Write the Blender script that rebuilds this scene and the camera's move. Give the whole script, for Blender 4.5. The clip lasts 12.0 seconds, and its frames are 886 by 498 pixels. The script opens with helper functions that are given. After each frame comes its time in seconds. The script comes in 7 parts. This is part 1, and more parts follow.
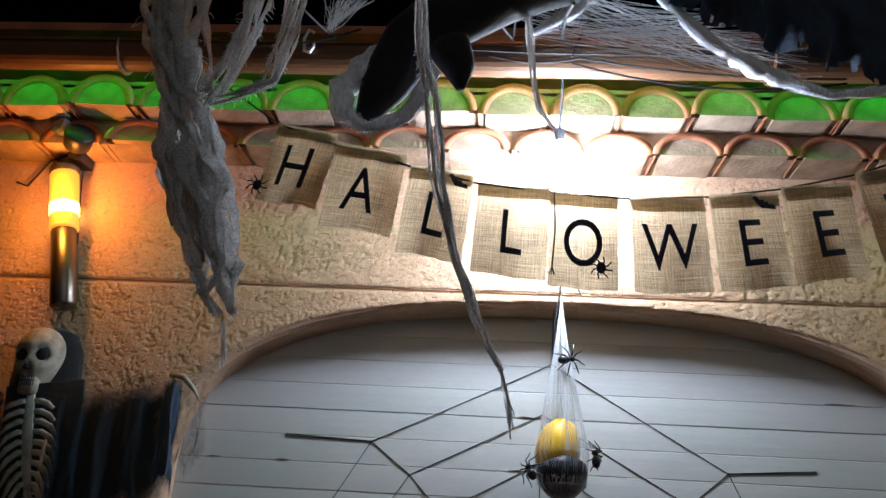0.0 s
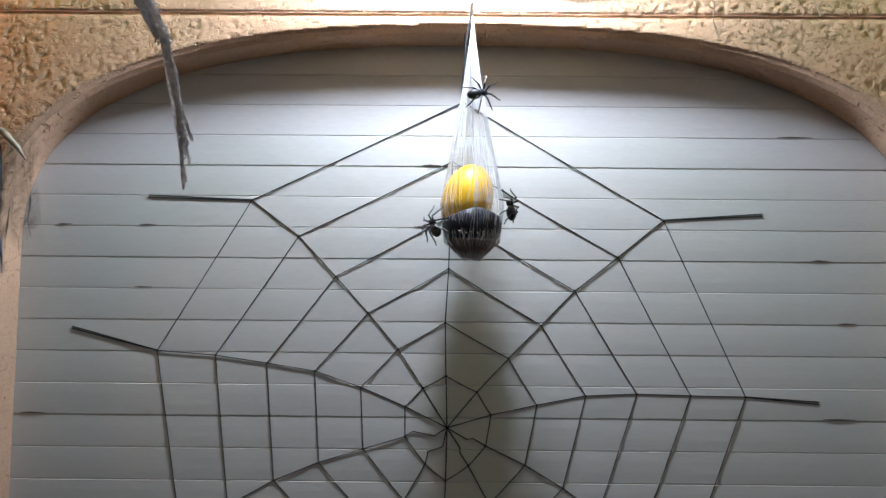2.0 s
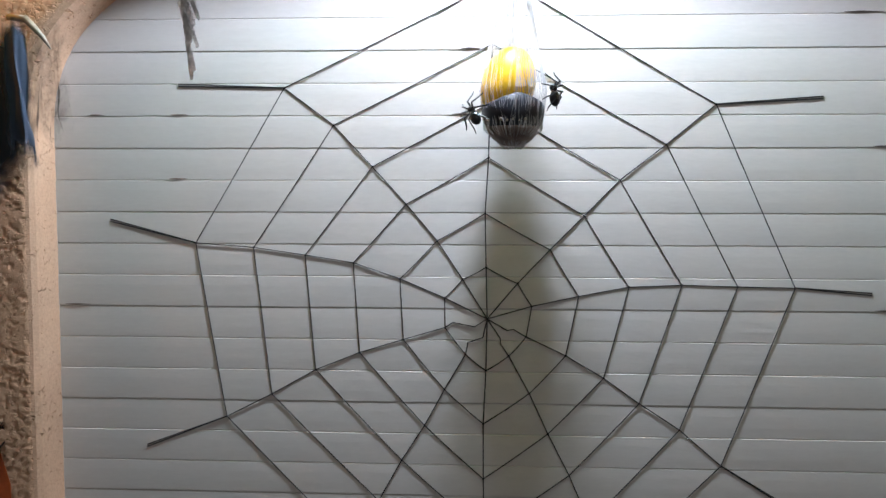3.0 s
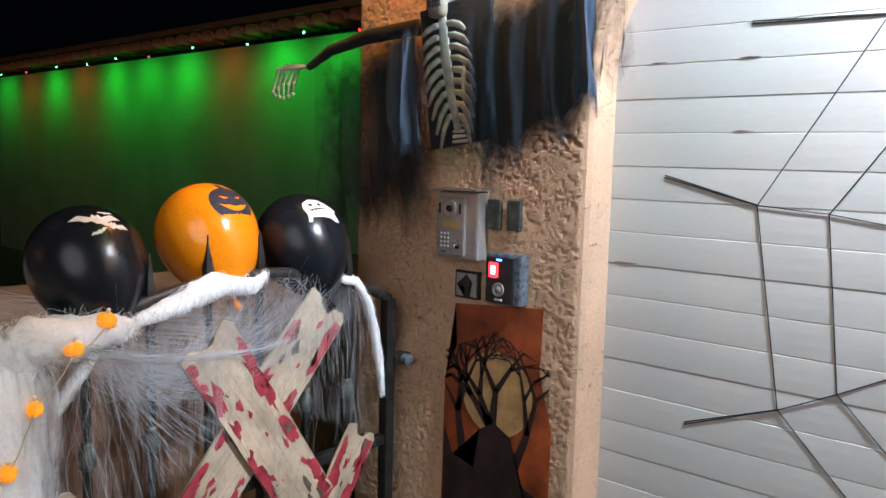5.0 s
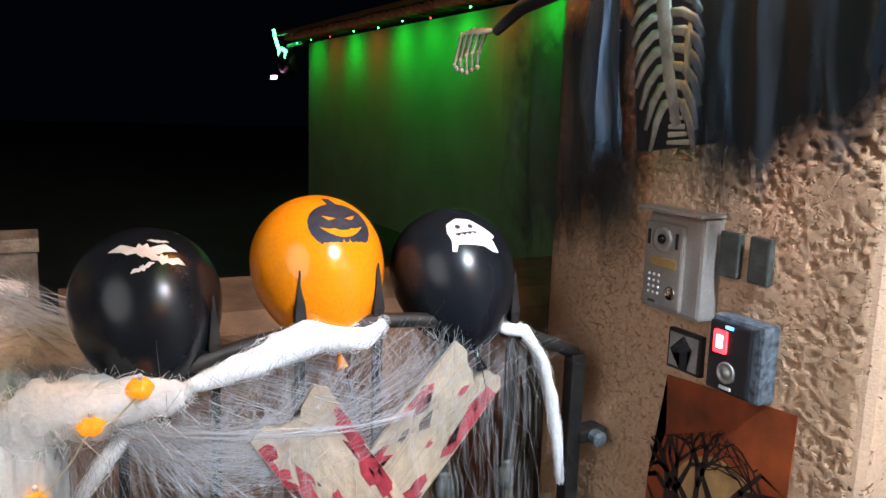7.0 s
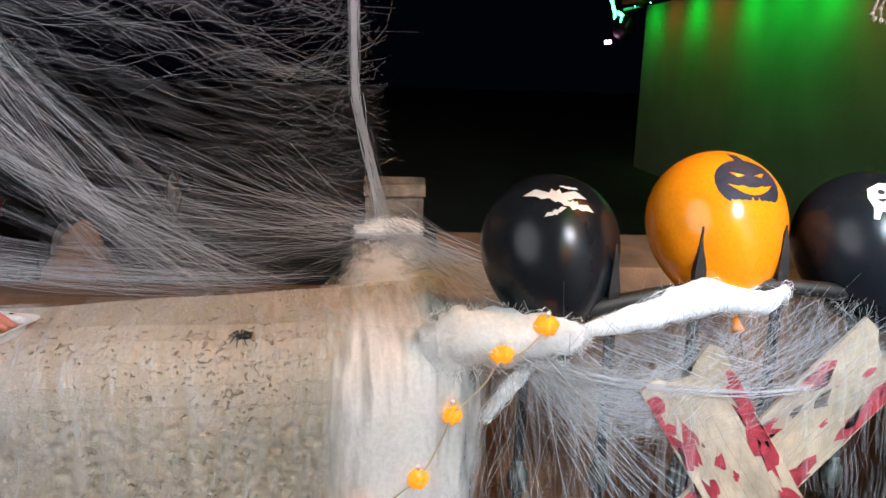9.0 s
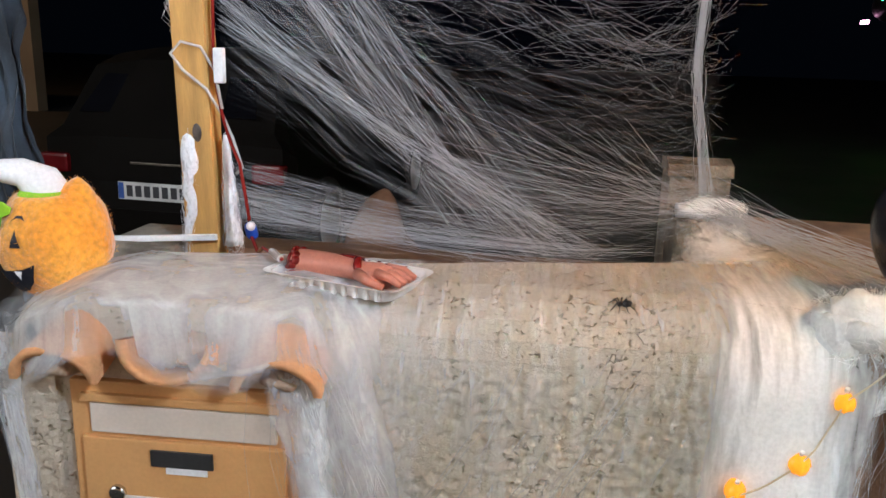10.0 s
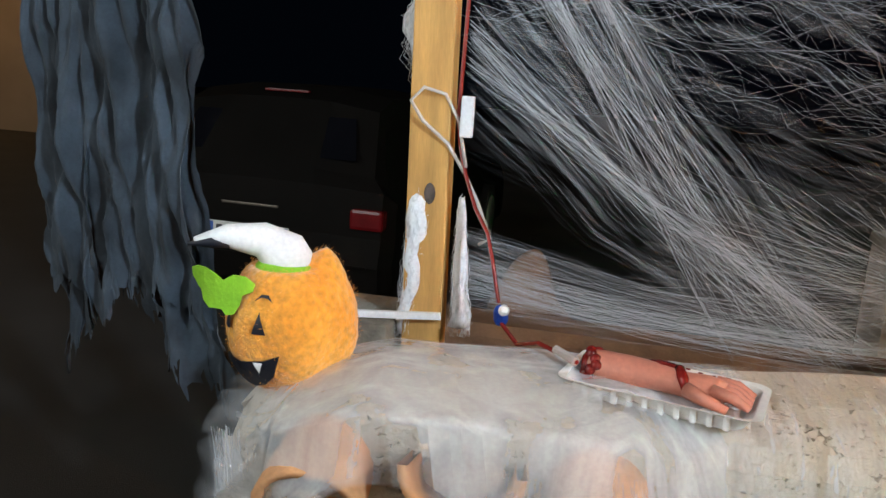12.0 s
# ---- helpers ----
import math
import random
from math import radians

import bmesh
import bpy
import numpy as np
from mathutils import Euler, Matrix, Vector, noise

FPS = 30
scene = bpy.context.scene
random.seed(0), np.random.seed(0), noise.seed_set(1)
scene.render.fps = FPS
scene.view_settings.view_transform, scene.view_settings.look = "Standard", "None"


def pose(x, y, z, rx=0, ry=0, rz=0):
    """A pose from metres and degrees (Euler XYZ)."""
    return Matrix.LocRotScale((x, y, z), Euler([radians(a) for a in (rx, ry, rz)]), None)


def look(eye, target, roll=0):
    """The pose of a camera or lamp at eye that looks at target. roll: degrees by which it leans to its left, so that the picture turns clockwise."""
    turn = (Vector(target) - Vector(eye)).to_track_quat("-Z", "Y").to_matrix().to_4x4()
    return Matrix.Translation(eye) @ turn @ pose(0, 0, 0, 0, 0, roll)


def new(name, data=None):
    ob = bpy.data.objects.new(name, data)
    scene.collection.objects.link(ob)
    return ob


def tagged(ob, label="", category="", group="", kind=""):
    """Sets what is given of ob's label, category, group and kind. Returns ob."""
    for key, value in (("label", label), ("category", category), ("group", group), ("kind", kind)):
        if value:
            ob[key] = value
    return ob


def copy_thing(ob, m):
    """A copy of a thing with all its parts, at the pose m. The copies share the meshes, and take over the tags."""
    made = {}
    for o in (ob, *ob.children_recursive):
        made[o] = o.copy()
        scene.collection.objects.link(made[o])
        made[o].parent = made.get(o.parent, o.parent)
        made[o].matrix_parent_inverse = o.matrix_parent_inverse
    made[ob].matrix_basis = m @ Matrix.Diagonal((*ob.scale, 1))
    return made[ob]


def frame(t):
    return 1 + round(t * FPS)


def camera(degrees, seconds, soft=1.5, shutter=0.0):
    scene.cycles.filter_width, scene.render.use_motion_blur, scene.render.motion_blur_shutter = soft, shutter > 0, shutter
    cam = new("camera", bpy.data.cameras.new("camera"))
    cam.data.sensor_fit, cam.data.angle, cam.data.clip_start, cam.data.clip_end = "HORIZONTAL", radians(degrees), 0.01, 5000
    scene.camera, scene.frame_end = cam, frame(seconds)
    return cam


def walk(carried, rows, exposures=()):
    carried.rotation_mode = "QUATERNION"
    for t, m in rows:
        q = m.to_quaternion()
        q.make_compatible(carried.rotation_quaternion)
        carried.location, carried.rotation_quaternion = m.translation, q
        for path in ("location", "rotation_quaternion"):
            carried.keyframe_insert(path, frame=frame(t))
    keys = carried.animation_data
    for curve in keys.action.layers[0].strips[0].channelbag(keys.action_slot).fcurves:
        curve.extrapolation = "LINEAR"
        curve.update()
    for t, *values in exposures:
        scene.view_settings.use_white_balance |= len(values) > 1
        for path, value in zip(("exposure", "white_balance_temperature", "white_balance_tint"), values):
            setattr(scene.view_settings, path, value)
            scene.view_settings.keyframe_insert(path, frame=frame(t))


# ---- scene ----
cam = camera(58.3, 12.0)
ROWS = [
    (0, (-0.207, -2.539, 1.437), (-0.324, -0.966, 2.069), 3.4),
    (0.5, (-0.227, -2.436, 1.429), (-0.288, -0.842, 2.017), 2.6),
    (1, (-0.166, -2.269, 1.435), (-0.164, -0.645, 1.939), 1.6),
    (1.5, (-0.069, -2.155, 1.464), (-0.077, -0.491, 1.815), 1),
    (2, (-0.058, -2.088, 1.504), (-0.065, -0.394, 1.638), 0.5),
    (2.5, (-0.065, -2.067, 1.502), (-0.077, -0.367, 1.505), 0.1),
    (2.7, (-0.07, -2.054, 1.514), (-0.086, -0.355, 1.45), 0.1),
    (4.3, (-0.038, -1.924, 1.491), (-0.893, -0.465, 1.31), 0.4),
    (4.5, (-0.061, -1.914, 1.473), (-1.006, -0.512, 1.301), 0.8),
    (5, (-0.178, -1.802, 1.471), (-1.284, -0.524, 1.289), 1.5),
    (5.5, (-0.296, -1.621, 1.517), (-1.544, -0.485, 1.306), 1.7),
    (6, (-0.393, -1.416, 1.531), (-1.744, -0.409, 1.31), 1.4),
    (6.5, (-0.437, -1.192, 1.563), (-1.884, -0.335, 1.314), 1.9),
    (6.7, (-0.468, -1.146, 1.578), (-1.933, -0.326, 1.31), 1.9),
    (8.3, (-0.567, -1.138, 1.555), (-2.165, -0.681, 1.199), 2),
    (8.5, (-0.552, -1.172, 1.559), (-2.172, -0.805, 1.195), 2.1),
    (9, (-0.541, -1.301, 1.543), (-2.191, -1.153, 1.163), 1.8),
    (9.5, (-0.521, -1.483, 1.522), (-2.171, -1.548, 1.118), 1.8),
    (10, (-0.507, -1.624, 1.509), (-2.131, -1.892, 1.086), 1.7),
    (10.5, (-0.56, -1.714, 1.498), (-2.146, -2.153, 1.072), 1.5),
    (11, (-0.682, -1.806, 1.498), (-2.258, -2.283, 1.075), 1.7),
    (11.5, (-0.735, -1.93, 1.492), (-2.312, -2.405, 1.072), 3),
    (12, (-0.71, -2.137, 1.507), (-2.343, -2.462, 1.163), 4),
]
walk(cam, [(t, look(e, a, r)) for t, e, a, r in ROWS],
     [(0.0, -1.2, 6350, 10), (1.0, -1.1, 6400, 11), (2.0, -0.5, 6600, 12), (2.7, -0.05, 6700, 13), (4.3, 0.75, 6600, 12), (5.0, 1.0, 6500, 12), (6.0, 1.2, 6550, 12),
      (8.3, 1.3, 6450, 9), (9.5, 1.45, 6400, 8), (11.0, 1.5, 6450, 3), (12.0, 1.5, 6350, 0)])

# ---- world and lights ----
world = bpy.data.worlds.new("night_sky")
scene.world = world
world.use_nodes = True
wn = world.node_tree.nodes
wn["Background"].inputs[0].default_value = (0.012, 0.018, 0.035, 1)
wn["Background"].inputs[1].default_value = 0.02
scene.view_settings.exposure = 0.0

BULB = (-0.017, -0.24, 2.665)


def lamp(name, kind, place, power, colour, size=0.05, target=None, size_y=None):
    d = bpy.data.lights.new(name, kind)
    d.energy, d.color = power, colour
    if kind == "AREA":
        d.size = size
        if size_y:
            d.shape, d.size_y = "RECTANGLE", size_y
    else:
        d.shadow_soft_size = size
    ob = new(name, d)
    ob.matrix_world = look(place, target) if target else pose(*place)
    return ob


GREEN, AMBER = (0.0, 1.0, 0.05), (1.0, 0.30, 0.03)
# green strip behind the gutter, washing the cornice
lamp("cornice_strip_light", "AREA", (0.2, -0.335, 2.945), 8, GREEN, 4.4, (0.2, -0.16, 2.78), 0.02)
# green beam of the spotlight fixed beside the wall lamp
gb = lamp("spotlight_beam", "SPOT", (-1.60, -0.16, 2.80), 5, GREEN, 0.03, (-0.95, 0.0, 2.58))
gb.data.spot_size, gb.data.spot_blend = radians(75), 1.0
# coloured eave lights on the neighbouring wall
for i, (c, w) in enumerate(((GREEN, 10), (AMBER, 3), (GREEN, 12), (AMBER, 4), (GREEN, 14), (GREEN, 12), (GREEN, 14), (AMBER, 4), (GREEN, 16), (GREEN, 12))):
    el = lamp("eave_light", "SPOT", (-13.1 + 0.83 * i, 2.64, 2.48), w * 0.85, c, 0.15, (-13.1 + 0.83 * i, 3.05, 2.20))
    el.data.spot_size, el.data.spot_blend = radians(150), 1.0
# street lamp, far off and out of view
lamp("street_light", "POINT", (-13.0, -16.5, 5.0), 110, (1.0, 0.55, 0.22), 0.15)
# large soft fill added behind the camera to lift the wall's front; no fixture
lamp("front_fill_light", "POINT", (2.6, -7.4, 4.2), 400, (0.96, 0.97, 1.0), 3.0)

# ---- materials ----
def mat(name, colour, rough=0.6, metal=0.0, var=0.15, scale=8.0, bump=0.0, bscale=60.0, spec=0.5, colour2=None, grain=0.06, gscale=140.0,
        emit=None, strength=0.0, alpha=1.0, trans=0.0, stretch=(1, 1, 1), sheen=0.0, island=0.0, ior=1.45):
    """A principled material with variation at two scales, fine relief and optional glow."""
    m = bpy.data.materials.new(name)
    m.use_nodes = True
    nt = m.node_tree
    N, L = nt.nodes, nt.links
    b = N["Principled BSDF"]
    b.inputs["Roughness"].default_value = rough
    b.inputs["Metallic"].default_value = metal
    b.inputs["Specular IOR Level"].default_value = spec
    b.inputs["IOR"].default_value = ior
    b.inputs["Alpha"].default_value = alpha
    b.inputs["Transmission Weight"].default_value = trans
    b.inputs["Sheen Weight"].default_value = sheen
    c = N.new("ShaderNodeTexCoord")
    mp = N.new("ShaderNodeMapping")
    mp.inputs["Scale"].default_value = stretch
    L.new(c.outputs["Object"], mp.inputs[0])
    n1, n2 = N.new("ShaderNodeTexNoise"), N.new("ShaderNodeTexNoise")
    for n, s, d in ((n1, scale, 5), (n2, gscale, 3)):
        n.inputs["Scale"].default_value, n.inputs["Detail"].default_value = s, d
        L.new(mp.outputs[0], n.inputs["Vector"])
    mix = N.new("ShaderNodeMix")
    mix.data_type = "RGBA"
    lo = colour2 or tuple(v * (1 - 2 * var) for v in colour)
    mix.inputs[6].default_value, mix.inputs[7].default_value = (*lo, 1), (*colour, 1)
    ramp = N.new("ShaderNodeMapRange")
    ramp.inputs[1].default_value, ramp.inputs[2].default_value = 0.34, 0.66
    L.new(n1.outputs[0], ramp.inputs[0])
    L.new(ramp.outputs[0], mix.inputs[0])
    hsv = N.new("ShaderNodeHueSaturation")
    g = N.new("ShaderNodeMapRange")
    g.inputs[1].default_value, g.inputs[2].default_value = 0.25, 0.75
    g.inputs[3].default_value, g.inputs[4].default_value = 1 - grain * 2, 1 + grain
    L.new(n2.outputs[0], g.inputs[0])
    L.new(mix.outputs[2], hsv.inputs["Color"])
    last = g.outputs[0]
    if island:
        geo = N.new("ShaderNodeObjectInfo")
        mr = N.new("ShaderNodeMapRange")
        mr.inputs[3].default_value, mr.inputs[4].default_value = 1 - island, 1 + island
        L.new(geo.outputs["Random"], mr.inputs[0])
        mu = N.new("ShaderNodeMath")
        mu.operation = "MULTIPLY"
        L.new(last, mu.inputs[0])
        L.new(mr.outputs[0], mu.inputs[1])
        last = mu.outputs[0]
    L.new(last, hsv.inputs["Value"])
    L.new(hsv.outputs[0], b.inputs["Base Color"])
    rr = N.new("ShaderNodeMapRange")
    rr.inputs[3].default_value, rr.inputs[4].default_value = max(0.02, rough - 0.08), min(1, rough + 0.08)
    L.new(n1.outputs[0], rr.inputs[0])
    L.new(rr.outputs[0], b.inputs["Roughness"])
    if bump:
        n3, bp = N.new("ShaderNodeTexNoise"), N.new("ShaderNodeBump")
        n3.inputs["Scale"].default_value, n3.inputs["Detail"].default_value = bscale, 4
        L.new(mp.outputs[0], n3.inputs["Vector"])
        bp.inputs["Strength"].default_value, bp.inputs["Distance"].default_value = 1.0, bump
        L.new(n3.outputs[0], bp.inputs["Height"])
        L.new(bp.outputs[0], b.inputs["Normal"])
    if emit:
        b.inputs["Emission Color"].default_value, b.inputs["Emission Strength"].default_value = (*emit, 1), strength
    return m


def stucco(name, colour, pit, dens=0.5, depth=0.009, scale=26.0, wide=0.12):
    """Scraped render: smooth patches broken by worm-like pits, coloured darker for their shade and dirt."""
    m = mat(name, colour, 0.92, 0, 0.10, 2.2, spec=0.2, grain=0.07)
    nt = m.node_tree
    N, L = nt.nodes, nt.links
    b = N["Principled BSDF"]
    c = N.new("ShaderNodeTexCoord")
    mp = N.new("ShaderNodeMapping")
    mp.inputs["Scale"].default_value = (1, 1, 1.35)
    L.new(c.outputs["Object"], mp.inputs[0])
    warp = N.new("ShaderNodeTexNoise")
    warp.inputs["Scale"].default_value, warp.inputs["Detail"].default_value = scale, 3
    warp.inputs["Distortion"].default_value = 1.1
    L.new(mp.outputs[0], warp.inputs["Vector"])
    patch = N.new("ShaderNodeTexNoise")
    patch.inputs["Scale"].default_value = 5.0
    L.new(mp.outputs[0], patch.inputs["Vector"])
    add = N.new("ShaderNodeMath")
    add.operation = "MULTIPLY_ADD"
    add.inputs[1].default_value = 0.20
    L.new(patch.outputs[0], add.inputs[0])
    L.new(warp.outputs[0], add.inputs[2])
    edge = N.new("ShaderNodeMapRange")
    edge.interpolation_type = "SMOOTHSTEP"
    lo = 0.365 + 0.28 * dens
    edge.inputs[1].default_value, edge.inputs[2].default_value = lo - wide * 0.4, lo + wide * 0.6
    L.new(add.outputs[0], edge.inputs[0])
    fine = N.new("ShaderNodeTexNoise")
    fine.inputs["Scale"].default_value, fine.inputs["Detail"].default_value = 190, 4
    L.new(mp.outputs[0], fine.inputs["Vector"])
    h = N.new("ShaderNodeMath")
    h.operation = "MULTIPLY_ADD"
    h.inputs[1].default_value = 0.16
    L.new(fine.outputs[0], h.inputs[0])
    L.new(edge.outputs[0], h.inputs[2])
    bp = N.new("ShaderNodeBump")
    bp.inputs["Strength"].default_value, bp.inputs["Distance"].default_value = 1.0, depth
    L.new(h.outputs[0], bp.inputs["Height"])
    L.new(bp.outputs[0], b.inputs["Normal"])
    src = b.inputs["Base Color"].links[0].from_socket
    mix = N.new("ShaderNodeMix")
    mix.data_type = "RGBA"
    mix.inputs[6].default_value = (*pit, 1)
    L.new(src, mix.inputs[7])
    L.new(edge.outputs[0], mix.inputs[0])
    L.new(mix.outputs[2], b.inputs["Base Color"])
    return m


M = {
    "stucco": stucco("peach_stucco", (0.66, 0.42, 0.27), (0.57, 0.34, 0.21), 0.22, 0.004, 90.0, 0.2),
    "reveal": stucco("smooth_stucco", (0.60, 0.39, 0.26), (0.44, 0.25, 0.15), 0.14, 0.010, 70.0),
    "lowwall": stucco("grey_stucco", (0.56, 0.48, 0.38), (0.36, 0.30, 0.22), 0.12, 0.012, 70.0, 0.12),
    "green_wall": mat("neighbour_render", (0.17, 0.20, 0.14), 0.9, 0, 0.12, 1.5, 0.006, 30),
    "ground": mat("asphalt", (0.04, 0.036, 0.032), 0.85, 0, 0.25, 1.2, 0.004, 220),
    "slat": mat("shutter_slat", (0.54, 0.525, 0.50), 0.85, 0, 0.05, 3.0, 0.0006, 40, spec=0.15, grain=0.02, island=0.03, stretch=(0.25, 1, 1)),
    "tile": mat("terracotta", (0.42, 0.15, 0.07), 0.85, 0, 0.22, 9, 0.002, 120, island=0.18),
    "mortar": mat("mortar", (0.46, 0.33, 0.23), 0.95, 0, 0.2, 14, 0.004, 70),
    "gutter": mat("brown_gutter", (0.16, 0.075, 0.035), 0.45, 0, 0.12, 5),
    "black_metal": mat("black_iron", (0.035, 0.033, 0.032), 0.5, 0.4, 0.3, 20, 0.0008, 160),
    "web": mat("white_fibre", (0.95, 0.96, 0.97), 0.95, 0, 0.06, 20, sheen=0.4),
    "bulb": mat("lit_bulb", (1, 1, 1), 0.3, emit=(0.83, 0.97, 1.20), strength=560),
    "cord": mat("black_cord", (0.012, 0.012, 0.016), 0.8, 0, 0.2, 60),
    "burlap": mat("burlap", (0.50, 0.38, 0.24), 0.95, 0, 0.16, 7, 0.0015, 300, grain=0.22, gscale=420),
    "letter": mat("navy_paint", (0.018, 0.022, 0.045), 0.7, 0, 0.3, 60),
    "thread": mat("jute_thread", (0.66, 0.56, 0.40), 0.95),
    "spider": mat("black_plastic", (0.012, 0.014, 0.018), 0.35),
    "steel": mat("brushed_steel", (0.20, 0.17, 0.14), 0.35, 0.9, 0.2, 30, stretch=(1, 1, 0.05)),
    "flame": mat("flame_sleeve", (0.9, 0.35, 0.05), 0.5, emit=(1.0, 0.30, 0.03), strength=3.0),
    "flame_core": mat("flame_core", (1, 0.7, 0.3), 0.5, emit=(1.0, 0.62, 0.16), strength=14.0),
    "bone": mat("bone", (0.38, 0.34, 0.27), 0.7, 0, 0.25, 25, 0.001, 90),
    "rib_print": mat("rib_print", (0.44, 0.42, 0.38), 0.8, 0, 0.2, 40),
    "black_cloth": mat("black_cloth", (0.012, 0.013, 0.017), 0.95, 0, 0.3, 10, 0.002, 60, sheen=0.1),
    "navy_cloth": mat("navy_cloth", (0.030, 0.048, 0.078), 0.95, 0, 0.3, 8, 0.002, 70, sheen=0.15),
    "slate_cloth": mat("slate_cloth", (0.058, 0.076, 0.100), 0.95, 0, 0.35, 6, 0.002, 60, sheen=0.1),
    "silver": mat("silver_plastic", (0.42, 0.40, 0.37), 0.42, 0.5, 0.08, 12),
    "dark_plastic": mat("dark_plastic", (0.016, 0.016, 0.019), 0.4, 0, 0.2, 30),
    "grey_plastic": mat("mottled_grey", (0.14, 0.17, 0.20), 0.5, 0, 0.4, 70, 0.001, 90),
    "red_led": mat("red_led", (1, 0.1, 0.1), 0.4, emit=(1.0, 0.02, 0.03), strength=2.6),
    "white_led": mat("white_led", (1, 0.8, 0.8), 0.4, emit=(1.0, 0.45, 0.45), strength=4.0),
    "blue_led": mat("blue_led", (0.1, 0.3, 1), 0.4, emit=(0.05, 0.25, 1.0), strength=4.0),
    "green_led": mat("green_led", (0.1, 1, 0.3), 0.4, emit=(0.06, 1.0, 0.25), strength=5.0),
    "pink_led": mat("pink_led", (1, 0.3, 0.8), 0.4, emit=(1.0, 0.45, 0.75), strength=4.0),
    "white_paint": mat("white_paint", (0.80, 0.80, 0.80), 0.5, 0, 0.04, 20),
    "brass": mat("amber_plate", (0.50, 0.34, 0.12), 0.4, 0.3),
    "balloon_black": mat("black_balloon", (0.010, 0.012, 0.016), 0.24, 0, 0.1, 5, spec=0.4),
    "balloon_orange": mat("orange_balloon", (0.90, 0.26, 0.006), 0.16, 0, 0.04, 5, spec=0.6),
    "amber": mat("amber_plastic", (0.95, 0.30, 0.02), 0.15, 0, 0.1, 40, emit=(1.0, 0.35, 0.02), strength=0.30),
    "plank": mat("bleached_plank", (0.60, 0.47, 0.33), 0.85, 0, 0.22, 9, 0.002, 60, stretch=(6, 1, 0.6), grain=0.10, gscale=60),
    "blood": mat("red_paint", (0.46, 0.045, 0.065), 0.5, 0, 0.25, 30),
    "stain": mat("dark_knot", (0.16, 0.12, 0.10), 0.9, 0, 0.3, 40),
    "mailbox": mat("orange_beige_paint", (0.62, 0.33, 0.13), 0.5, 0, 0.06, 6, grain=0.03),
    "flap_paint": mat("pale_flap_paint", (0.66, 0.56, 0.47), 0.45, 0, 0.06, 8, grain=0.03),
    "label_grey": mat("grey_label", (0.035, 0.035, 0.035), 0.4),
    "chrome": mat("chrome", (0.7, 0.7, 0.7), 0.15, 1.0),
    "plush": mat("orange_plush", (0.93, 0.44, 0.06), 1.0, 0, 0.22, 9, 0.006, 70, colour2=(0.88, 0.32, 0.025), sheen=0.5, grain=0.14, gscale=90),
    "felt_white": mat("white_felt", (0.85, 0.85, 0.84), 0.9, 0, 0.03, 20),
    "felt_green": mat("lime_felt", (0.30, 0.62, 0.03), 0.9, 0, 0.08, 30, 0.001, 160),
    "foam": mat("white_foam", (0.80, 0.79, 0.77), 0.6, 0, 0.04, 30),
    "rubber": mat("rubber_flesh", (0.58, 0.22, 0.15), 0.45, 0, 0.15, 12, 0.001, 60),
    "gore": mat("wet_red", (0.26, 0.015, 0.012), 0.2, 0, 0.35, 40),
    "pine": mat("varnished_pine", (0.66, 0.36, 0.11), 0.55, 0, 0.16, 10, 0.0006, 40, stretch=(3, 3, 0.35)),
    "tubing": mat("clear_tubing", (0.75, 0.70, 0.66), 0.2, 0, 0.05, 20, alpha=0.55),
    "blood_tube": mat("blood_tube", (0.24, 0.02, 0.015), 0.2),
    "blue_plastic": mat("blue_plastic", (0.03, 0.10, 0.55), 0.35),
    "car_dark": mat("dark_car_paint", (0.008, 0.007, 0.006), 0.6, 0.0, 0.1, 4, spec=0.04),
    "glass_dark": mat("dark_glass", (0.006, 0.006, 0.008), 0.08, 0, spec=0.7),
    "tyre": mat("tyre", (0.015, 0.015, 0.015), 0.9),
    "red_lens": mat("red_lens", (0.14, 0.006, 0.008), 0.2),
    "plate": mat("plate_white", (0.75, 0.75, 0.72), 0.45),
    "plate_blue": mat("plate_blue", (0.05, 0.12, 0.40), 0.45),
    "bar_grey": mat("bar_grey", (0.05, 0.05, 0.055), 0.6),
    "number": mat("grey_number", (0.09, 0.10, 0.09), 0.5, 0.3, 0.25, 40),
    "poster_orange": mat("poster_orange", (0.42, 0.085, 0.02), 0.5, 0, 0.35, 9),
    "poster_moon": mat("poster_moon", (0.52, 0.30, 0.12), 0.5, 0, 0.2, 18),
    "poster_dark": mat("poster_dark", (0.030, 0.016, 0.014), 0.5, 0, 0.3, 16),
    "stone": mat("pale_stone", (0.34, 0.29, 0.23), 0.9, 0, 0.3, 9, 0.010, 45),
    "brown_stone": mat("brown_render", (0.24, 0.13, 0.07), 0.9, 0, 0.25, 6, 0.004, 50),
    "gauze": mat("grey_gauze", (0.94, 0.93, 0.91), 0.98, 0, 0.10, 40, 0.004, 160, grain=0.20, gscale=320, alpha=0.72),
    "mask_yellow": mat("yellow_rubber", (0.85, 0.50, 0.02), 0.45, 0, 0.08, 20),
    "mask_black": mat("black_rubber", (0.012, 0.014, 0.024), 0.5),
    "mask_grey": mat("grey_rubber", (0.22, 0.17, 0.15), 0.6, 0, 0.3, 30),
    "far_wall": mat("far_facade", (0.34, 0.24, 0.15), 0.9, 0, 0.1, 1.0),
    "red_thread": mat("red_thread", (0.5, 0.03, 0.04), 0.8),
}


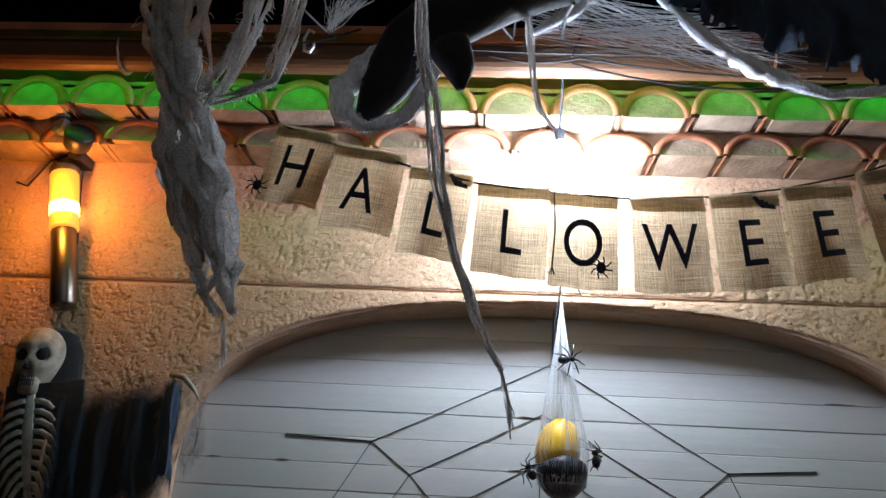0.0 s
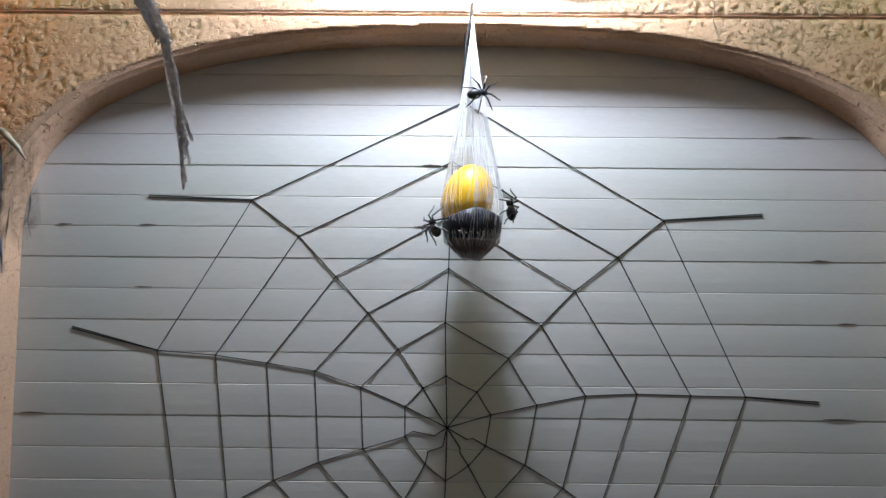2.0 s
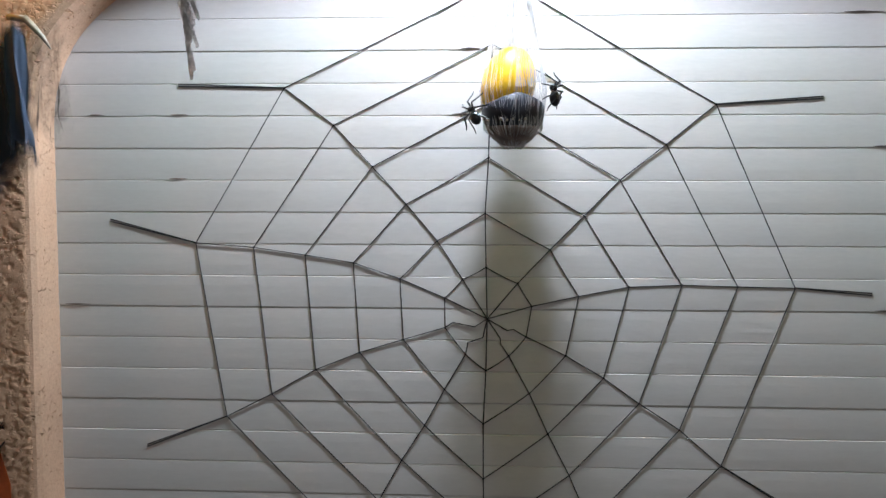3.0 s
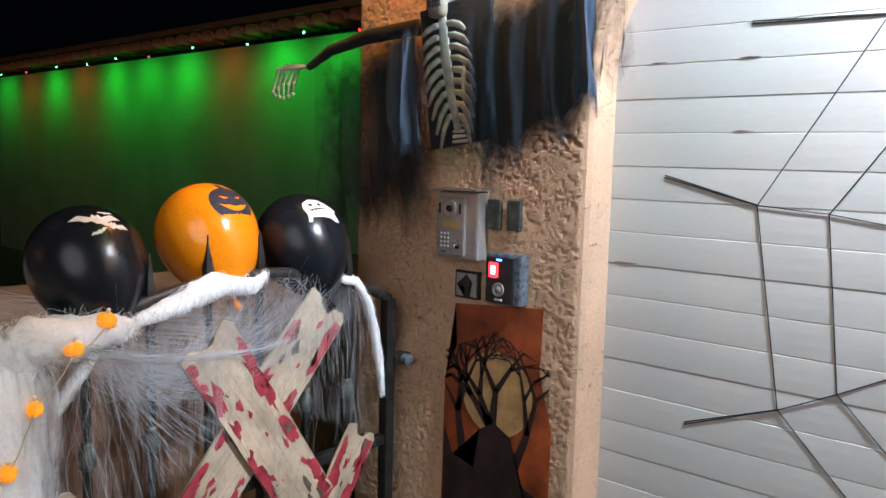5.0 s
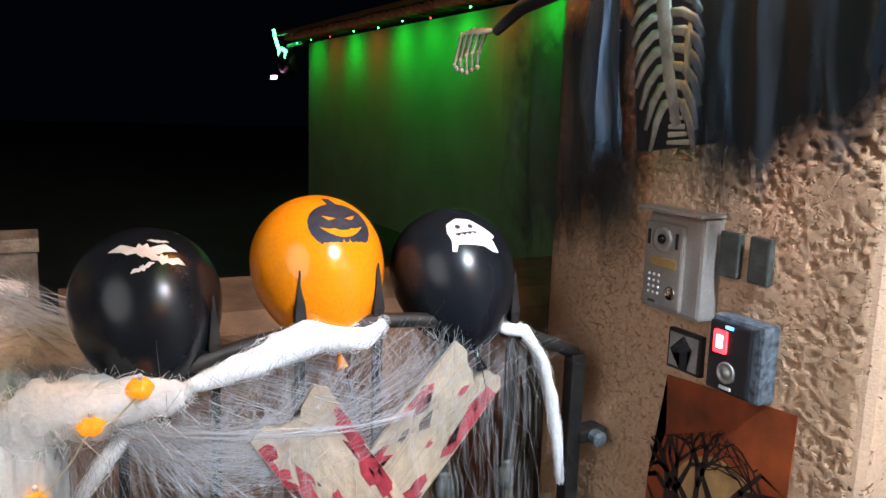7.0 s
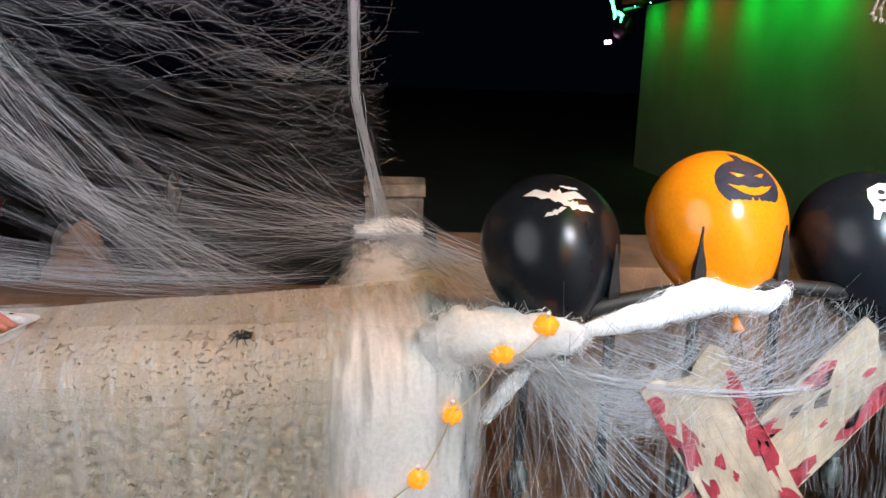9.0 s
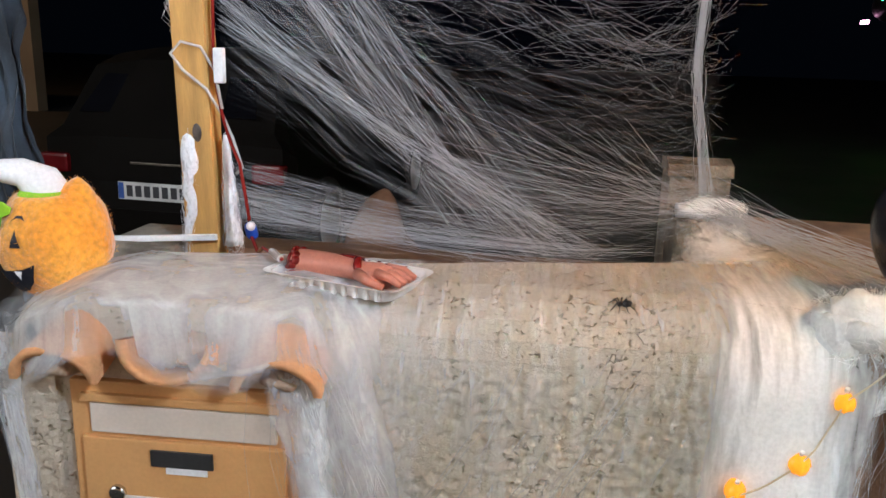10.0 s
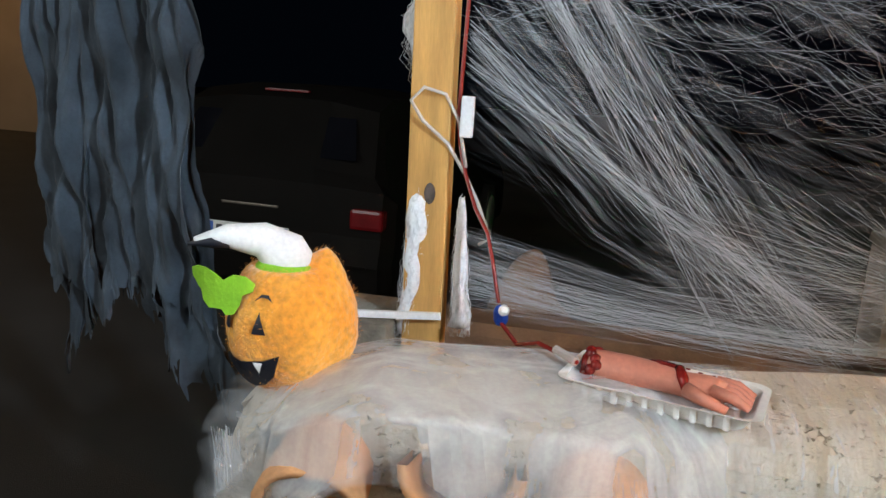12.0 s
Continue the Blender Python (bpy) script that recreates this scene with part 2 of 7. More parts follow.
def veil(name, cover, scale=30.0, stretch=(1, 1, 1), colour=(0.84, 0.85, 0.87), most=0.9):
    """Stretched fibre: white fluff with gaps between the fibres."""
    m = mat(name, colour, 0.95, 0, 0.04, 12, sheen=0.3)
    N, L = m.node_tree.nodes, m.node_tree.links
    c, mp = N.new("ShaderNodeTexCoord"), N.new("ShaderNodeMapping")
    mp.inputs["Scale"].default_value = stretch
    L.new(c.outputs["Object"], mp.inputs[0])
    a, b2 = N.new("ShaderNodeTexNoise"), N.new("ShaderNodeTexNoise")
    a.inputs["Scale"].default_value, a.inputs["Detail"].default_value, a.inputs["Distortion"].default_value = scale, 6, 0.6
    b2.inputs["Scale"].default_value, b2.inputs["Detail"].default_value = 4.0, 2
    L.new(mp.outputs[0], a.inputs["Vector"])
    L.new(c.outputs["Object"], b2.inputs["Vector"])
    ad = N.new("ShaderNodeMath")
    ad.operation = "ADD"
    L.new(a.outputs[0], ad.inputs[0])
    L.new(b2.outputs[0], ad.inputs[1])
    r = N.new("ShaderNodeMapRange")
    r.inputs[1].default_value, r.inputs[2].default_value = 1.15 - cover * 0.6, 1.75 - cover * 0.6
    r.inputs[3].default_value, r.inputs[4].default_value = 0.02, most
    L.new(ad.outputs[0], r.inputs[0])
    L.new(r.outputs[0], N["Principled BSDF"].inputs["Alpha"])
    return m


M["veil_thick"] = veil("thick_fibre_veil", 1.15, 110, (1, 1, 0.4), most=1.0)


def translucent(name, share):
    """Let part of the light shine through a cloth."""
    m = M[name]
    N, L = m.node_tree.nodes, m.node_tree.links
    b, t, mx = N["Principled BSDF"], N.new("ShaderNodeBsdfTranslucent"), N.new("ShaderNodeMixShader")
    L.new(b.inputs["Base Color"].links[0].from_socket, t.inputs[0])
    if b.inputs["Normal"].links:
        L.new(b.inputs["Normal"].links[0].from_socket, t.inputs["Normal"])
    mx.inputs[0].default_value = share
    L.new(b.outputs[0], mx.inputs[1])
    L.new(t.outputs[0], mx.inputs[2])
    L.new(mx.outputs[0], N["Material Output"].inputs[0])


M["fibre"] = mat("loose_fibre", (0.84, 0.85, 0.88), 0.95, 0, 0.05, 20, alpha=0.34)
translucent("web", 0.06)


def woven(name, count=420.0):
    """Cross threads of a coarse cloth, light and dark, with slubs."""
    m = M[name]
    N, L = m.node_tree.nodes, m.node_tree.links
    b = N["Principled BSDF"]
    src = b.inputs["Base Color"].links[0].from_socket
    c = N.new("ShaderNodeTexCoord")
    last = None
    for st in ((6, 1, 260), (260, 1, 6)):
        mp, nz = N.new("ShaderNodeMapping"), N.new("ShaderNodeTexNoise")
        mp.inputs["Scale"].default_value = st
        nz.inputs["Scale"].default_value, nz.inputs["Detail"].default_value = 1.6, 2
        L.new(c.outputs["Object"], mp.inputs[0])
        L.new(mp.outputs[0], nz.inputs["Vector"])
        if last is None:
            last = nz.outputs[0]
        else:
            ad = N.new("ShaderNodeMath")
            L.new(last, ad.inputs[0])
            L.new(nz.outputs[0], ad.inputs[1])
            last = ad.outputs[0]
    mr, hs = N.new("ShaderNodeMapRange"), N.new("ShaderNodeHueSaturation")
    mr.inputs[1].default_value, mr.inputs[2].default_value, mr.inputs[3].default_value, mr.inputs[4].default_value = 0.7, 1.3, 0.45, 1.35
    L.new(last, mr.inputs[0])
    L.new(mr.outputs[0], hs.inputs["Value"])
    L.new(src, hs.inputs["Color"])
    L.new(hs.outputs[0], b.inputs["Base Color"])


translucent("gauze", 0.6)


def skein(name, su, sv, lo, hi, soft=0.08, most=0.9, colour=(0.90, 0.91, 0.93), haze=0.0):
    """A film of combed fibre laid along the cloth's own length: open at its borders and between its tresses."""
    m = mat(name, colour, 0.95, 0, 0.03, 12)
    N, L = m.node_tree.nodes, m.node_tree.links
    uv, sp = N.new("ShaderNodeUVMap"), N.new("ShaderNodeSeparateXYZ")
    L.new(uv.outputs[0], sp.inputs[0])

    def calc(op, a, b, clamp=False):
        n = N.new("ShaderNodeMath")
        n.operation, n.use_clamp = op, clamp
        for i, v in enumerate((a, b)):
            if hasattr(v, "links"):
                L.new(v, n.inputs[i])
            else:
                n.inputs[i].default_value = v
        return n.outputs[0]

    last = None
    for k, (q, w) in enumerate(((1.0, 0.55), (3.7, 0.45))):
        mp, nz = N.new("ShaderNodeMapping"), N.new("ShaderNodeTexNoise")
        mp.inputs["Scale"].default_value = (su * q ** 0.5, sv * q, 1)
        mp.inputs["Location"].default_value = (3.1 * k, 1.7 * k, 0)
        nz.inputs["Scale"].default_value, nz.inputs["Detail"].default_value, nz.inputs["Distortion"].default_value = 1.0, 4, 0.7
        L.new(uv.outputs[0], mp.inputs[0])
        L.new(mp.outputs[0], nz.inputs["Vector"])
        x = calc("MULTIPLY", nz.outputs[0], w)
        last = x if last is None else calc("ADD", last, x)
    r = N.new("ShaderNodeMapRange")
    r.inputs[1].default_value, r.inputs[2].default_value, r.inputs[3].default_value, r.inputs[4].default_value = lo, hi, haze, most
    L.new(last, r.inputs[0])
    e = None
    for axis in (0, 1):
        for far in (False, True):
            d = sp.outputs[axis] if not far else calc("SUBTRACT", 1.0, sp.outputs[axis])
            d = calc("ADD", d, calc("MULTIPLY", calc("SUBTRACT", last, 0.5), soft * 1.6))
            d = calc("DIVIDE", d, soft, True)
            e = d if e is None else calc("MULTIPLY", e, d)
    L.new(calc("MULTIPLY", r.outputs[0], e), N["Principled BSDF"].inputs["Alpha"])
    return m


M["skein_drape"] = skein("combed_cotton", 7, 3.0, 0.34, 0.80, 0.10, 0.68, haze=0.18)
M["skein_face"] = skein("thin_combed_cotton", 34, 4, 0.44, 0.80, 0.14, 0.55)
M["skein_thick"] = skein("dense_combed_cotton", 9, 4, 0.10, 0.42, 0.34, 1.0, (0.96, 0.96, 0.97), haze=0.8)
M["skein_web"] = skein("stretched_web", 2.2, 34, 0.48, 0.80, 0.10, 0.42)
M["skein_haze"] = skein("hazy_web", 4.0, 30, 0.48, 0.90, 0.16, 0.24)
M["robe"] = skein("black_robe", 5, 2, 0.05, 0.5, 0.20, 0.97, (0.014, 0.017, 0.023), haze=0.80)
M["robe_navy"] = skein("navy_robe", 4, 2, 0.05, 0.45, 0.12, 1.0, (0.034, 0.054, 0.086), haze=0.92)
M["robe_brown"] = skein("frayed_robe", 7, 4, 0.25, 0.75, 0.25, 0.8, (0.060, 0.044, 0.034), haze=0.10)
M["robe_thin"] = skein("thin_robe", 6, 3, 0.10, 0.70, 0.20, 0.92, (0.010, 0.014, 0.015), haze=0.60)
M["robe_blue"] = skein("sheer_blue_robe", 5, 3, 0.15, 0.85, 0.20, 0.70, (0.024, 0.042, 0.062), haze=0.25)
for s_ in ("skein_drape", "skein_face", "skein_thick", "skein_web", "skein_haze"):
    M[s_].node_tree.nodes["Principled BSDF"].inputs["Sheen Weight"].default_value = 0.0
woven("burlap")
translucent("burlap", 0.55)

# ---- building helpers ----
def link(name, bm, material, smooth=False):
    me = bpy.data.meshes.new(name)
    bm.to_mesh(me)
    bm.free()
    if material:
        for m in (material if isinstance(material, (list, tuple)) else [material]):
            me.materials.append(m)
    if smooth:
        me.polygons.foreach_set("use_smooth", [True] * len(me.polygons))
    return new(name, me)


def part(name, bm, material, parent, label="", smooth=False):
    """One mesh under a thing or under a part."""
    ob = link(name, bm, material, smooth)
    ob.parent = parent
    if label:
        ob["label"] = label
    return ob


def thing(name, m, label, category, group="", kind=""):
    ob = new(name)
    ob.empty_display_size = 0.05
    ob.matrix_world = m
    return tagged(ob, label, category, group, kind)


def box(bm, c, s, bevel=0.0, m=None, seg=2):
    r = bmesh.ops.create_cube(bm, size=1)
    vs = r["verts"]
    bmesh.ops.scale(bm, vec=s, verts=vs)
    bmesh.ops.translate(bm, vec=c, verts=vs)
    if bevel:
        es = list({e for v in vs for e in v.link_edges})
        r = bmesh.ops.bevel(bm, geom=es, offset=bevel, segments=seg, affect="EDGES", profile=0.6)
        vs = list({v for f in r["faces"] for v in f.verts} | {v for v in vs if v.is_valid})
    if m is not None:
        bmesh.ops.transform(bm, matrix=m, verts=vs)
    return vs


def boxed(c, s, bevel=0.0, m=None):
    bm = bmesh.new()
    box(bm, c, s, bevel, m)
    return bm


def tube(bm, pts, r, n=8, close=True):
    """A round tube along points; r is a number or one radius a point."""
    pts = [Vector(p) for p in pts]
    rs = list(r) if hasattr(r, "__len__") else [r] * len(pts)
    rings, side = [], None
    for i, p in enumerate(pts):
        d = (pts[min(i + 1, len(pts) - 1)] - pts[max(i - 1, 0)])
        d = d.normalized() if d.length > 1e-9 else Vector((0, 0, 1))
        if side is None:
            side = d.orthogonal().normalized()
        side = (side - d * side.dot(d))
        side = side.normalized() if side.length > 1e-6 else d.orthogonal().normalized()
        up = d.cross(side)
        rings.append([bm.verts.new(p + (side * math.cos(a) + up * math.sin(a)) * rs[i]) for a in (2 * math.pi * k / n for k in range(n))])
    for a, b in zip(rings, rings[1:]):
        for k in range(n):
            bm.faces.new((a[k], a[(k + 1) % n], b[(k + 1) % n], b[k]))
    if close and n > 2:
        bm.faces.new(rings[0][::-1])
        bm.faces.new(rings[-1])
    return rings


def lathe(bm, prof, n=24, m=None):
    """Turn a profile of (radius, height) round z."""
    rings = [[bm.verts.new((r * math.cos(2 * math.pi * k / n), r * math.sin(2 * math.pi * k / n), z)) for k in range(n)] for r, z in prof]
    for a, b in zip(rings, rings[1:]):
        for k in range(n):
            bm.faces.new((a[k], a[(k + 1) % n], b[(k + 1) % n], b[k]))
    bm.faces.new(rings[0][::-1])
    bm.faces.new(rings[-1])
    vs = [v for r in rings for v in r]
    if m is not None:
        bmesh.ops.transform(bm, matrix=m, verts=vs)
    return vs


def prism(bm, outline, y0, y1, m=None, plane="xz"):
    """A flat outline given as (a, b), drawn out from y0 to y1."""
    put = (lambda a, b, y: (a, y, b)) if plane == "xz" else ((lambda a, b, y: (y, a, b)) if plane == "yz" else (lambda a, b, y: (a, b, y)))
    f = [bm.verts.new(put(a, b, y0)) for a, b in outline]
    k = [bm.verts.new(put(a, b, y1)) for a, b in outline]
    n = len(f)
    faces = [bm.faces.new(f), bm.faces.new(k[::-1])]
    for i in range(n):
        bm.faces.new((f[i], k[i], k[(i + 1) % n], f[(i + 1) % n]))
    bmesh.ops.triangulate(bm, faces=faces)
    if m is not None:
        bmesh.ops.transform(bm, matrix=m, verts=f + k)
    return f + k


def sag(a, b, drop, n=10):
    a, b = Vector(a), Vector(b)
    return [a.lerp(b, i / n) - Vector((0, 0, drop * 4 * (i / n) * (1 - i / n))) for i in range(n + 1)]


def wobble(pts, amp, seed=0.0, freq=9.0):
    return [Vector(p) + amp * noise.noise_vector(Vector(p) * freq + Vector((seed, seed * 1.7, 0))) for p in pts]


# ---- setting ----
bm = bmesh.new()
bmesh.ops.create_grid(bm, x_segments=60, y_segments=60, size=60)
for v in bm.verts:
    v.co.z = 0.006 * noise.noise(v.co * 0.7)
tagged(link("ground", bm, M["ground"]), "dark asphalt ground of street and driveway at night", "ground", kind="structure")

ARCH_A, ARCH_Z, ARCH_H = 1.245, 1.68, 0.578


def arch(d, n=64):
    """Opening's outline, grown by d, from the left foot over the crown to the right foot."""
    pts = [(-ARCH_A - d, 0.0)]
    for i in range(n + 1):
        a = math.pi * (1 - i / n)
        c, s = math.cos(a), math.sin(a)
        pts.append(((ARCH_A + d) * math.copysign(abs(c) ** 0.8, c), ARCH_Z + (ARCH_H + d) * abs(s) ** 0.8))
    pts.append((ARCH_A + d, 0.0))
    return pts


WALL_L, WALL_R, WALL_TOP = -2.11, 2.7, 2.80
GROOVE = 2.302
bm = bmesh.new()
# the front is cut by a shallow horizontal groove
rings = []
for d, y in ((0.030, 0.0), (0.012, 0.006), (0.002, 0.018), (0.0, 0.035), (0.0, 0.30)):
    rings.append([bm.verts.new((x, y, z)) for x, z in arch(d)])
for a, b in zip(rings, rings[1:]):
    for i in range(len(a) - 1):
        f = bm.faces.new((a[i], a[i + 1], b[i + 1], b[i]))
        f.material_index = 1
GT, GB = GROOVE + 0.004, GROOVE - 0.004


def quad(*p):
    bm.faces.new([bm.verts.new(q) for q in p])


for k, y in ((0, 0.0), (-1, 0.30)):
    ring = [v.co.copy() for v in rings[k]]
    top = GB if k == 0 else WALL_TOP
    quad((WALL_L, y, 0), ring[0], ring[1], (WALL_L, y, ring[1].z))
    quad((WALL_R, y, 0), ring[-1], ring[-2], (WALL_R, y, ring[-2].z))
    quad((WALL_L, y, ring[1].z), ring[1], (ring[1].x, y, top), (WALL_L, y, top))
    quad((WALL_R, y, ring[-2].z), ring[-2], (ring[-2].x, y, top), (WALL_R, y, top))
    for p, q in zip(ring[1:-1], ring[2:-1]):
        quad(p, q, (q.x, y, top), (p.x, y, top))
lip = [(0, GB), (0.006, GROOVE - 0.002), (0.006, GROOVE + 0.002), (0, GT), (0, WALL_TOP), (0.30, WALL_TOP)]
for (y0, z0), (y1, z1) in zip(lip, lip[1:]):
    quad((WALL_L, y0, z0), (WALL_R, y0, z0), (WALL_R, y1, z1), (WALL_L, y1, z1))
for x in (WALL_L, WALL_R):
    quad((x, 0, 0), (x, 0, WALL_TOP), (x, 0.3, WALL_TOP), (x, 0.3, 0))
bmesh.ops.remove_doubles(bm, verts=bm.verts, dist=0.0002)
bmesh.ops.recalc_face_normals(bm, faces=bm.faces)
wall_front = tagged(link("wall_front", bm, (M["stucco"], M["reveal"])), "peach scraped-stucco wall with a wide basket arch opening", "wall", kind="structure")



def stucco_coat(parent, place, u0, u1, v0, v1, step, share, material, depth=0.0036, scale=80.0, dens=-0.23, seed=1.0):
    """A scraped coat in real relief: smooth plateaus broken by pits; share(u, v) is 0 where there is none."""
    nu, nv = int((u1 - u0) / step), int((v1 - v0) / step)
    verts, faces, at = [], [], {}
    for j in range(nv + 1):
        for i in range(nu + 1):
            u, v = u0 + (u1 - u0) * i / nu, v0 + (v1 - v0) * j / nv
            k = share(u, v)
            if k < 0:
                continue
            p = Vector((u * scale, v * scale * 1.2, seed))
            p = p + 0.8 * noise.noise_vector(p * 0.45)
            n = noise.noise(p) + 0.45 * noise.noise(p * 2.1) + 0.30 * noise.noise(p * 0.11) + dens
            q = max(0.0, min(1.0, n / 0.22))
            pit = q * q * (3 - 2 * q)
            h = 0.0008 + k * (depth * (1 - pit) + 0.0012 * noise.noise(p * 0.33) + 0.0007 * noise.noise(p * 4.3))
            at[i, j] = len(verts)
            verts.append(place(u, v, max(0.0006, h)))
    for j in range(nv):
        for i in range(nu):
            c = [at.get(q) for q in ((i, j), (i + 1, j), (i + 1, j + 1), (i, j + 1))]
            if None not in c:
                faces.append(c)
    me = bpy.data.meshes.new("stucco_coat")
    me.from_pydata(verts, [], faces)
    me.materials.append(material)
    me.polygons.foreach_set("use_smooth", [True] * len(me.polygons))
    ob = new("stucco_coat", me)
    ob.parent = parent
    return ob


def arch_gap(x, z):
    """Rough distance from the opening's edge; negative inside it."""
    if z < ARCH_Z:
        return abs(x) - ARCH_A
    r = ((abs(x) / ARCH_A) ** 2.5 + ((z - ARCH_Z) / ARCH_H) ** 2.5) ** 0.4
    return (r - 1) * 0.62


def coat_share(x, z):
    g = arch_gap(x, z) - 0.018
    if g < 0 or abs(z - GROOVE) < 0.006:
        return -1.0
    return min(1.0, 0.15 + g / 0.008, (abs(z - GROOVE) - 0.005) / 0.008, (x - WALL_L) / 0.01)


coat_at = lambda x, z, h: (x, -h, z)
stucco_coat(wall_front, coat_at, WALL_L, -1.20, 0.35, 2.76, 0.0042, coat_share, M["stucco"])
stucco_coat(wall_front, coat_at, -1.20, 2.05, 1.60, 2.76, 0.0055, coat_share, M["stucco"])

# roller shutter behind the arch
PITCH = 0.0869
shutter = thing("roller_shutter", pose(0, 0.12, 0), "closed off-white roller shutter of horizontal slats filling the arch", "shutter", kind="structure")
bm = bmesh.new()
prof = [(0.0016, 0.0), (0.0016, 0.0014), (0.0, 0.0030), (-0.0009, PITCH * 0.35), (-0.0009, PITCH * 0.7), (0.0, PITCH - 0.0012), (0.0018, PITCH), (0.018, PITCH), (0.018, 0.0)]
a = [bm.verts.new((-1.32, y, z)) for y, z in prof]
b = [bm.verts.new((1.32, y, z)) for y, z in prof]
for i in range(len(prof)):
    j = (i + 1) % len(prof)
    bm.faces.new((a[i], b[i], b[j], a[j]))
bm.faces.new(a[::-1])
bm.faces.new(b)
bmesh.ops.recalc_face_normals(bm, faces=bm.faces)
first = part("slat", bm, M["slat"], shutter)
K0 = 1.214 - 13 * PITCH
for i in range(-1, 26):
    ob = first if i == -1 else first.copy()
    if i > -1:
        scene.collection.objects.link(ob)
    ob.location = (0, 0.0008 * math.sin(i * 2.3), K0 + i * PITCH)

# closed room behind and beyond
tagged(link("wall_back", boxed((0.3, 0.9, 1.4), (4.8, 0.2, 2.8)), M["green_wall"]), "plain rendered wall behind the shutter", "wall", kind="structure")

# cornice of two rows of canal tiles
TP = 0.237


def canal(length, r=0.121, th=0.030, squash=0.86):
    bm = bmesh.new()
    n = 12
    rows = []
    for y, q in ((0, 1.0), (length, 0.86)):
        for rr in (r * q, (r - th) * q):
            rows.append([bm.verts.new((rr * math.cos(math.pi * k / n), y, rr * squash * math.sin(math.pi * k / n))) for k in range(n + 1)])
    for k in range(n):
        bm.faces.new((rows[0][k], rows[0][k + 1], rows[2][k + 1], rows[2][k]))
        bm.faces.new((rows[1][k], rows[3][k], rows[3][k + 1], rows[1][k + 1]))
        bm.faces.new((rows[0][k], rows[1][k], rows[1][k + 1], rows[0][k + 1]))
        bm.faces.new((rows[2][k], rows[2][k + 1], rows[3][k + 1], rows[3][k]))
    bmesh.ops.recalc_face_normals(bm, faces=bm.faces)
    return bm


def fill(length, r=0.093, squash=0.70):
    bm = bmesh.new()
    n = 12
    prism(bm, [(r * math.cos(math.pi * k / n), r * squash * math.sin(math.pi * k / n)) for k in range(n + 1)], 0.006, length)
    return bm


cornice = thing("cornice", pose(0, 0, 0), "double row of terracotta canal tiles bedded in mortar under the gutter", "cornice", kind="structure")
for row, (y, z, off) in enumerate(((-0.165, 2.757, 0.420), (-0.25, 2.852, 0.420 - TP / 2))):
    tile0 = fill0 = None
    for k in range(-11, 10):
        x = off + k * TP
        if not WALL_L - 0.05 < x < WALL_R:
            continue
        jig = pose(x + 0.006 * math.sin(k * 5.1), y + 0.008 * math.sin(k * 3.3 + row), z + 0.005 * math.sin(k * 7.7), 0, 1.5 * math.sin(k * 2.9), 0)
        if tile0 is None:
            tile0, fill0 = part("tile", canal(0.40, squash=(0.70, 1.0)[row]), M["tile"], cornice, smooth=True), part("mortar_fill", fill(0.38, squash=(0.70, 1.0)[row]), M["mortar"], cornice)
            t, f = tile0, fill0
        else:
            t, f = tile0.copy(), fill0.copy()
            scene.collection.objects.link(t), scene.collection.objects.link(f)
        t.matrix_local = jig
        f.matrix_local = jig
bm = bmesh.new()
box(bm, ((WALL_L + WALL_R) / 2, 0.07, 2.845), (WALL_R - WALL_L, 0.24, 0.075))
box(bm, ((WALL_L + WALL_R) / 2, 0.045, 2.95), (WALL_R - WALL_L, 0.54, 0.028))
box(bm, ((WALL_L + WALL_R) / 2, -0.02, 2.812), (WALL_R - WALL_L, 0.23, 0.10))
box(bm, ((WALL_L + WALL_R) / 2, -0.06, 2.905), (WALL_R - WALL_L, 0.33, 0.085))
part("mortar_bed", bm, M["mortar"], cornice)

# gutter, fascia and the roof above
bm = bmesh.new()
prof = [(0.058 * math.cos(math.pi * k / 12), -0.062 * math.sin(math.pi * k / 12)) for k in range(13)] + [(-0.068, 0.0), (-0.068, 0.008), (-0.054, 0.008)] + [(-0.054 * math.cos(math.pi * k / 12), -0.058 * math.sin(math.pi * k / 12)) for k in range(13)]
prism(bm, prof, WALL_L - 0.25, WALL_R, plane="yz")
bmesh.ops.transform(bm, matrix=pose(0, -0.41, 2.955), verts=bm.verts)
bmesh.ops.recalc_face_normals(bm, faces=bm.faces)
gutter = thing("gutter", pose(0, 0, 0), "brown half-round roof gutter along the eave", "gutter", kind="structure")
part("trough", bm, M["gutter"], gutter)
bm = bmesh.new()
prism(bm, [(-0.44, 3.02), (-0.44, 3.05), (3.0, 4.1), (3.0, 3.8), (0.3, 3.0)], WALL_L - 0.3, WALL_R + 0.4, plane="yz")
tagged(link("roof", bm, M["tile"]), "dark tiled roof slope above the wall", "roof", kind="structure")

# low boundary wall, beside the gate
LW = Matrix.Translation((-1.724, -2.66, 0)) @ Matrix.Rotation(math.radians(3.8), 4, "Z")   # local y runs along it, local -x into it
bm = bmesh.new()
LEN, THK, LTOP = 1.50, 0.23, 1.083


def thick(y):
    """The wall widens towards the gate."""
    return max(0.20, 0.135 + 0.195 * y)


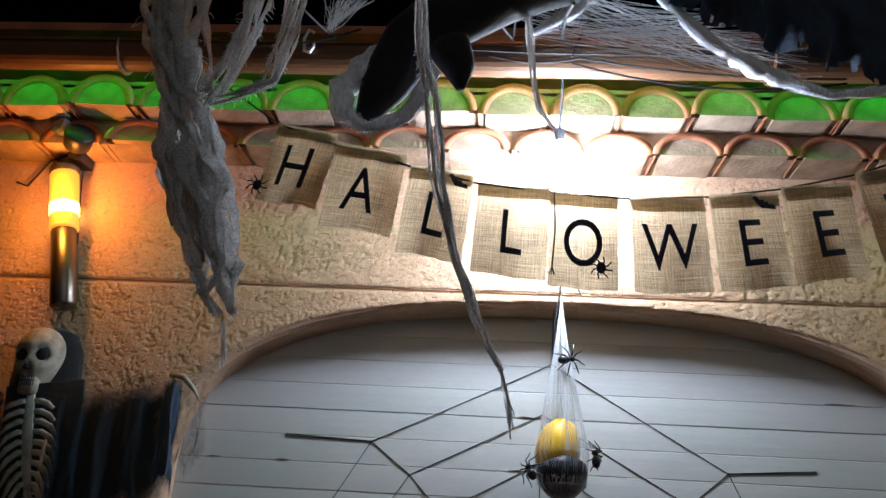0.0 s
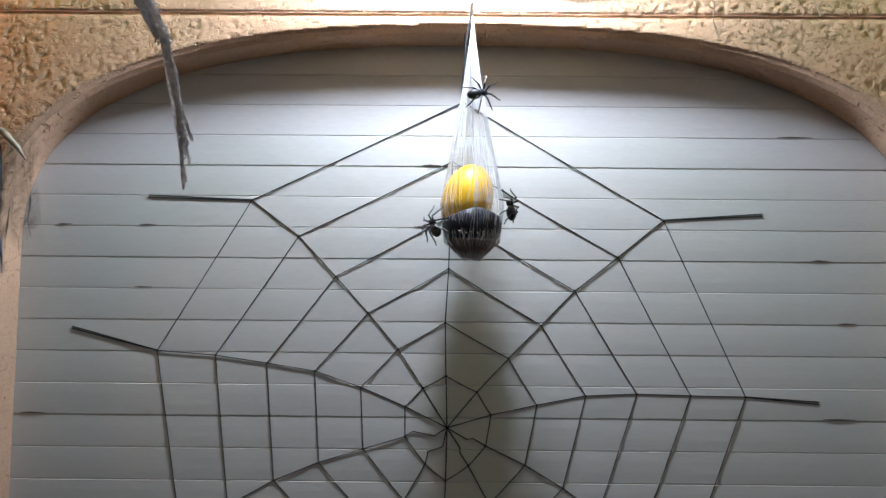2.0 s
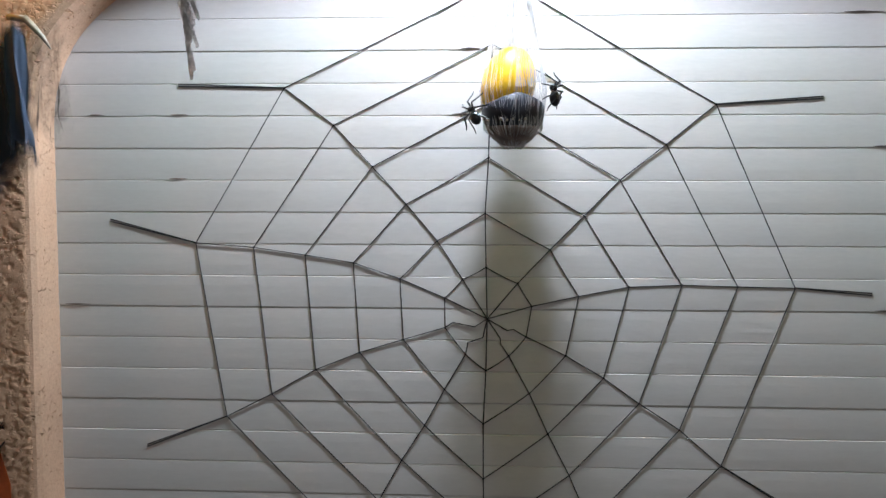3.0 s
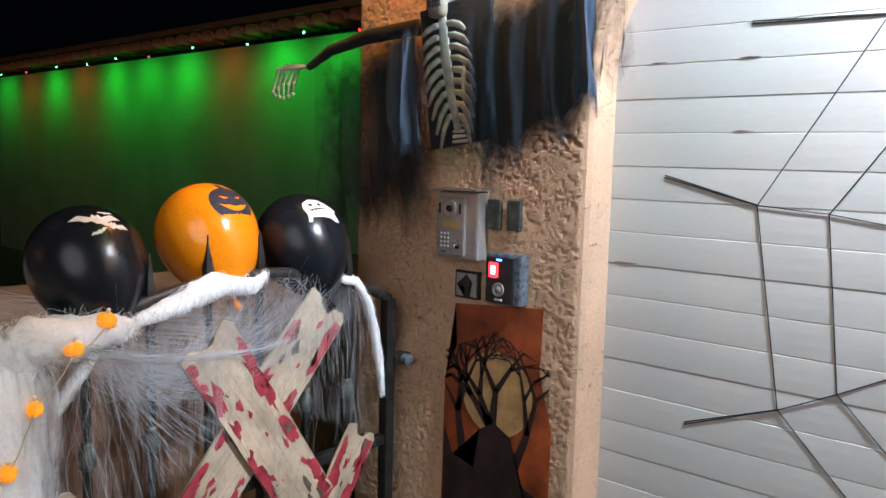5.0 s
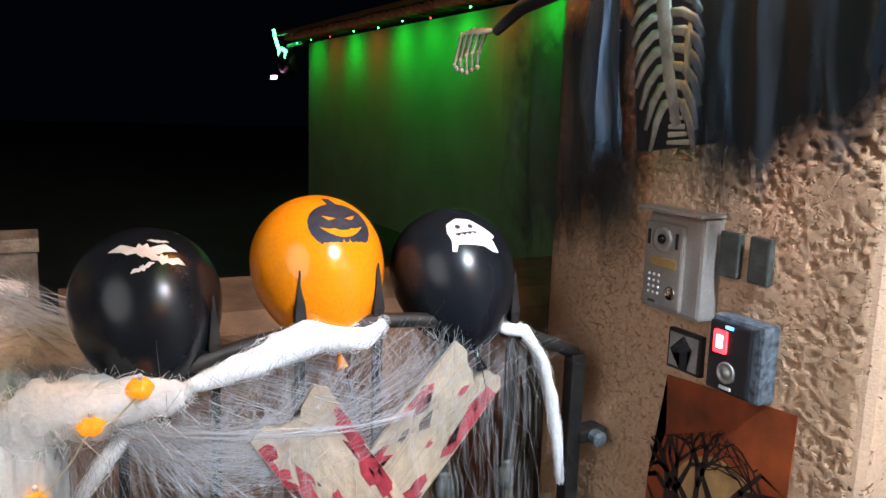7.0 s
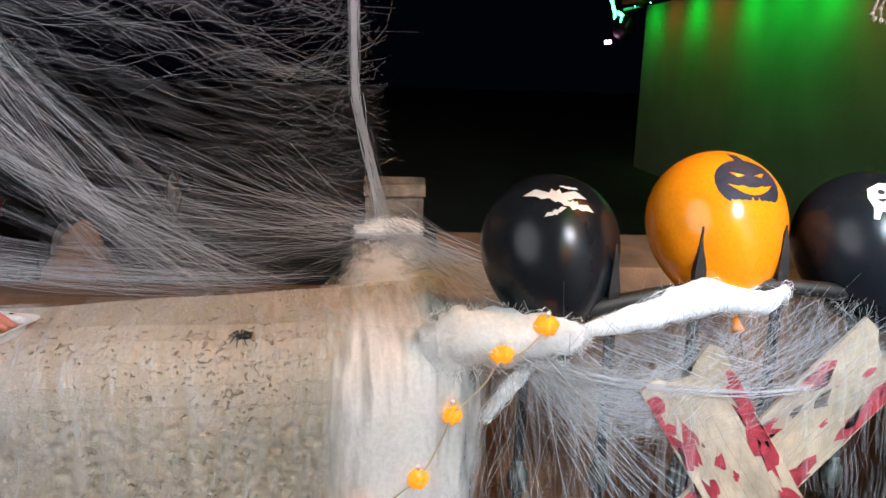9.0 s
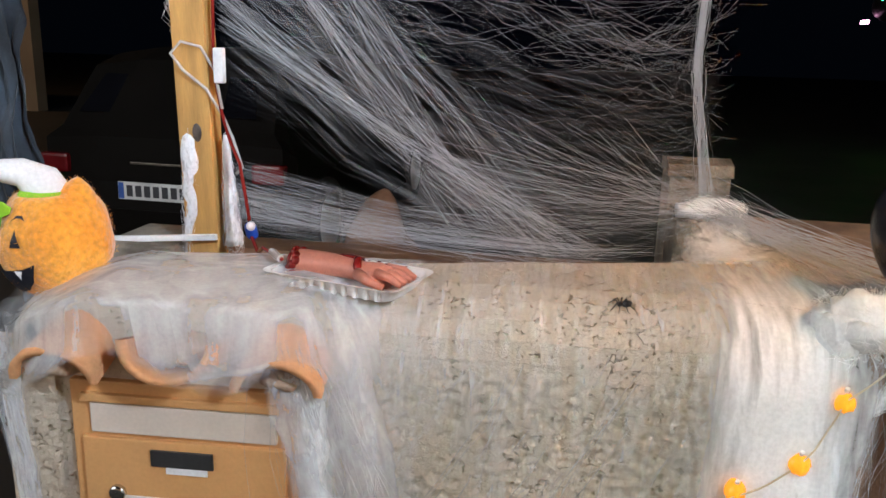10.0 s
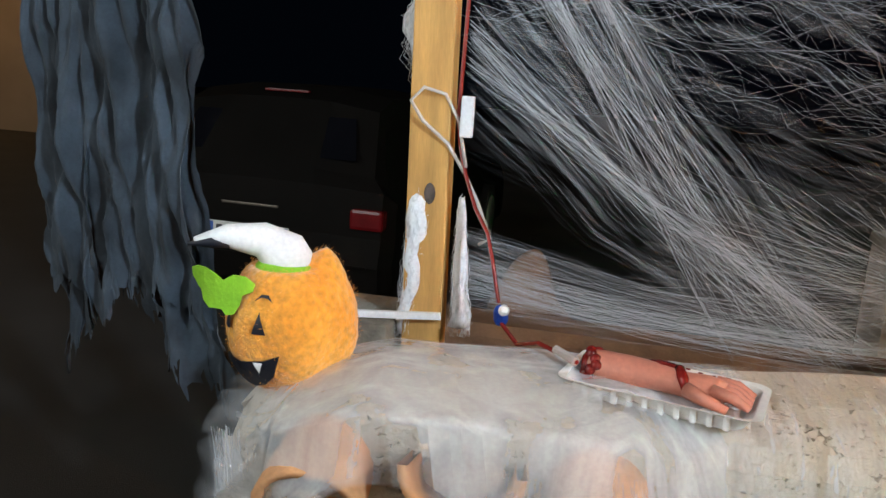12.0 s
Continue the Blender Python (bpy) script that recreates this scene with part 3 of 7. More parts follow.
pr = [(0.0, 0.0), (0.0, LTOP - 0.10), (-0.008, LTOP - 0.065), (-0.03, LTOP - 0.035), (-0.07, LTOP - 0.012), (-0.12, LTOP), (-THK + 0.05, LTOP + 0.004), (-THK + 0.01, LTOP - 0.012), (-THK, LTOP - 0.04), (-THK, 0.0)]
n = 60
rows = []
for i in range(n + 1):
    y = LEN * i / n
    e = min(i, n - i)
    k = {0: 0.03, 1: 0.006}.get(e, 0.0)
    dip = 0.066 * max(0.0, 1 - y / 0.24) ** 1.3
    rows.append([bm.verts.new(((x if x > -0.13 else x + THK - thick(y)) + (-k if x > -0.1 else k) + 0.004 * noise.noise(Vector((x * 3, y * 5, z * 5))), y, z - (k + dip if z > 0.5 else 0) + (0.006 * noise.noise(Vector((x * 4, y * 4, 1))) if z > 0.5 else 0))) for x, z in pr])
for a, b in zip(rows, rows[1:]):
    for i in range(len(pr) - 1):
        bm.faces.new((a[i], a[i + 1], b[i + 1], b[i]))
bm.faces.new(rows[0])
bm.faces.new(rows[-1][::-1])
bmesh.ops.recalc_face_normals(bm, faces=bm.faces)
lw = link("wall_low", bm, M["lowwall"])
lw.matrix_world = LW
tagged(lw, "low beige rough-stucco boundary wall with rounded top and stains", "wall", kind="structure")



def low_share(y, z):
    if 0.12 < y < 0.61 and z < 0.93:
        return -1.0
    return min(1.0, (LTOP - 0.105 - z) / 0.03, (y - 0.012) / 0.01, (LEN - 0.012 - y) / 0.01)


stucco_coat(lw, lambda y, z, h: (h + 0.0028, y, z), 0.012, LEN - 0.012, 0.30, LTOP - 0.105, 0.0045, low_share, M["lowwall"], 0.0055, 54.0, -0.10, 5.0)

# neighbouring wall lit green, with its own tiled eave
NB = thing("wall_neighbour", pose(0, 3.05, 0), "rendered neighbouring wall washed by green and orange eave lights", "wall", kind="structure")
bm = bmesh.new()
box(bm, (-7.9, 0.15, 1.3), (11.4, 0.3, 2.6))
part("wall_body", bm, M["green_wall"], NB)
bm = bmesh.new()
box(bm, (-8.0, -0.05, 2.74), (12.0, 0.75, 0.05))
part("eave_board", bm, M["gutter"], NB)
et = None
for k in range(48):
    if et is None:
        et = part("eave_tile", canal(0.3, 0.105, 0.02), M["tile"], NB, smooth=True)
        t = et
    else:
        t = et.copy()
        scene.collection.objects.link(t)
    t.matrix_local = pose(-13.7 + 0.24 * k, -0.36, 2.63, 0, 0, 0)
# hanging bulb
bulb = thing("hanging_bulb", pose(*BULB), "lit white light bulb hanging on a black cord", "lamp")
bm = bmesh.new()
bmesh.ops.create_uvsphere(bm, u_segments=20, v_segments=12, radius=0.085, matrix=pose(0, 0, -0.004))
part("globe", bm, M["bulb"], bulb, "glowing white globe", True)
bm = bmesh.new()
tube(bm, [(0, 0, 0.088), (0, 0, 0.13)], 0.018, 12)
part("socket", bm, M["cord"], bulb, "black lamp socket")
bm = bmesh.new()
tube(bm, [(0, 0, 0.125), (0.002, -0.06, 0.20), (0.0, -0.18, 0.30)], 0.004)
part("cable", bm, M["cord"], bulb)

# ---- things on the arch wall ----
def text_mesh(body, size, depth, material, name="letter"):
    cu = bpy.data.curves.new(name, "FONT")
    cu.body, cu.size, cu.extrude, cu.align_x, cu.align_y = body, size, depth, "CENTER", "CENTER"
    tmp = bpy.data.objects.new("tmp_text", cu)
    me = bpy.data.meshes.new_from_object(tmp)
    bpy.data.objects.remove(tmp)
    me.materials.clear()
    me.materials.append(material)
    return me


SPIDER = {}


def spider(m, size, label, group="toy spiders"):
    """Plastic spider lying in its local xy plane, head along +y."""
    th = thing("spider", m @ Matrix.Scale(size, 4), label, "spider", group)
    if not SPIDER:
        bm = bmesh.new()
        bmesh.ops.create_uvsphere(bm, u_segments=12, v_segments=8, radius=0.2, matrix=pose(0, -0.2, 0.12) @ Matrix.Diagonal((0.85, 1.2, 0.75, 1)))
        SPIDER["body"] = part("abdomen", bm, M["spider"], th, smooth=True)
        bm = bmesh.new()
        bmesh.ops.create_uvsphere(bm, u_segments=10, v_segments=6, radius=0.12, matrix=pose(0, 0.1, 0.1))
        SPIDER["head"] = part("head", bm, M["spider"], th, smooth=True)
        SPIDER["legs"] = []
        for s in (-1, 1):
            for k, a in enumerate((62, 25, -18, -58)):
                d = Vector((s * math.cos(radians(a)), math.sin(radians(a)), 0))
                bm = bmesh.new()
                tube(bm, [Vector((0, 0.06, 0.1)) + d * 0.06, d * 0.26 + Vector((0, 0.04, 0.26)), d * 0.5 + Vector((0, 0.02, 0.05)), d * 0.62 + Vector((0, 0, 0.0))], [0.032, 0.028, 0.022, 0.012], 5)
                SPIDER["legs"].append(part("leg", bm, M["spider"], th))
    else:
        for o in (SPIDER["body"], SPIDER["head"], *SPIDER["legs"]):
            c = o.copy()
            scene.collection.objects.link(c)
            c.parent = th
    return th


def onto(p, normal, up=(0, 0, 1), spin=0.0):
    """Pose with local z along normal and local y along up."""
    n = Vector(normal).normalized()
    u = Vector(up)
    u = (u - n * u.dot(n)).normalized()
    x = u.cross(n)
    m = Matrix((x, u, n)).transposed().to_4x4()
    return Matrix.Translation(p) @ m @ Matrix.Rotation(radians(spin), 4, "Z")


# bunting of burlap flags
FY = -0.40
bunting = thing("bunting", pose(0, FY, 0), "burlap bunting with navy letters strung below the eave", "bunting")
FLAGS = (("H", -0.905, 2.70, 0.195, -19.5, 0.262), ("A", -0.715, 2.635, 0.225, -17.0, 0.266), ("L", -0.478, 2.563, 0.197, -13.5, 0.285), ("L", -0.272, 2.512, 0.216, -5.5, 0.290),
         ("O", -0.058, 2.488, 0.200, -2.5, 0.292), ("W", 0.176, 2.474, 0.214, 2.2, 0.292), ("E", 0.403, 2.487, 0.199, 8.0, 0.290), ("E", 0.612, 2.518, 0.200, 12.5, 0.286), ("N", 0.828, 2.571, 0.205, 20.0, 0.285))


def flag(letter, x, z, w, tilt, h, seed):
    bm = bmesh.new()
    nu, nv = 10, 14
    lean = -0.012 * tilt / 10
    grid = []
    for j in range(nv + 1):
        row = []
        for i in range(nu + 1):
            u, v = i / nu, j / nv
            q = Vector((w * u + (lean * 0.4) * v + 0.0035 * noise.noise(Vector((u * 3, v * 9, seed))) * (i in (0, nu)), 0.010 * noise.noise(Vector((u * 2.1, v * 1.4, seed * 3.1))) - 0.014 * v * math.sin(seed * 2.2) + (0.012 * math.sin(u * 5 + seed) * v), -h * v + 0.004 * noise.noise(Vector((u * 6, seed, 2))) * (j == nv)))
            row.append(q)
        grid.append(row)
    vs = [[bm.verts.new(q) for q in row] for row in grid]
    for j in range(nv):
        for i in range(nu):
            bm.faces.new((vs[j][i], vs[j][i + 1], vs[j + 1][i + 1], vs[j + 1][i]))
    # folded hem along the cord
    hem = [bm.verts.new(grid[0][i] + Vector((0, -0.005, 0.004))) for i in range(nu + 1)]
    low = [bm.verts.new(grid[2][i] + Vector((0, -0.003, 0.0))) for i in range(nu + 1)]
    for i in range(nu):
        bm.faces.new((hem[i], hem[i + 1], low[i + 1], low[i]))
    f = part("flag", bm, M["burlap"], bunting, "frayed burlap flag with a navy letter %s" % letter, True)
    f.matrix_local = pose(x, 0, z, 0, -tilt * 0.55, 0)
    # frayed edge threads
    bm = bmesh.new()
    rnd = random.Random(int(seed * 100))
    for k in range(110):
        side = rnd.random()
        if side < 0.34:
            p = grid[nv][rnd.randrange(nu)].lerp(grid[nv][min(nu, rnd.randrange(nu) + 1)], rnd.random())
            d = Vector((rnd.uniform(-0.4, 0.4), rnd.uniform(-0.5, 0.2), -1))
        else:
            e = 0 if side < 0.67 else nu
            p = grid[rnd.randrange(nv)][e]
            p = p.lerp(grid[min(nv, int(p.z / -h * nv) + 1)][e], rnd.random())
            d = Vector((-1 if e == 0 else 1, rnd.uniform(-0.6, 0.2), rnd.uniform(-0.9, 0.5)))
        ln = rnd.uniform(0.004, 0.013)
        tube(bm, [p, p + d * ln * 0.6, p + d * ln + Vector((0, 0, -ln * 0.3))], 0.0006, 3, False)
    if seed != 6:
        e = 0.9 if letter in "LHA" else 0.45
        p = Vector((w * e, 0, -h))
        tube(bm, wobble([p, p + Vector((0.004, -0.002, -0.03)), p + Vector((-0.002, 0, -0.06)), p + Vector((0.008, 0, -0.095))], 0.006, seed, 30), 0.0013, 4)
    tagged(part("fringe", bm, M["thread"], f), kind="stuff")
    me = text_mesh(letter, 0.205, 0.0015, M["letter"])
    o = new("letter", me)
    o.parent = f
    for v in me.vertices:
        q = Vector((w * 0.5 + v.co.x * 0.74, 0, -h * 0.55 + v.co.y))
        i, j = min(nu, max(0, round(q.x / w * nu))), min(nv, max(0, round(-q.z / h * nv)))
        v.co = (q.x, grid[j][i].y - 0.004 - v.co.z, q.z)
    return f


for k, (ch, x, z, w, tilt, h) in enumerate(FLAGS):
    fl = flag(ch, x, z, w, tilt, h, k + 1.0)
    if k in (0, 4):
        bm = bmesh.new()
        cx, cz = (0.005, -0.22) if k == 0 else (0.15, -0.235)
        bmesh.ops.create_uvsphere(bm, u_segments=10, v_segments=6, radius=0.014, matrix=pose(cx, -0.012, cz) @ Matrix.Diagonal((1, 0.4, 1.3, 1)))
        for a in range(8):
            an = radians(20 + a * 45)
            tube(bm, [(cx, -0.012, cz), (cx + 0.022 * math.cos(an), -0.016, cz + 0.02 * math.sin(an)), (cx + 0.034 * math.cos(an + 0.25), -0.012, cz + 0.034 * math.sin(an + 0.25))], 0.0022, 5)
        tagged(part("spider_motif", bm, M["letter"], fl), kind="stuff")
    if k in (2, 6):
        bm = bmesh.new()
        c = Vector((0.150, -0.012, -0.035))
        bat = [(-0.036, 0.004), (-0.03, 0.012), (-0.012, 0.006), (-0.006, 0.013), (0.0, 0.006), (0.006, 0.013), (0.012, 0.006), (0.03, 0.012), (0.036, 0.002), (0.022, -0.004), (0.012, -0.008), (0.0, -0.014), (-0.012, -0.008), (-0.022, -0.004)]
        prism(bm, bat, -0.0015, 0.0015, Matrix.Translation(c) @ pose(0, 0, 0, 0, 32, 0))
        part("bat_motif", bm, M["letter"], fl)
bm = bmesh.new()
ends = [(-1.30, 0.0, 2.985)] + [(x, 0, z) for _, x, z, _, _, _ in FLAGS] + [(1.03, 0, 2.645), (1.35, 0.06, 2.96)]
tube(bm, ends, 0.003, 5)
part("cord", bm, M["cord"], bunting)

# stretched black string web in front of the shutter
web = thing("string_web", pose(-0.052, 0.1174, 1.188), "large black string spider web stretched across the shutter", "spider web")
# each spoke: its angle near the hub and at the rim, then its share of the rim's radius
SPOKES = ((91.5, 88.0, 1.10), (49.5, 44.0, 0.985), (16.5, 5.8, 0.99), (-24.0, -32.0, 0.90), (-60.0, -64.5, 0.92),
          (-91.5, -90.5, 1.12), (-120.5, -120.0, 0.88), (-167.5, -158.6, 0.925), (153.6, 166.2, 1.0), (121.8, 131.2, 0.985))
RADII = (0.128, 0.258, 0.392, 0.528, 0.676, 0.835)
nodes = []
for s, (a0, a1, share) in enumerate(SPOKES):
    line = []
    for k, r in enumerate(RADII):
        rr = r * share * (1.0 + 0.012 * math.sin(s * 2.4 + k))
        an = radians(a0 + (a1 - a0) * (k / 5) ** 1.15 + 0.5 * math.sin(s * 1.7 + k * 2.1))
        line.append(Vector((rr * math.cos(an), 0, rr * math.sin(an))))
    nodes.append(line)
for s, line in enumerate(nodes):
    bm = bmesh.new()
    pts = [Vector((0, 0, 0))]
    for k, q in enumerate(line):
        if k == 0 and s in (3, 4, 6, 7):
            pts += [q * 0.4 + Vector((0.012, 0, -0.012)), q * 0.75 + Vector((-0.008, 0, 0.008))]
        pts.append(q)
    tube(bm, pts, 0.0015, 6)
    if s != 0:
        a = radians(SPOKES[s][1])
        if s == 9:
            tip = line[-1] + Vector((-0.29, 0, 0.006))
        elif s == 1:
            tip = line[-1] + Vector((0.275, 0, 0.014))
        elif s == 2:
            tip = line[-1] + Vector((0.20, 0, -0.018))
        else:
            tip = line[-1] + 0.245 * Vector((math.cos(a), 0, math.sin(a)))
        tube(bm, [line[-1], tip], 0.0017, 6)
        tube(bm, [line[-1] + Vector((0, 0, 0.001)), tip + Vector((0, 0, 0.006))], 0.0016, 6)
    else:
        tube(bm, [line[-1], (0.04, -0.11, 1.10)], 0.0017, 6)
    part("spoke", bm, M["cord"], web)
for k in range(len(RADII)):
    bm = bmesh.new()
    loop = [nodes[s][k] for s in range(10)] + [nodes[0][k]]
    for p, q in zip(loop, loop[1:]):
        tube(bm, sag(p, q, 0.002, 4), 0.0014, 5)
    for p in loop[:-1]:
        bmesh.ops.create_icosphere(bm, subdivisions=1, radius=0.0034, matrix=Matrix.Translation(p))
    part("ring", bm, M["cord"], web)

# wrapped head hanging in a stretched net
sac = thing("wrapped_mask", pose(0.008, -0.035, 1.75), "yellow and black rubber mask hanging in a white cobweb net", "decoration")
bm = bmesh.new()
bmesh.ops.create_uvsphere(bm, u_segments=24, v_segments=16, radius=0.074, matrix=pose(-0.012, 0, 0.045, 0, 14, 0) @ Matrix.Diagonal((0.9, 0.9, 1.28, 1)))
part("yellow_cap", bm, M["mask_yellow"], sac, "yellow domed top", True)
bm = bmesh.new()
bmesh.ops.create_uvsphere(bm, u_segments=24, v_segments=16, radius=0.078, matrix=pose(0.0, 0, -0.018, 0, 0, 0))
for v in list(bm.verts):
    if v.co.z > 0.022 - 0.35 * abs(v.co.x - 0.01):
        v.co.z = 0.022 - 0.35 * abs(v.co.x - 0.01)
part("black_hood", bm, M["mask_black"], sac, "black folded lower half", True)
bm = bmesh.new()
bmesh.ops.create_uvsphere(bm, u_segments=24, v_segments=12, radius=0.068, matrix=pose(0.0, 0, -0.045) @ Matrix.Diagonal((1, 1, 0.92, 1)))
part("grey_chin", bm, M["mask_grey"], sac, "grey wrinkled chin", True)
bm = bmesh.new()
for k in range(5):
    bmesh.ops.create_icosphere(bm, subdivisions=2, radius=0.0055, matrix=pose(-0.03 + 0.014 * k, -0.068 + 0.002 * abs(k - 2), -0.044 - 0.002 * (k % 2)))
part("teeth", bm, M["bone"], sac, "", True)
bm = bmesh.new()
rnd = random.Random(4)
for k in range(150):
    a = rnd.uniform(0, 2 * math.pi)
    b = a + rnd.uniform(-0.8, 0.8)
    R = 0.083
    pts = [(0.0, 0.02, 0.545), (0.004 * math.cos(a), 0.015, 0.50)]
    pts += [(0.022 * math.cos(a), 0.008 + 0.02 * math.sin(a), 0.36), (0.05 * math.cos(a), 0.05 * math.sin(a), 0.20), (R * math.cos((a + b) / 2), R * math.sin((a + b) / 2), 0.03), (R * 0.86 * math.cos(b), R * 0.86 * math.sin(b), -0.065), (0.02 * math.cos(b), 0.02 * math.sin(b), -0.112)]
    tube(bm, wobble(pts, 0.003, k, 20), 0.0005, 3, False)
part("net", bm, M["fibre"], sac, "white stretched fibre net")
bm = bmesh.new()
tube(bm, [(-0.005, 0.02, 0.54), (-0.004, 0.022, 0.575), (0.0, 0.024, 0.585)], 0.003, 6)
tube(bm, [(-0.006, 0.02, 0.545), (-0.018, 0.018, 0.47), (-0.03, 0.03, 0.30)], 0.0026, 6)
part("hanging_loop", bm, M["cord"], sac)
spider(onto((0.028, -0.075, 2.065), (0, -1, 0.05), spin=-80), 0.085, "black plastic spider clinging to the white net")
spider(onto((-0.085, -0.065, 1.725), (-0.7, -0.7, 0), spin=35), 0.085, "black plastic spider clinging to the wrapped mask")
spider(onto((0.098, -0.06, 1.775), (0.85, -0.5, 0), spin=10), 0.085, "black plastic spider clinging to the wrapped mask")

# black tassel cord below the bulb
tas = thing("tassel_cord", pose(-0.050, -0.425, 2.26), "thin black cord with a frayed end", "cord")
bm = bmesh.new()
tube(bm, [(0.004, 0.01, 0.225), (0.006, 0, 0.10), (0.0, 0, 0.02), (-0.003, 0, -0.015)], 0.0024, 5)
part("line", bm, M["cord"], tas)
bm = bmesh.new()
for k in range(7):
    a = k * 0.9
    tube(bm, [(-0.003, 0, -0.012), (-0.003 + 0.008 * math.cos(a), 0.008 * math.sin(a), -0.04)], 0.0013, 4)
part("tassel", bm, M["cord"], tas)

# dark scuffs on the slats
for x, k, ln in ((-1.125, 19, 0.045), (-0.893, 19, 0.05), (-1.19, 13, 0.07), (1.02, 13, 0.09), (-0.12, 19, 0.06), (0.98, 18, 0.05), (-0.9, 17, 0.05), (-0.1, 21, 0.05), (0.92, 22, 0.10), (1.05, 16, 0.05)):
    bm = bmesh.new()
    tube(bm, [(x - ln / 2, 0.1185, K0 + k * PITCH + 0.005), (x - ln * 0.1, 0.118, K0 + k * PITCH + 0.0055), (x + ln / 2, 0.1185, K0 + k * PITCH + 0.005)], [0.0006, 0.0022, 0.0006], 6)
    sc_ = part("scuff", bm, M["stain"], shutter)
    sc_.location = (0, -0.12, 0)

# leaning wall lamp with an amber flame sleeve
sc = thing("wall_lamp", pose(-1.708, -0.075, 2.43, 0, -13, 0), "steel bollard lamp glowing amber, strapped to the wall", "lamp")
bm = bmesh.new()
lathe(bm, [(0.038, -0.262), (0.042, -0.255), (0.042, 0.02), (0.038, 0.022)], 24)
part("tube_body", bm, M["steel"], sc, "dark brushed steel tube", True)
bm = bmesh.new()
lathe(bm, [(0.046, 0.022), (0.048, 0.03), (0.048, 0.24), (0.046, 0.243)], 24)
part("sleeve", bm, M["flame"], sc, "glowing amber sleeve", True)
bm = bmesh.new()
lathe(bm, [(0.0485, 0.075), (0.0495, 0.08), (0.0495, 0.115), (0.0485, 0.122)], 24)
part("hot_band", bm, M["flame_core"], sc, "bright yellow flame band", True)
bm = bmesh.new()
lathe(bm, [(0.05, 0.243), (0.051, 0.246), (0.051, 0.262), (0.047, 0.267)], 24)
part("cap", bm, M["steel"], sc)
bm = bmesh.new()
box(bm, (0, 0.055, -0.1), (0.03, 0.05, 0.05), 0.004)
part("bracket", bm, M["steel"], sc)
twin = copy_thing(sc, pose(1.86, -0.075, 2.36, 0, 8, 0))
lamp("wall_lamp_glow", "POINT", (1.86, -0.19, 2.48), 11, (1.0, 0.32, 0.04), 0.04)
lamp("wall_lamp_glow", "POINT", (-1.72, -0.19, 2.56), 17, (1.0, 0.32, 0.04), 0.04)

# black solar spotlight on its clip, above the lamp
sp = thing("spotlight", pose(-1.73, -0.10, 2.76), "small black spotlight with loose cables fixed to the wall", "spotlight")
bm = bmesh.new()
lathe(bm, [(0.022, 0), (0.045, 0.02), (0.05, 0.075), (0.046, 0.08)], 18, pose(0.02, -0.03, -0.02, 65, 0, 30))
part("housing", bm, M["dark_plastic"], sp, smooth=True)
bm = bmesh.new()
lathe(bm, [(0.03, 0), (0.034, 0.01), (0.034, 0.06), (0.028, 0.066)], 16, pose(-0.015, -0.02, 0.045, 80, 0, -25))
part("lens_cup", bm, M["grey_plastic"], sp, "pale grey lens cup", True)
bm = bmesh.new()
box(bm, (0.0, 0.05, -0.02), (0.05, 0.1, 0.04), 0.006)
part("clip", bm, M["dark_plastic"], sp)
bm = bmesh.new()
tube(bm, [(-0.03, 0.04, 0.0), (-0.12, 0.06, -0.02), (-0.19, 0.07, -0.12), (-0.24, 0.08, -0.10)], 0.004, 6)
tube(bm, [(-0.02, 0.03, 0.03), (-0.10, 0.0, 0.12), (-0.14, -0.02, 0.20), (-0.12, -0.08, 0.30)], 0.004, 6)
tube(bm, [(0.02, 0.04, -0.06), (0.03, 0.06, -0.2), (0.05, 0.07, -0.34)], 0.003, 6)
part("cable", bm, M["cord"], sp)


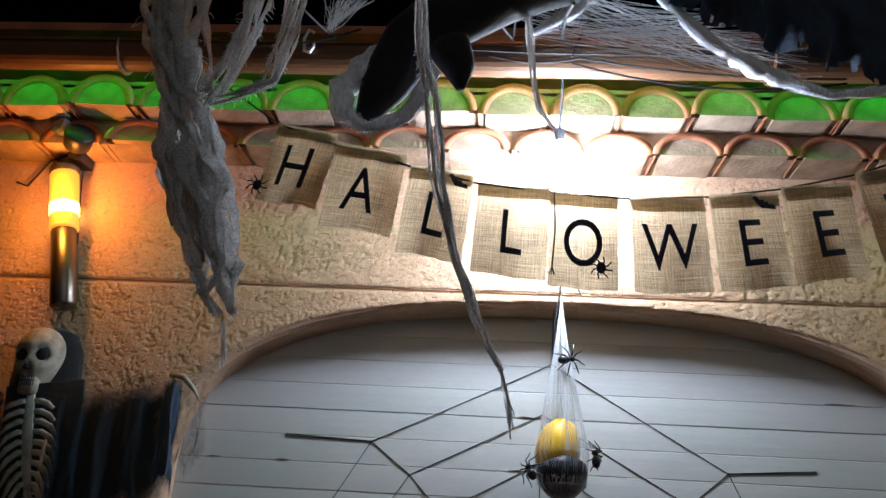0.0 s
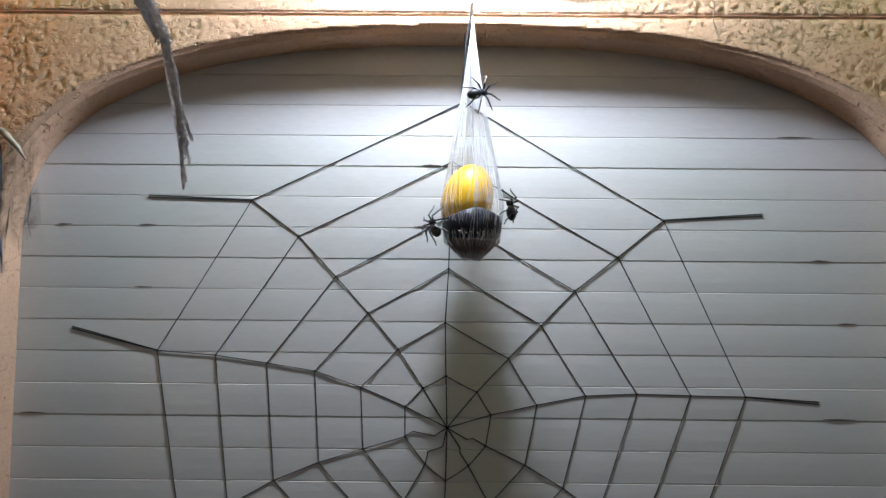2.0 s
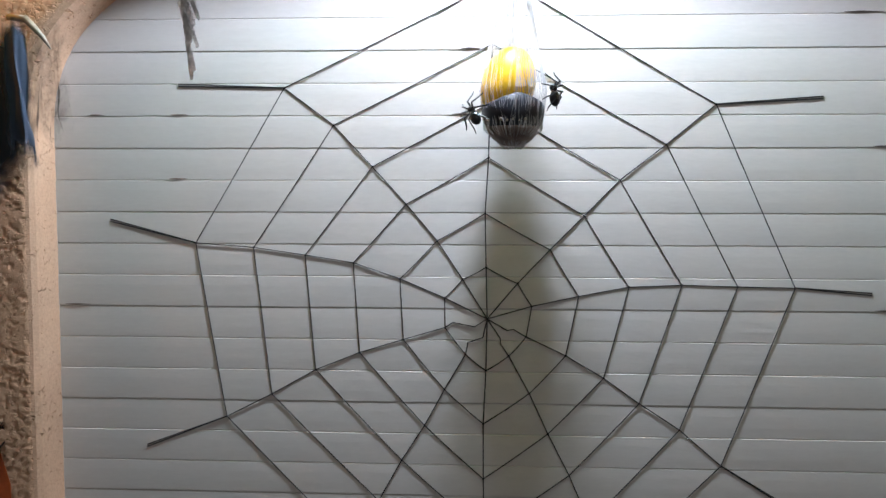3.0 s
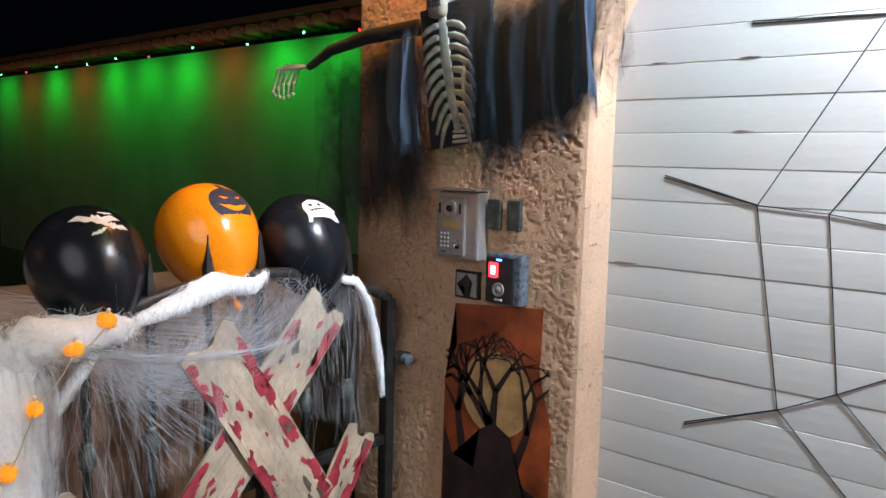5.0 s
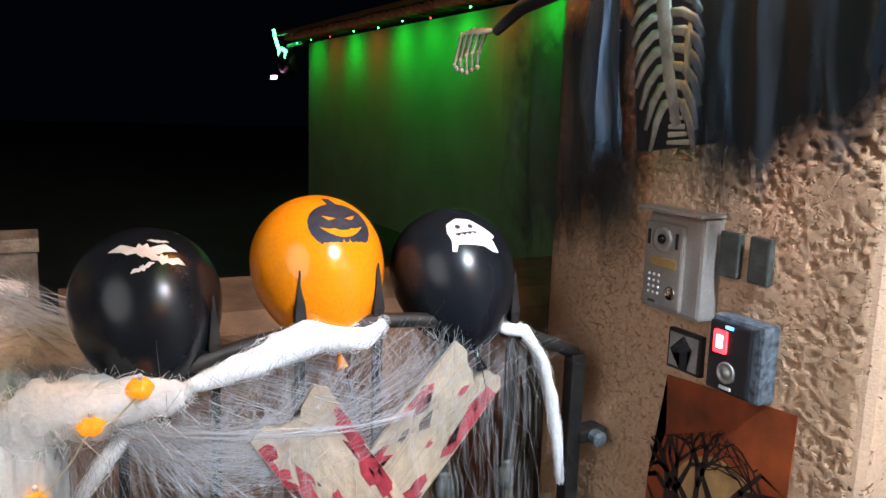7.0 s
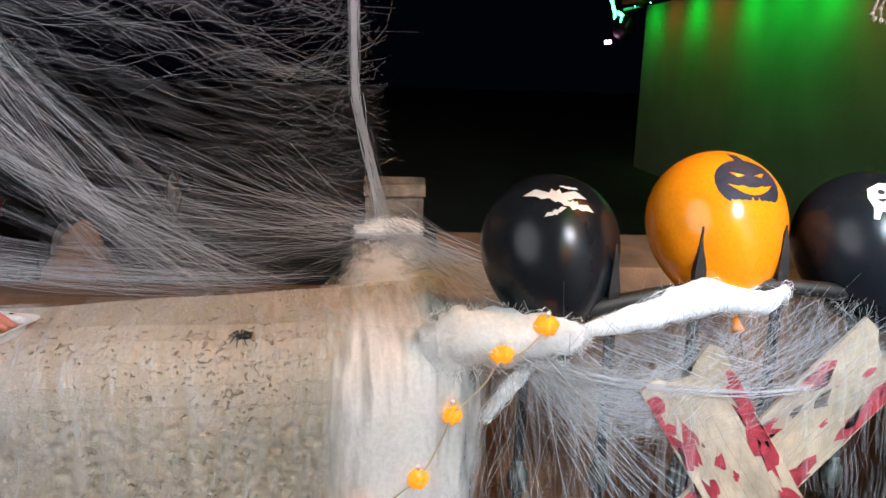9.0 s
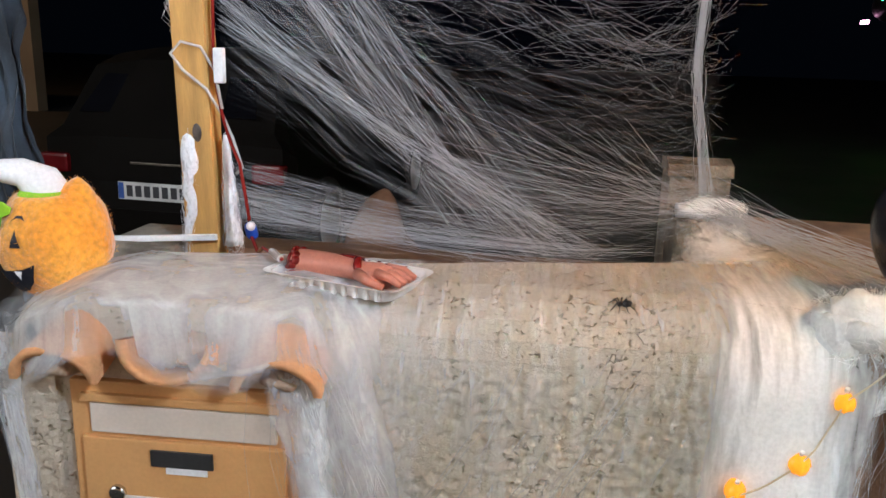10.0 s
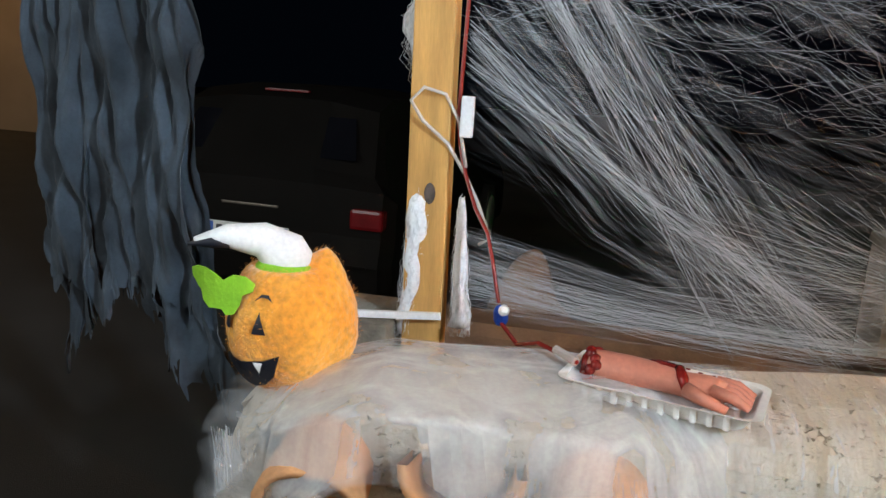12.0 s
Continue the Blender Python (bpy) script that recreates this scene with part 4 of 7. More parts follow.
# hanging reaper: one plain mesh
def cloth_fall(bm, top, fall, out, seed, ragged=0.05, nu=16, nv=12, mi=0, amp=0.018, torn=True):
    """A hanging piece of cloth from a polyline of top points; falls by fall, folds by amp."""
    top = [Vector(p) for p in top]
    n = len(top) - 1
    lay_uv = bm.loops.layers.uv.get("UVMap") or bm.loops.layers.uv.new("UVMap")
    grid = []
    q = 3
    nu, nv = nu * q, int(nv * 1.6)
    for j in range(nv + 1):
        row = []
        for i_ in range(nu + 1):
            i = i_ / q
            s = i_ / nu * n
            k = min(int(s), n - 1)
            p = top[k].lerp(top[k + 1], s - k)
            v = j / nv
            f = fall if not hasattr(fall, "__len__") else fall[0] + (fall[1] - fall[0]) * i_ / nu
            drop = f * (1 + ragged * (1.5 * noise.noise(Vector((i * 0.45, seed, 0.3))) + 0.5 * noise.noise(Vector((i * 2.9, seed, 1.3)))))
            fold = amp * (math.sin(i * 0.95 + seed + 2.2 * noise.noise(Vector((i * 0.3, v * 1.6, seed)))) + 0.5 * noise.noise(Vector((i * 1.1, v * 5, seed)))) * (0.35 + v)
            row.append(bm.verts.new(p + Vector((0.012 * noise.noise(Vector((i * 0.5, v * 3, seed + 5))) * v * 2, -out * v * (1 - v) * 2 + fold, -drop * v))))
        grid.append(row)
    rnd = random.Random(int(seed * 31))
    for j in range(nv):
        for i in range(nu):
            if torn and j > nv - 4 and noise.noise(Vector((i * 0.55, (j - nv) * 0.35, seed))) > 0.22 + 0.16 * (nv - 1 - j):
                continue
            f = bm.faces.new((grid[j][i], grid[j][i + 1], grid[j + 1][i + 1], grid[j + 1][i]))
            f.material_index = mi
            for lp, (a, b) in zip(f.loops, ((i, j), (i + 1, j), (i + 1, j + 1), (i, j + 1))):
                lp[lay_uv].uv = (a / nu, b / nv)
    return grid


def mark(bm, start, mi):
    for f in list(bm.faces)[start:]:
        f.material_index = mi


def paint(bm, mi):
    """Give every face that has no colour yet this one."""
    lay = bm.faces.layers.int.get("done") or bm.faces.layers.int.new("done")
    for f in bm.faces:
        if not f[lay]:
            f.material_index, f[lay] = mi, 1


bm = bmesh.new()
# skull
bmesh.ops.create_uvsphere(bm, u_segments=28, v_segments=20, radius=0.078, matrix=pose(0, 0, 0.045) @ Matrix.Diagonal((0.95, 1.0, 1.12, 1)))
for v in bm.verts:
    x, y, z = v.co
    if z < 0.01:
        v.co.x *= 1 + (z - 0.01) * 3.2
        v.co.z = z - (0.01 - z) * 0.75
        v.co.y *= 1.05
    for ex in (-0.032, 0.032):
        d = math.hypot(x - ex, (z - 0.032) * 1.15)
        if y < 0 and d < 0.028:
            v.co.y += 0.040 * (1 - (d / 0.028) ** 2)
    d = math.hypot(x * 1.6, z + 0.008)
    if y < 0 and d < 0.02:
        v.co.y += 0.02
box(bm, (0, -0.028, -0.066), (0.062, 0.055, 0.062), 0.018)
paint(bm, 0)
for ex in (-0.032, 0.032):
    bmesh.ops.create_uvsphere(bm, u_segments=14, v_segments=8, radius=0.021, matrix=pose(ex, -0.052, 0.032) @ Matrix.Diagonal((1, 0.35, 0.95, 1)))
prism(bm, [(-0.010, -0.018), (0.010, -0.018), (0.0, 0.008)], -0.078, -0.06)
for k in range(8):
    box(bm, (-0.024 + 0.0068 * k, -0.0575, -0.052), (0.0012, 0.003, 0.036))
box(bm, (0, -0.0575, -0.053), (0.05, 0.003, 0.0016))
paint(bm, 1)
# hood behind the skull
lathe(bm, [(0.105, -0.13), (0.118, -0.04), (0.112, 0.06), (0.085, 0.12), (0.03, 0.145)], 20, pose(0, 0.055, 0) @ Matrix.Diagonal((1, 0.45, 1, 1)))
# printed chest panel
box(bm, (0.045, -0.028, -0.255), (0.25, 0.012, 0.39), 0.004, pose(0, 0, 0, 0, -5, 0))
paint(bm, 1)
# rib cage on the panel
seen_ = set(bm.verts)
tube(bm, [(0.012, -0.036, -0.09), (0.022, -0.036, -0.2), (0.042, -0.036, -0.32), (0.066, -0.036, -0.41)], [0.014, 0.020, 0.015, 0.011], 8)
for k in range(9):
    z = -0.115 - 0.031 * k
    w = 0.074 + 0.012 * math.sin(k * 0.5) - 0.004 * max(0, k - 5)
    cx = 0.016 + 0.005 * k
    for s in (-1, 1):
        d = 0.020 + 0.007 * k
        tube(bm, [(cx, -0.036, z), (cx + s * w * 0.45, -0.036, z - 0.10 * d), (cx + s * w * 0.8, -0.036, z - 0.5 * d), (cx + s * w * 1.05, -0.036, z - 1.2 * d)], [0.008, 0.0105, 0.0100, 0.006], 6)
for k in range(4):
    box(bm, (0.066 + 0.002 * k, -0.036, -0.395 - 0.014 * k), (0.034 + 0.008 * k, 0.008, 0.009), 0.003)
for v in bm.verts:
    if v not in seen_:
        v.co.y = -0.0365 + (v.co.y + 0.036) * 0.12
        v.co += Vector((0.0025 * noise.noise(v.co * 70), 0, 0.0025 * noise.noise(v.co * 55)))
paint(bm, 2)
# robe: shoulders, sleeves and tails
cloth_fall(bm, [(0.10, -0.045, -0.07), (0.24, -0.05, -0.065), (0.38, -0.045, -0.03), (0.50, -0.03, -0.045)], (0.52, 0.40), 0.02, 1.3, 0.08, 26, 14, 4, 0.004, False)
cloth_fall(bm, [(0.13, 0.02, -0.11), (0.22, 0.02, -0.08), (0.46, 0.03, -0.05)], (0.44, 0.38), 0.01, 2.9, 0.06, 22, 12, 4, 0.003, False)
cloth_fall(bm, [(-0.06, -0.045, -0.09), (-0.12, -0.05, -0.11), (-0.19, -0.04, -0.13)], (0.40, 0.33), 0.02, 4.1, 0.06, 14, 14, 3, 0.010, False)
cloth_fall(bm, [(-0.05, 0.01, -0.10), (-0.22, 0.0, -0.10), (-0.32, -0.01, -0.13)], (0.50, 0.48), 0.01, 6.7, 0.08, 20, 12, 4, 0.004, False)
cloth_fall(bm, [(-0.07, 0.03, -0.10), (-0.30, 0.0, -0.10), (-0.56, -0.01, -0.13)], (0.58, 0.60), 0.01, 5.7, 0.10, 26, 12, 7, 0.006, False)
cloth_fall(bm, [(0.44, -0.05, -0.04), (0.48, -0.05, -0.04), (0.50, -0.04, -0.06)], 0.34, 0.02, 7.2, 0.10, 8, 12, 3, 0.006, False)
cloth_fall(bm, [(0.40, -0.02, -0.06), (0.52, -0.01, -0.05), (0.58, 0.0, -0.05)], (0.34, 0.26), 0.02, 8.3, 0.10, 18, 12, 6, 0.008, False)
cloth_fall(bm, [(0.10, -0.06, -0.08), (0.16, -0.06, -0.08), (0.22, -0.06, -0.08)], 0.36, 0.01, 9.3, 0.08, 12, 12, 8, 0.004, False)
lay = bm.faces.layers.int.get("done")
for f in bm.faces:
    f[lay] = 1
# upper sleeve towards the bone hand
tube(bm, wobble([(-0.10, 0.0, -0.10), (-0.30, -0.02, -0.10), (-0.46, -0.03, -0.12), (-0.56, -0.035, -0.17)], 0.012, 2.0, 12), [0.024, 0.022, 0.017, 0.012], 10)
paint(bm, 1)
# bone fingers and the claw of the far arm
for k in range(5):
    b = Vector((-0.60 - 0.020 * k, -0.04 - 0.006 * k, -0.155 - 0.004 * abs(k - 2)))
    pts = [Vector((-0.565, -0.035, -0.165)), b, b + Vector((-0.022, -0.01, -0.05 - 0.006 * k)), b + Vector((-0.030 + 0.004 * k, -0.008, -0.105 + 0.01 * abs(k - 2)))]
    tube(bm, pts, [0.006, 0.0065, 0.005, 0.003], 6)
    for q in pts[1:]:
        bmesh.ops.create_icosphere(bm, subdivisions=1, radius=0.0078, matrix=Matrix.Translation(q))
tube(bm, [(0.45, -0.03, -0.035), (0.50, -0.04, -0.045), (0.54, -0.045, -0.09), (0.556, -0.04, -0.12)], [0.008, 0.010, 0.006, 0.002], 7)
paint(bm, 0)
# frayed ochre ribbon
tube(bm, wobble([(0.085, -0.03, -0.20), (0.088, -0.035, -0.27), (0.084, -0.03, -0.34), (0.08, -0.03, -0.40)], 0.006, 9, 30), [0.006, 0.008, 0.005, 0.008], 6)
paint(bm, 5)
reaper = link("reaper_figure", bm, (M["bone"], M["black_cloth"], M["rib_print"], M["robe_navy"], M["robe"], M["thread"], M["robe_brown"], M["robe_thin"], M["robe_blue"]), True)
reaper.matrix_world = pose(-1.675, -0.085, 1.965, 0, -3, 0)
tagged(reaper, "hanging skeleton reaper figure in ragged black and navy robes", "figure")

# entry phone
ic = thing("entry_phone", pose(-1.645, 0, 1.295), "silver video entry phone with camera and keypad on stucco", "intercom")
bm = bmesh.new()
prism(bm, [(-0.086, -0.1), (0.080, -0.1), (0.080, 0.1), (-0.086, 0.1)], -0.012, 0.0)
box(bm, (0.005, -0.028, 0.0), (0.15, 0.045, 0.195), 0.008)
part("housing", bm, M["silver"], ic, "silver moulded housing")
bm = bmesh.new()
prism(bm, [(-0.090, 0.100), (0.083, 0.100), (0.083, 0.106), (-0.090, 0.106)], -0.068, 0.0)
part("rain_hood", bm, M["silver"], ic)
bm = bmesh.new()
box(bm, (-0.016, -0.054, -0.004), (0.104, 0.012, 0.168), 0.005)
part("front_plate", bm, M["silver"], ic, "paler front plate")
bm = bmesh.new()
lathe(bm, [(0.027, 0), (0.027, 0.004), (0.020, 0.006), (0.012, 0.003)], 24, pose(-0.018, -0.059, 0.048, 90, 0, 0))
part("camera_ring", bm, M["silver"], ic, "", True)
bm = bmesh.new()
lathe(bm, [(0.010, 0), (0.009, 0.006), (0.004, 0.008)], 16, pose(-0.018, -0.061, 0.048, 90, 0, 0))
part("lens", bm, M["glass_dark"], ic, "", True)
for s in (-1, 1):
    part("infrared_window", boxed((-0.018 + s * 0.038, -0.0605, 0.048), (0.007, 0.003, 0.03), 0.001), M["dark_plastic"], ic)
bm = bmesh.new()
box(bm, (-0.012, -0.0605, 0.002), (0.068, 0.003, 0.018), 0.001)
part("name_plate", bm, M["brass"], ic, "amber name plate")
for r in range(4):
    for c in range(3):
        bm = bmesh.new()
        lathe(bm, [(0.003, 0), (0.003, 0.002), (0.002, 0.003)], 8, pose(-0.048 + 0.013 * c, -0.0595, -0.025 - 0.012 * r, 90, 0, 0))
        part("key", bm, M["white_paint"], ic)
bm = bmesh.new()
lathe(bm, [(0.014, 0), (0.014, 0.003), (0.011, 0.004), (0.010, 0.002)], 18, pose(0.012, -0.0595, -0.055, 90, 0, 0))
part("call_button", bm, M["chrome"], ic, "", True)
bm = bmesh.new()
for k in range(3):
    box(bm, (-0.045 + 0.007 * k, -0.0605, -0.078), (0.004, 0.002, 0.005))
part("maker_mark", bm, M["bar_grey"], ic)

# house number, as bars
hn = thing("house_number", pose(-1.50, -0.015, 1.332), "two dark grey metal house number plates, drawn as bars", "house number")
for s in (-1, 1):
    bm = bmesh.new()
    box(bm, (s * 0.034, 0, 0.0), (0.046, 0.014, 0.085), 0.005)
    part("bar", bm, M["number"], hn)

# door bell with red light
db = thing("door_bell", pose(-1.485, 0, 1.155), "black video door bell glowing red in a mottled grey case", "door bell")
bm = bmesh.new()
box(bm, (0.008, -0.022, 0), (0.118, 0.044, 0.142), 0.008)
part("case", bm, M["grey_plastic"], db, "mottled grey case")
bm = bmesh.new()
box(bm, (0.0, -0.047, -0.002), (0.094, 0.012, 0.128), 0.005)
part("front", bm, M["dark_plastic"], db, "glossy black front")
bm = bmesh.new()
box(bm, (-0.018, -0.0545, 0.026), (0.030, 0.004, 0.042), 0.004)
part("red_light", bm, M["red_led"], db, "glowing red sensor light")
bm = bmesh.new()
box(bm, (-0.018, -0.0572, 0.026), (0.014, 0.002, 0.024), 0.001)
part("light_core", bm, M["white_led"], db)
bm = bmesh.new()
box(bm, (0.0, -0.0545, 0.055), (0.016, 0.003, 0.005))
part("blue_light", bm, M["blue_led"], db)
bm = bmesh.new()
lathe(bm, [(0.020, 0), (0.020, 0.003), (0.016, 0.004), (0.015, 0.001), (0.010, 0.001), (0.009, 0.004)], 24, pose(0, -0.053, -0.028, 90, 0, 0))
part("push_button", bm, M["silver"], db, "", True)
bm = bmesh.new()
for k in range(4):
    box(bm, (-0.010 + 0.007 * k, -0.0540, -0.056), (0.005, 0.002, 0.006))
part("maker_mark", bm, M["white_paint"], db)

# small arrow plaque
pl = thing("arrow_plaque", pose(-1.628, 0, 1.12), "small black-framed plaque with a dark house-shaped arrow", "plaque")
bm = bmesh.new()
box(bm, (0, -0.008, 0), (0.090, 0.016, 0.082), 0.003)
part("frame", bm, M["dark_plastic"], pl)
bm = bmesh.new()
box(bm, (0, -0.0165, 0), (0.076, 0.004, 0.068), 0.001)
part("face", bm, M["silver"], pl, "pale face")
bm = bmesh.new()
prism(bm, [(-0.034, 0.0), (0.0, 0.032), (0.024, 0.008), (0.014, 0.006), (0.014, -0.034), (-0.006, -0.034), (-0.006, -0.004), (-0.022, -0.006)], -0.0205, -0.017)
part("arrow", bm, M["dark_plastic"], pl)

# poster cut as an arch with a bare tree before a moon
po = thing("poster", pose(-1.515, -0.011, 0.70), "curved orange poster with a bare tree before a full moon", "poster")
bm = bmesh.new()
prism(bm, [(-0.155, 0.36), (0.155, 0.385), (0.15, 0.20), (0.195, 0.05), (0.19, -0.36), (-0.195, -0.36), (-0.19, 0.12), (-0.145, 0.24)], -0.0015, 0.0)
part("sheet", bm, M["poster_orange"], po, "orange printed sheet")
bm = bmesh.new()
prism(bm, [(0.005 + 0.125 * math.cos(k * math.pi / 16), 0.115 + 0.125 * math.sin(k * math.pi / 16)) for k in range(32)], -0.0028, -0.0018)
part("moon", bm, M["poster_moon"], po, "pale yellow moon")
bm = bmesh.new()
rnd = random.Random(11)


def branch(p, a, ln, w, depth):
    q = p + Vector((math.cos(a), 0, math.sin(a))) * ln
    s = Vector((-math.sin(a), 0, math.cos(a)))
    vs = [bm.verts.new(c + Vector((0, -0.0034 - 0.0001 * depth, 0))) for c in (p - s * w, p + s * w, q + s * w * 0.62, q - s * w * 0.62)]
    bm.faces.new(vs)
    if depth < 7:
        for k in range(2 if depth else 3):
            branch(q, a + rnd.uniform(-0.75, 0.75), ln * rnd.uniform(0.62, 0.85), w * 0.62, depth + 1)


branch(Vector((-0.01, 0, -0.14)), 1.55, 0.15, 0.026, 0)
branch(Vector((0.07, 0, -0.10)), 1.2, 0.13, 0.016, 1)
branch(Vector((-0.11, 0, -0.10)), 1.75, 0.14, 0.018, 0)
for v in bm.verts:
    v.co.x = max(-0.185, min(0.185, v.co.x))
    v.co.z = min(0.30 - abs(v.co.x) * 0.45, v.co.z)
part("tree_print", bm, M["poster_dark"], po, "dark bare tree")
bm = bmesh.new()
prism(bm, [(-0.19, -0.35), (0.185, -0.35), (0.18, -0.16), (0.10, -0.13), (0.06, 0.0), (0.0, 0.03), (-0.05, 0.0), (-0.07, -0.12), (-0.15, -0.10), (-0.185, -0.02)], -0.0042, -0.0030)
part("graveyard_print", bm, M["poster_dark"], po, "dark silhouettes")

# ---- gate, balloons and boards ----
GX = -1.87
gate = thing("garden_gate", pose(GX, 0, 0), "black iron picket gate with arched top wrapped in cobweb", "gate")


def gate_top(y):
    """Height of the arched top rail."""
    s = (y + 0.60) / 0.54
    return 1.175 - 0.135 * s * s


for y in (-1.135, -0.095):
    part("stile", boxed((0, y, (gate_top(y) + 0.1) / 2), (0.035, 0.035, gate_top(y) - 0.1), 0.004), M["black_metal"], gate)
bm = bmesh.new()
tube(bm, [(0, -1.135 + 1.04 * k / 16, gate_top(-1.135 + 1.04 * k / 16)) for k in range(17)], 0.015, 8)
part("top_rail", bm, M["black_metal"], gate, smooth=True)
for z in (0.16, 0.62):
    part("cross_rail", boxed((0, -0.615, z), (0.03, 1.0, 0.03), 0.004), M["black_metal"], gate)
for k in range(6):
    y = -1.029 + 0.1532 * k
    tip = (1.203, 1.249, 1.283, 1.288, 1.273, 1.252)[k]
    bm = bmesh.new()
    box(bm, (0, 0, (tip - 0.10 + 0.12) / 2), (0.016, 0.016, tip - 0.10 - 0.12))
    for z0, r0, z1, r1 in ((tip - 0.11, 0.012, tip - 0.085, 0.0145), (tip - 0.085, 0.0145, tip, 0.0015)):
        a = [bm.verts.new((r0 * math.cos(q), r0 * math.sin(q), z0)) for q in (0.785, 2.356, 3.927, 5.498)]
        b = [bm.verts.new((r1 * math.cos(q), r1 * math.sin(q), z1)) for q in (0.785, 2.356, 3.927, 5.498)]
        for i in range(4):
            bm.faces.new((a[i], a[(i + 1) % 4], b[(i + 1) % 4], b[i]))
    pk = part("picket", bm, M["black_metal"], gate)
    pk.location = (0, y, 0)
    bm = bmesh.new()
    lathe(bm, [(0.010, 0.775), (0.018, 0.782), (0.021, 0.80), (0.018, 0.818), (0.011, 0.826), (0.015, 0.832), (0.010, 0.84)], 12)
    part("collar", bm, M["number"], pk, "", True)
latch = part("latch", boxed((0.0, -0.05, 0.865), (0.05, 0.075, 0.032), 0.008), M["black_metal"], gate, "grey iron latch")
bm = bmesh.new()
lathe(bm, [(0.012, 0), (0.018, 0.01), (0.018, 0.03), (0.01, 0.036)], 12, pose(0.02, -0.05, 0.865, 0, 90, 0))
part("latch_knob", bm, M["grey_plastic"], gate)


# balloons tied to the top rail
def balloon(c, r, material, label, motif):
    th = thing("balloon", Matrix.Translation(c) @ pose(0, 0, 0, 2, -36, 0), label, "balloon", "balloons on the gate")
    bm = bmesh.new()
    prof = []
    for k in range(41):
        a = math.pi * k / 40
        z = math.cos(a)
        rr = math.sin(a)
        if z < 0:
            zz = z * 1.40
            rr = rr ** 1.30
        else:
            zz = z
        prof.append((max(0.0015, rr * r), zz * r))
    lathe(bm, prof[::-1], 64)
    part("skin", bm, material, th, "", True)
    bm = bmesh.new()
    lathe(bm, [(0.012, -0.042), (0.010, -0.036), (0.004, -0.012), (0.007, -0.004), (0.006, 0.004)], 14, pose(0, 0, -r * 1.40))
    kn = part("knot", bm, material, th, "", True)
    bm = bmesh.new()
    zb = -r * 1.40 - 0.01
    dn = th.matrix_world.to_3x3().inverted() @ Vector((0, 0, -1))
    tube(bm, wobble([Vector((0, 0, zb)) + dn * k + Vector((0, k * 0.3, 0)) for k in (0, 0.04, 0.10, 0.15)], 0.004, r * 9, 30), 0.0014, 5)
    part("tie_string", bm, M["cord"], th)
    # printed motif lying on the skin
    cl = sum(p[0] for p in motif[0][2]) / len(motif[0][2])
    for nm, mt, pts, tris in motif:
        bm = bmesh.new()
        bmv = [bm.verts.new((u, v, 0)) for u, v in pts]
        f = bm.faces.new(bmv)
        if len(pts) > 4:
            bmesh.ops.triangulate(bm, faces=[f])
        bmesh.ops.subdivide_edges(bm, edges=bm.edges, cuts=6, use_grid_fill=True)
        bmesh.ops.triangulate(bm, faces=bm.faces)
        for v in bm.verts:
            # the print sits high on the camera side
            lat, lon = v.co.y, v.co.x
            lon = cl + (lon - cl) / math.cos(min(1.2, lat))
            d = Vector((math.cos(lat) * math.cos(lon), math.cos(lat) * math.sin(lon), math.sin(lat)))
            v.co = d * (r * 1.004 + tris)
        part(nm, bm, M[mt], th)
    return th


def shifted(pts, lon, lat, k=1.0, spin=0.0):
    c, s = math.cos(radians(spin)), math.sin(radians(spin))
    return [(lon + k * (x * c - y * s), lat + k * (x * s + y * c)) for x, y in pts]


def star(n, r0, r1):
    return [((r0 if i % 2 == 0 else r1) * math.cos(math.pi * i / n), (r0 if i % 2 == 0 else r1) * math.sin(math.pi * i / n)) for i in range(2 * n)]


BAT = [(-0.42, 0.02), (-0.26, 0.13), (-0.08, 0.05), (-0.05, 0.13), (0.0, 0.08), (0.05, 0.13), (0.08, 0.05), (0.26, 0.13), (0.42, 0.02), (0.25, -0.01), (0.18, -0.06), (0.08, -0.04), (0.0, -0.11), (-0.08, -0.04), (-0.18, -0.06), (-0.25, -0.01)]
bats = [("bat_print", "white_paint", shifted(BAT, -0.09, 0.29, 1.05, -8), 0.0), ("bat_print", "white_paint", shifted(BAT, 0.14, 0.12, 0.72, -18), 0.0), ("bat_print", "white_paint", shifted(BAT, -0.12, 0.02, 0.40, 20), 0.0), ("bat_print", "white_paint", shifted(BAT, 0.12, 0.44, 0.34, -10), 0.0)]
ring = [(0.36 * math.cos(2 * math.pi * i / 22), 0.30 * math.sin(2 * math.pi * i / 22)) for i in range(22)]
FK = 1.38
face = [("lantern_print", "letter", shifted(ring, 0.13, 0.11, FK), 0.0), ("lantern_stem", "letter", shifted([(-0.05, 0.25), (0.06, 0.25), (0.02, 0.42), (-0.06, 0.44)], 0.11, 0.11, FK), 0.0)]
for ex in (-1, 1):
    face.append(("eye_print", "balloon_orange", shifted([(-0.10, 0.015 - 0.035 * ex), (0.10, 0.015 + 0.035 * ex), (0.01 * ex, -0.045)], 0.13 + 0.17 * ex, 0.22), 0.0006))
GRIN = [(-0.34 + 0.068 * k, 0.0) for k in range(11)]
grin = [(x, -0.08 * (1 - (x / 0.34) ** 2) + (0.022 if k in (3, 7) else 0.0)) for k, (x, _) in enumerate(GRIN)] + [(x, -0.19 * (1 - (x / 0.34) ** 2)) for x, _ in GRIN[-2:0:-1]]
face.append(("mouth_print", "balloon_orange", shifted(grin, 0.13, 0.08), 0.0006))
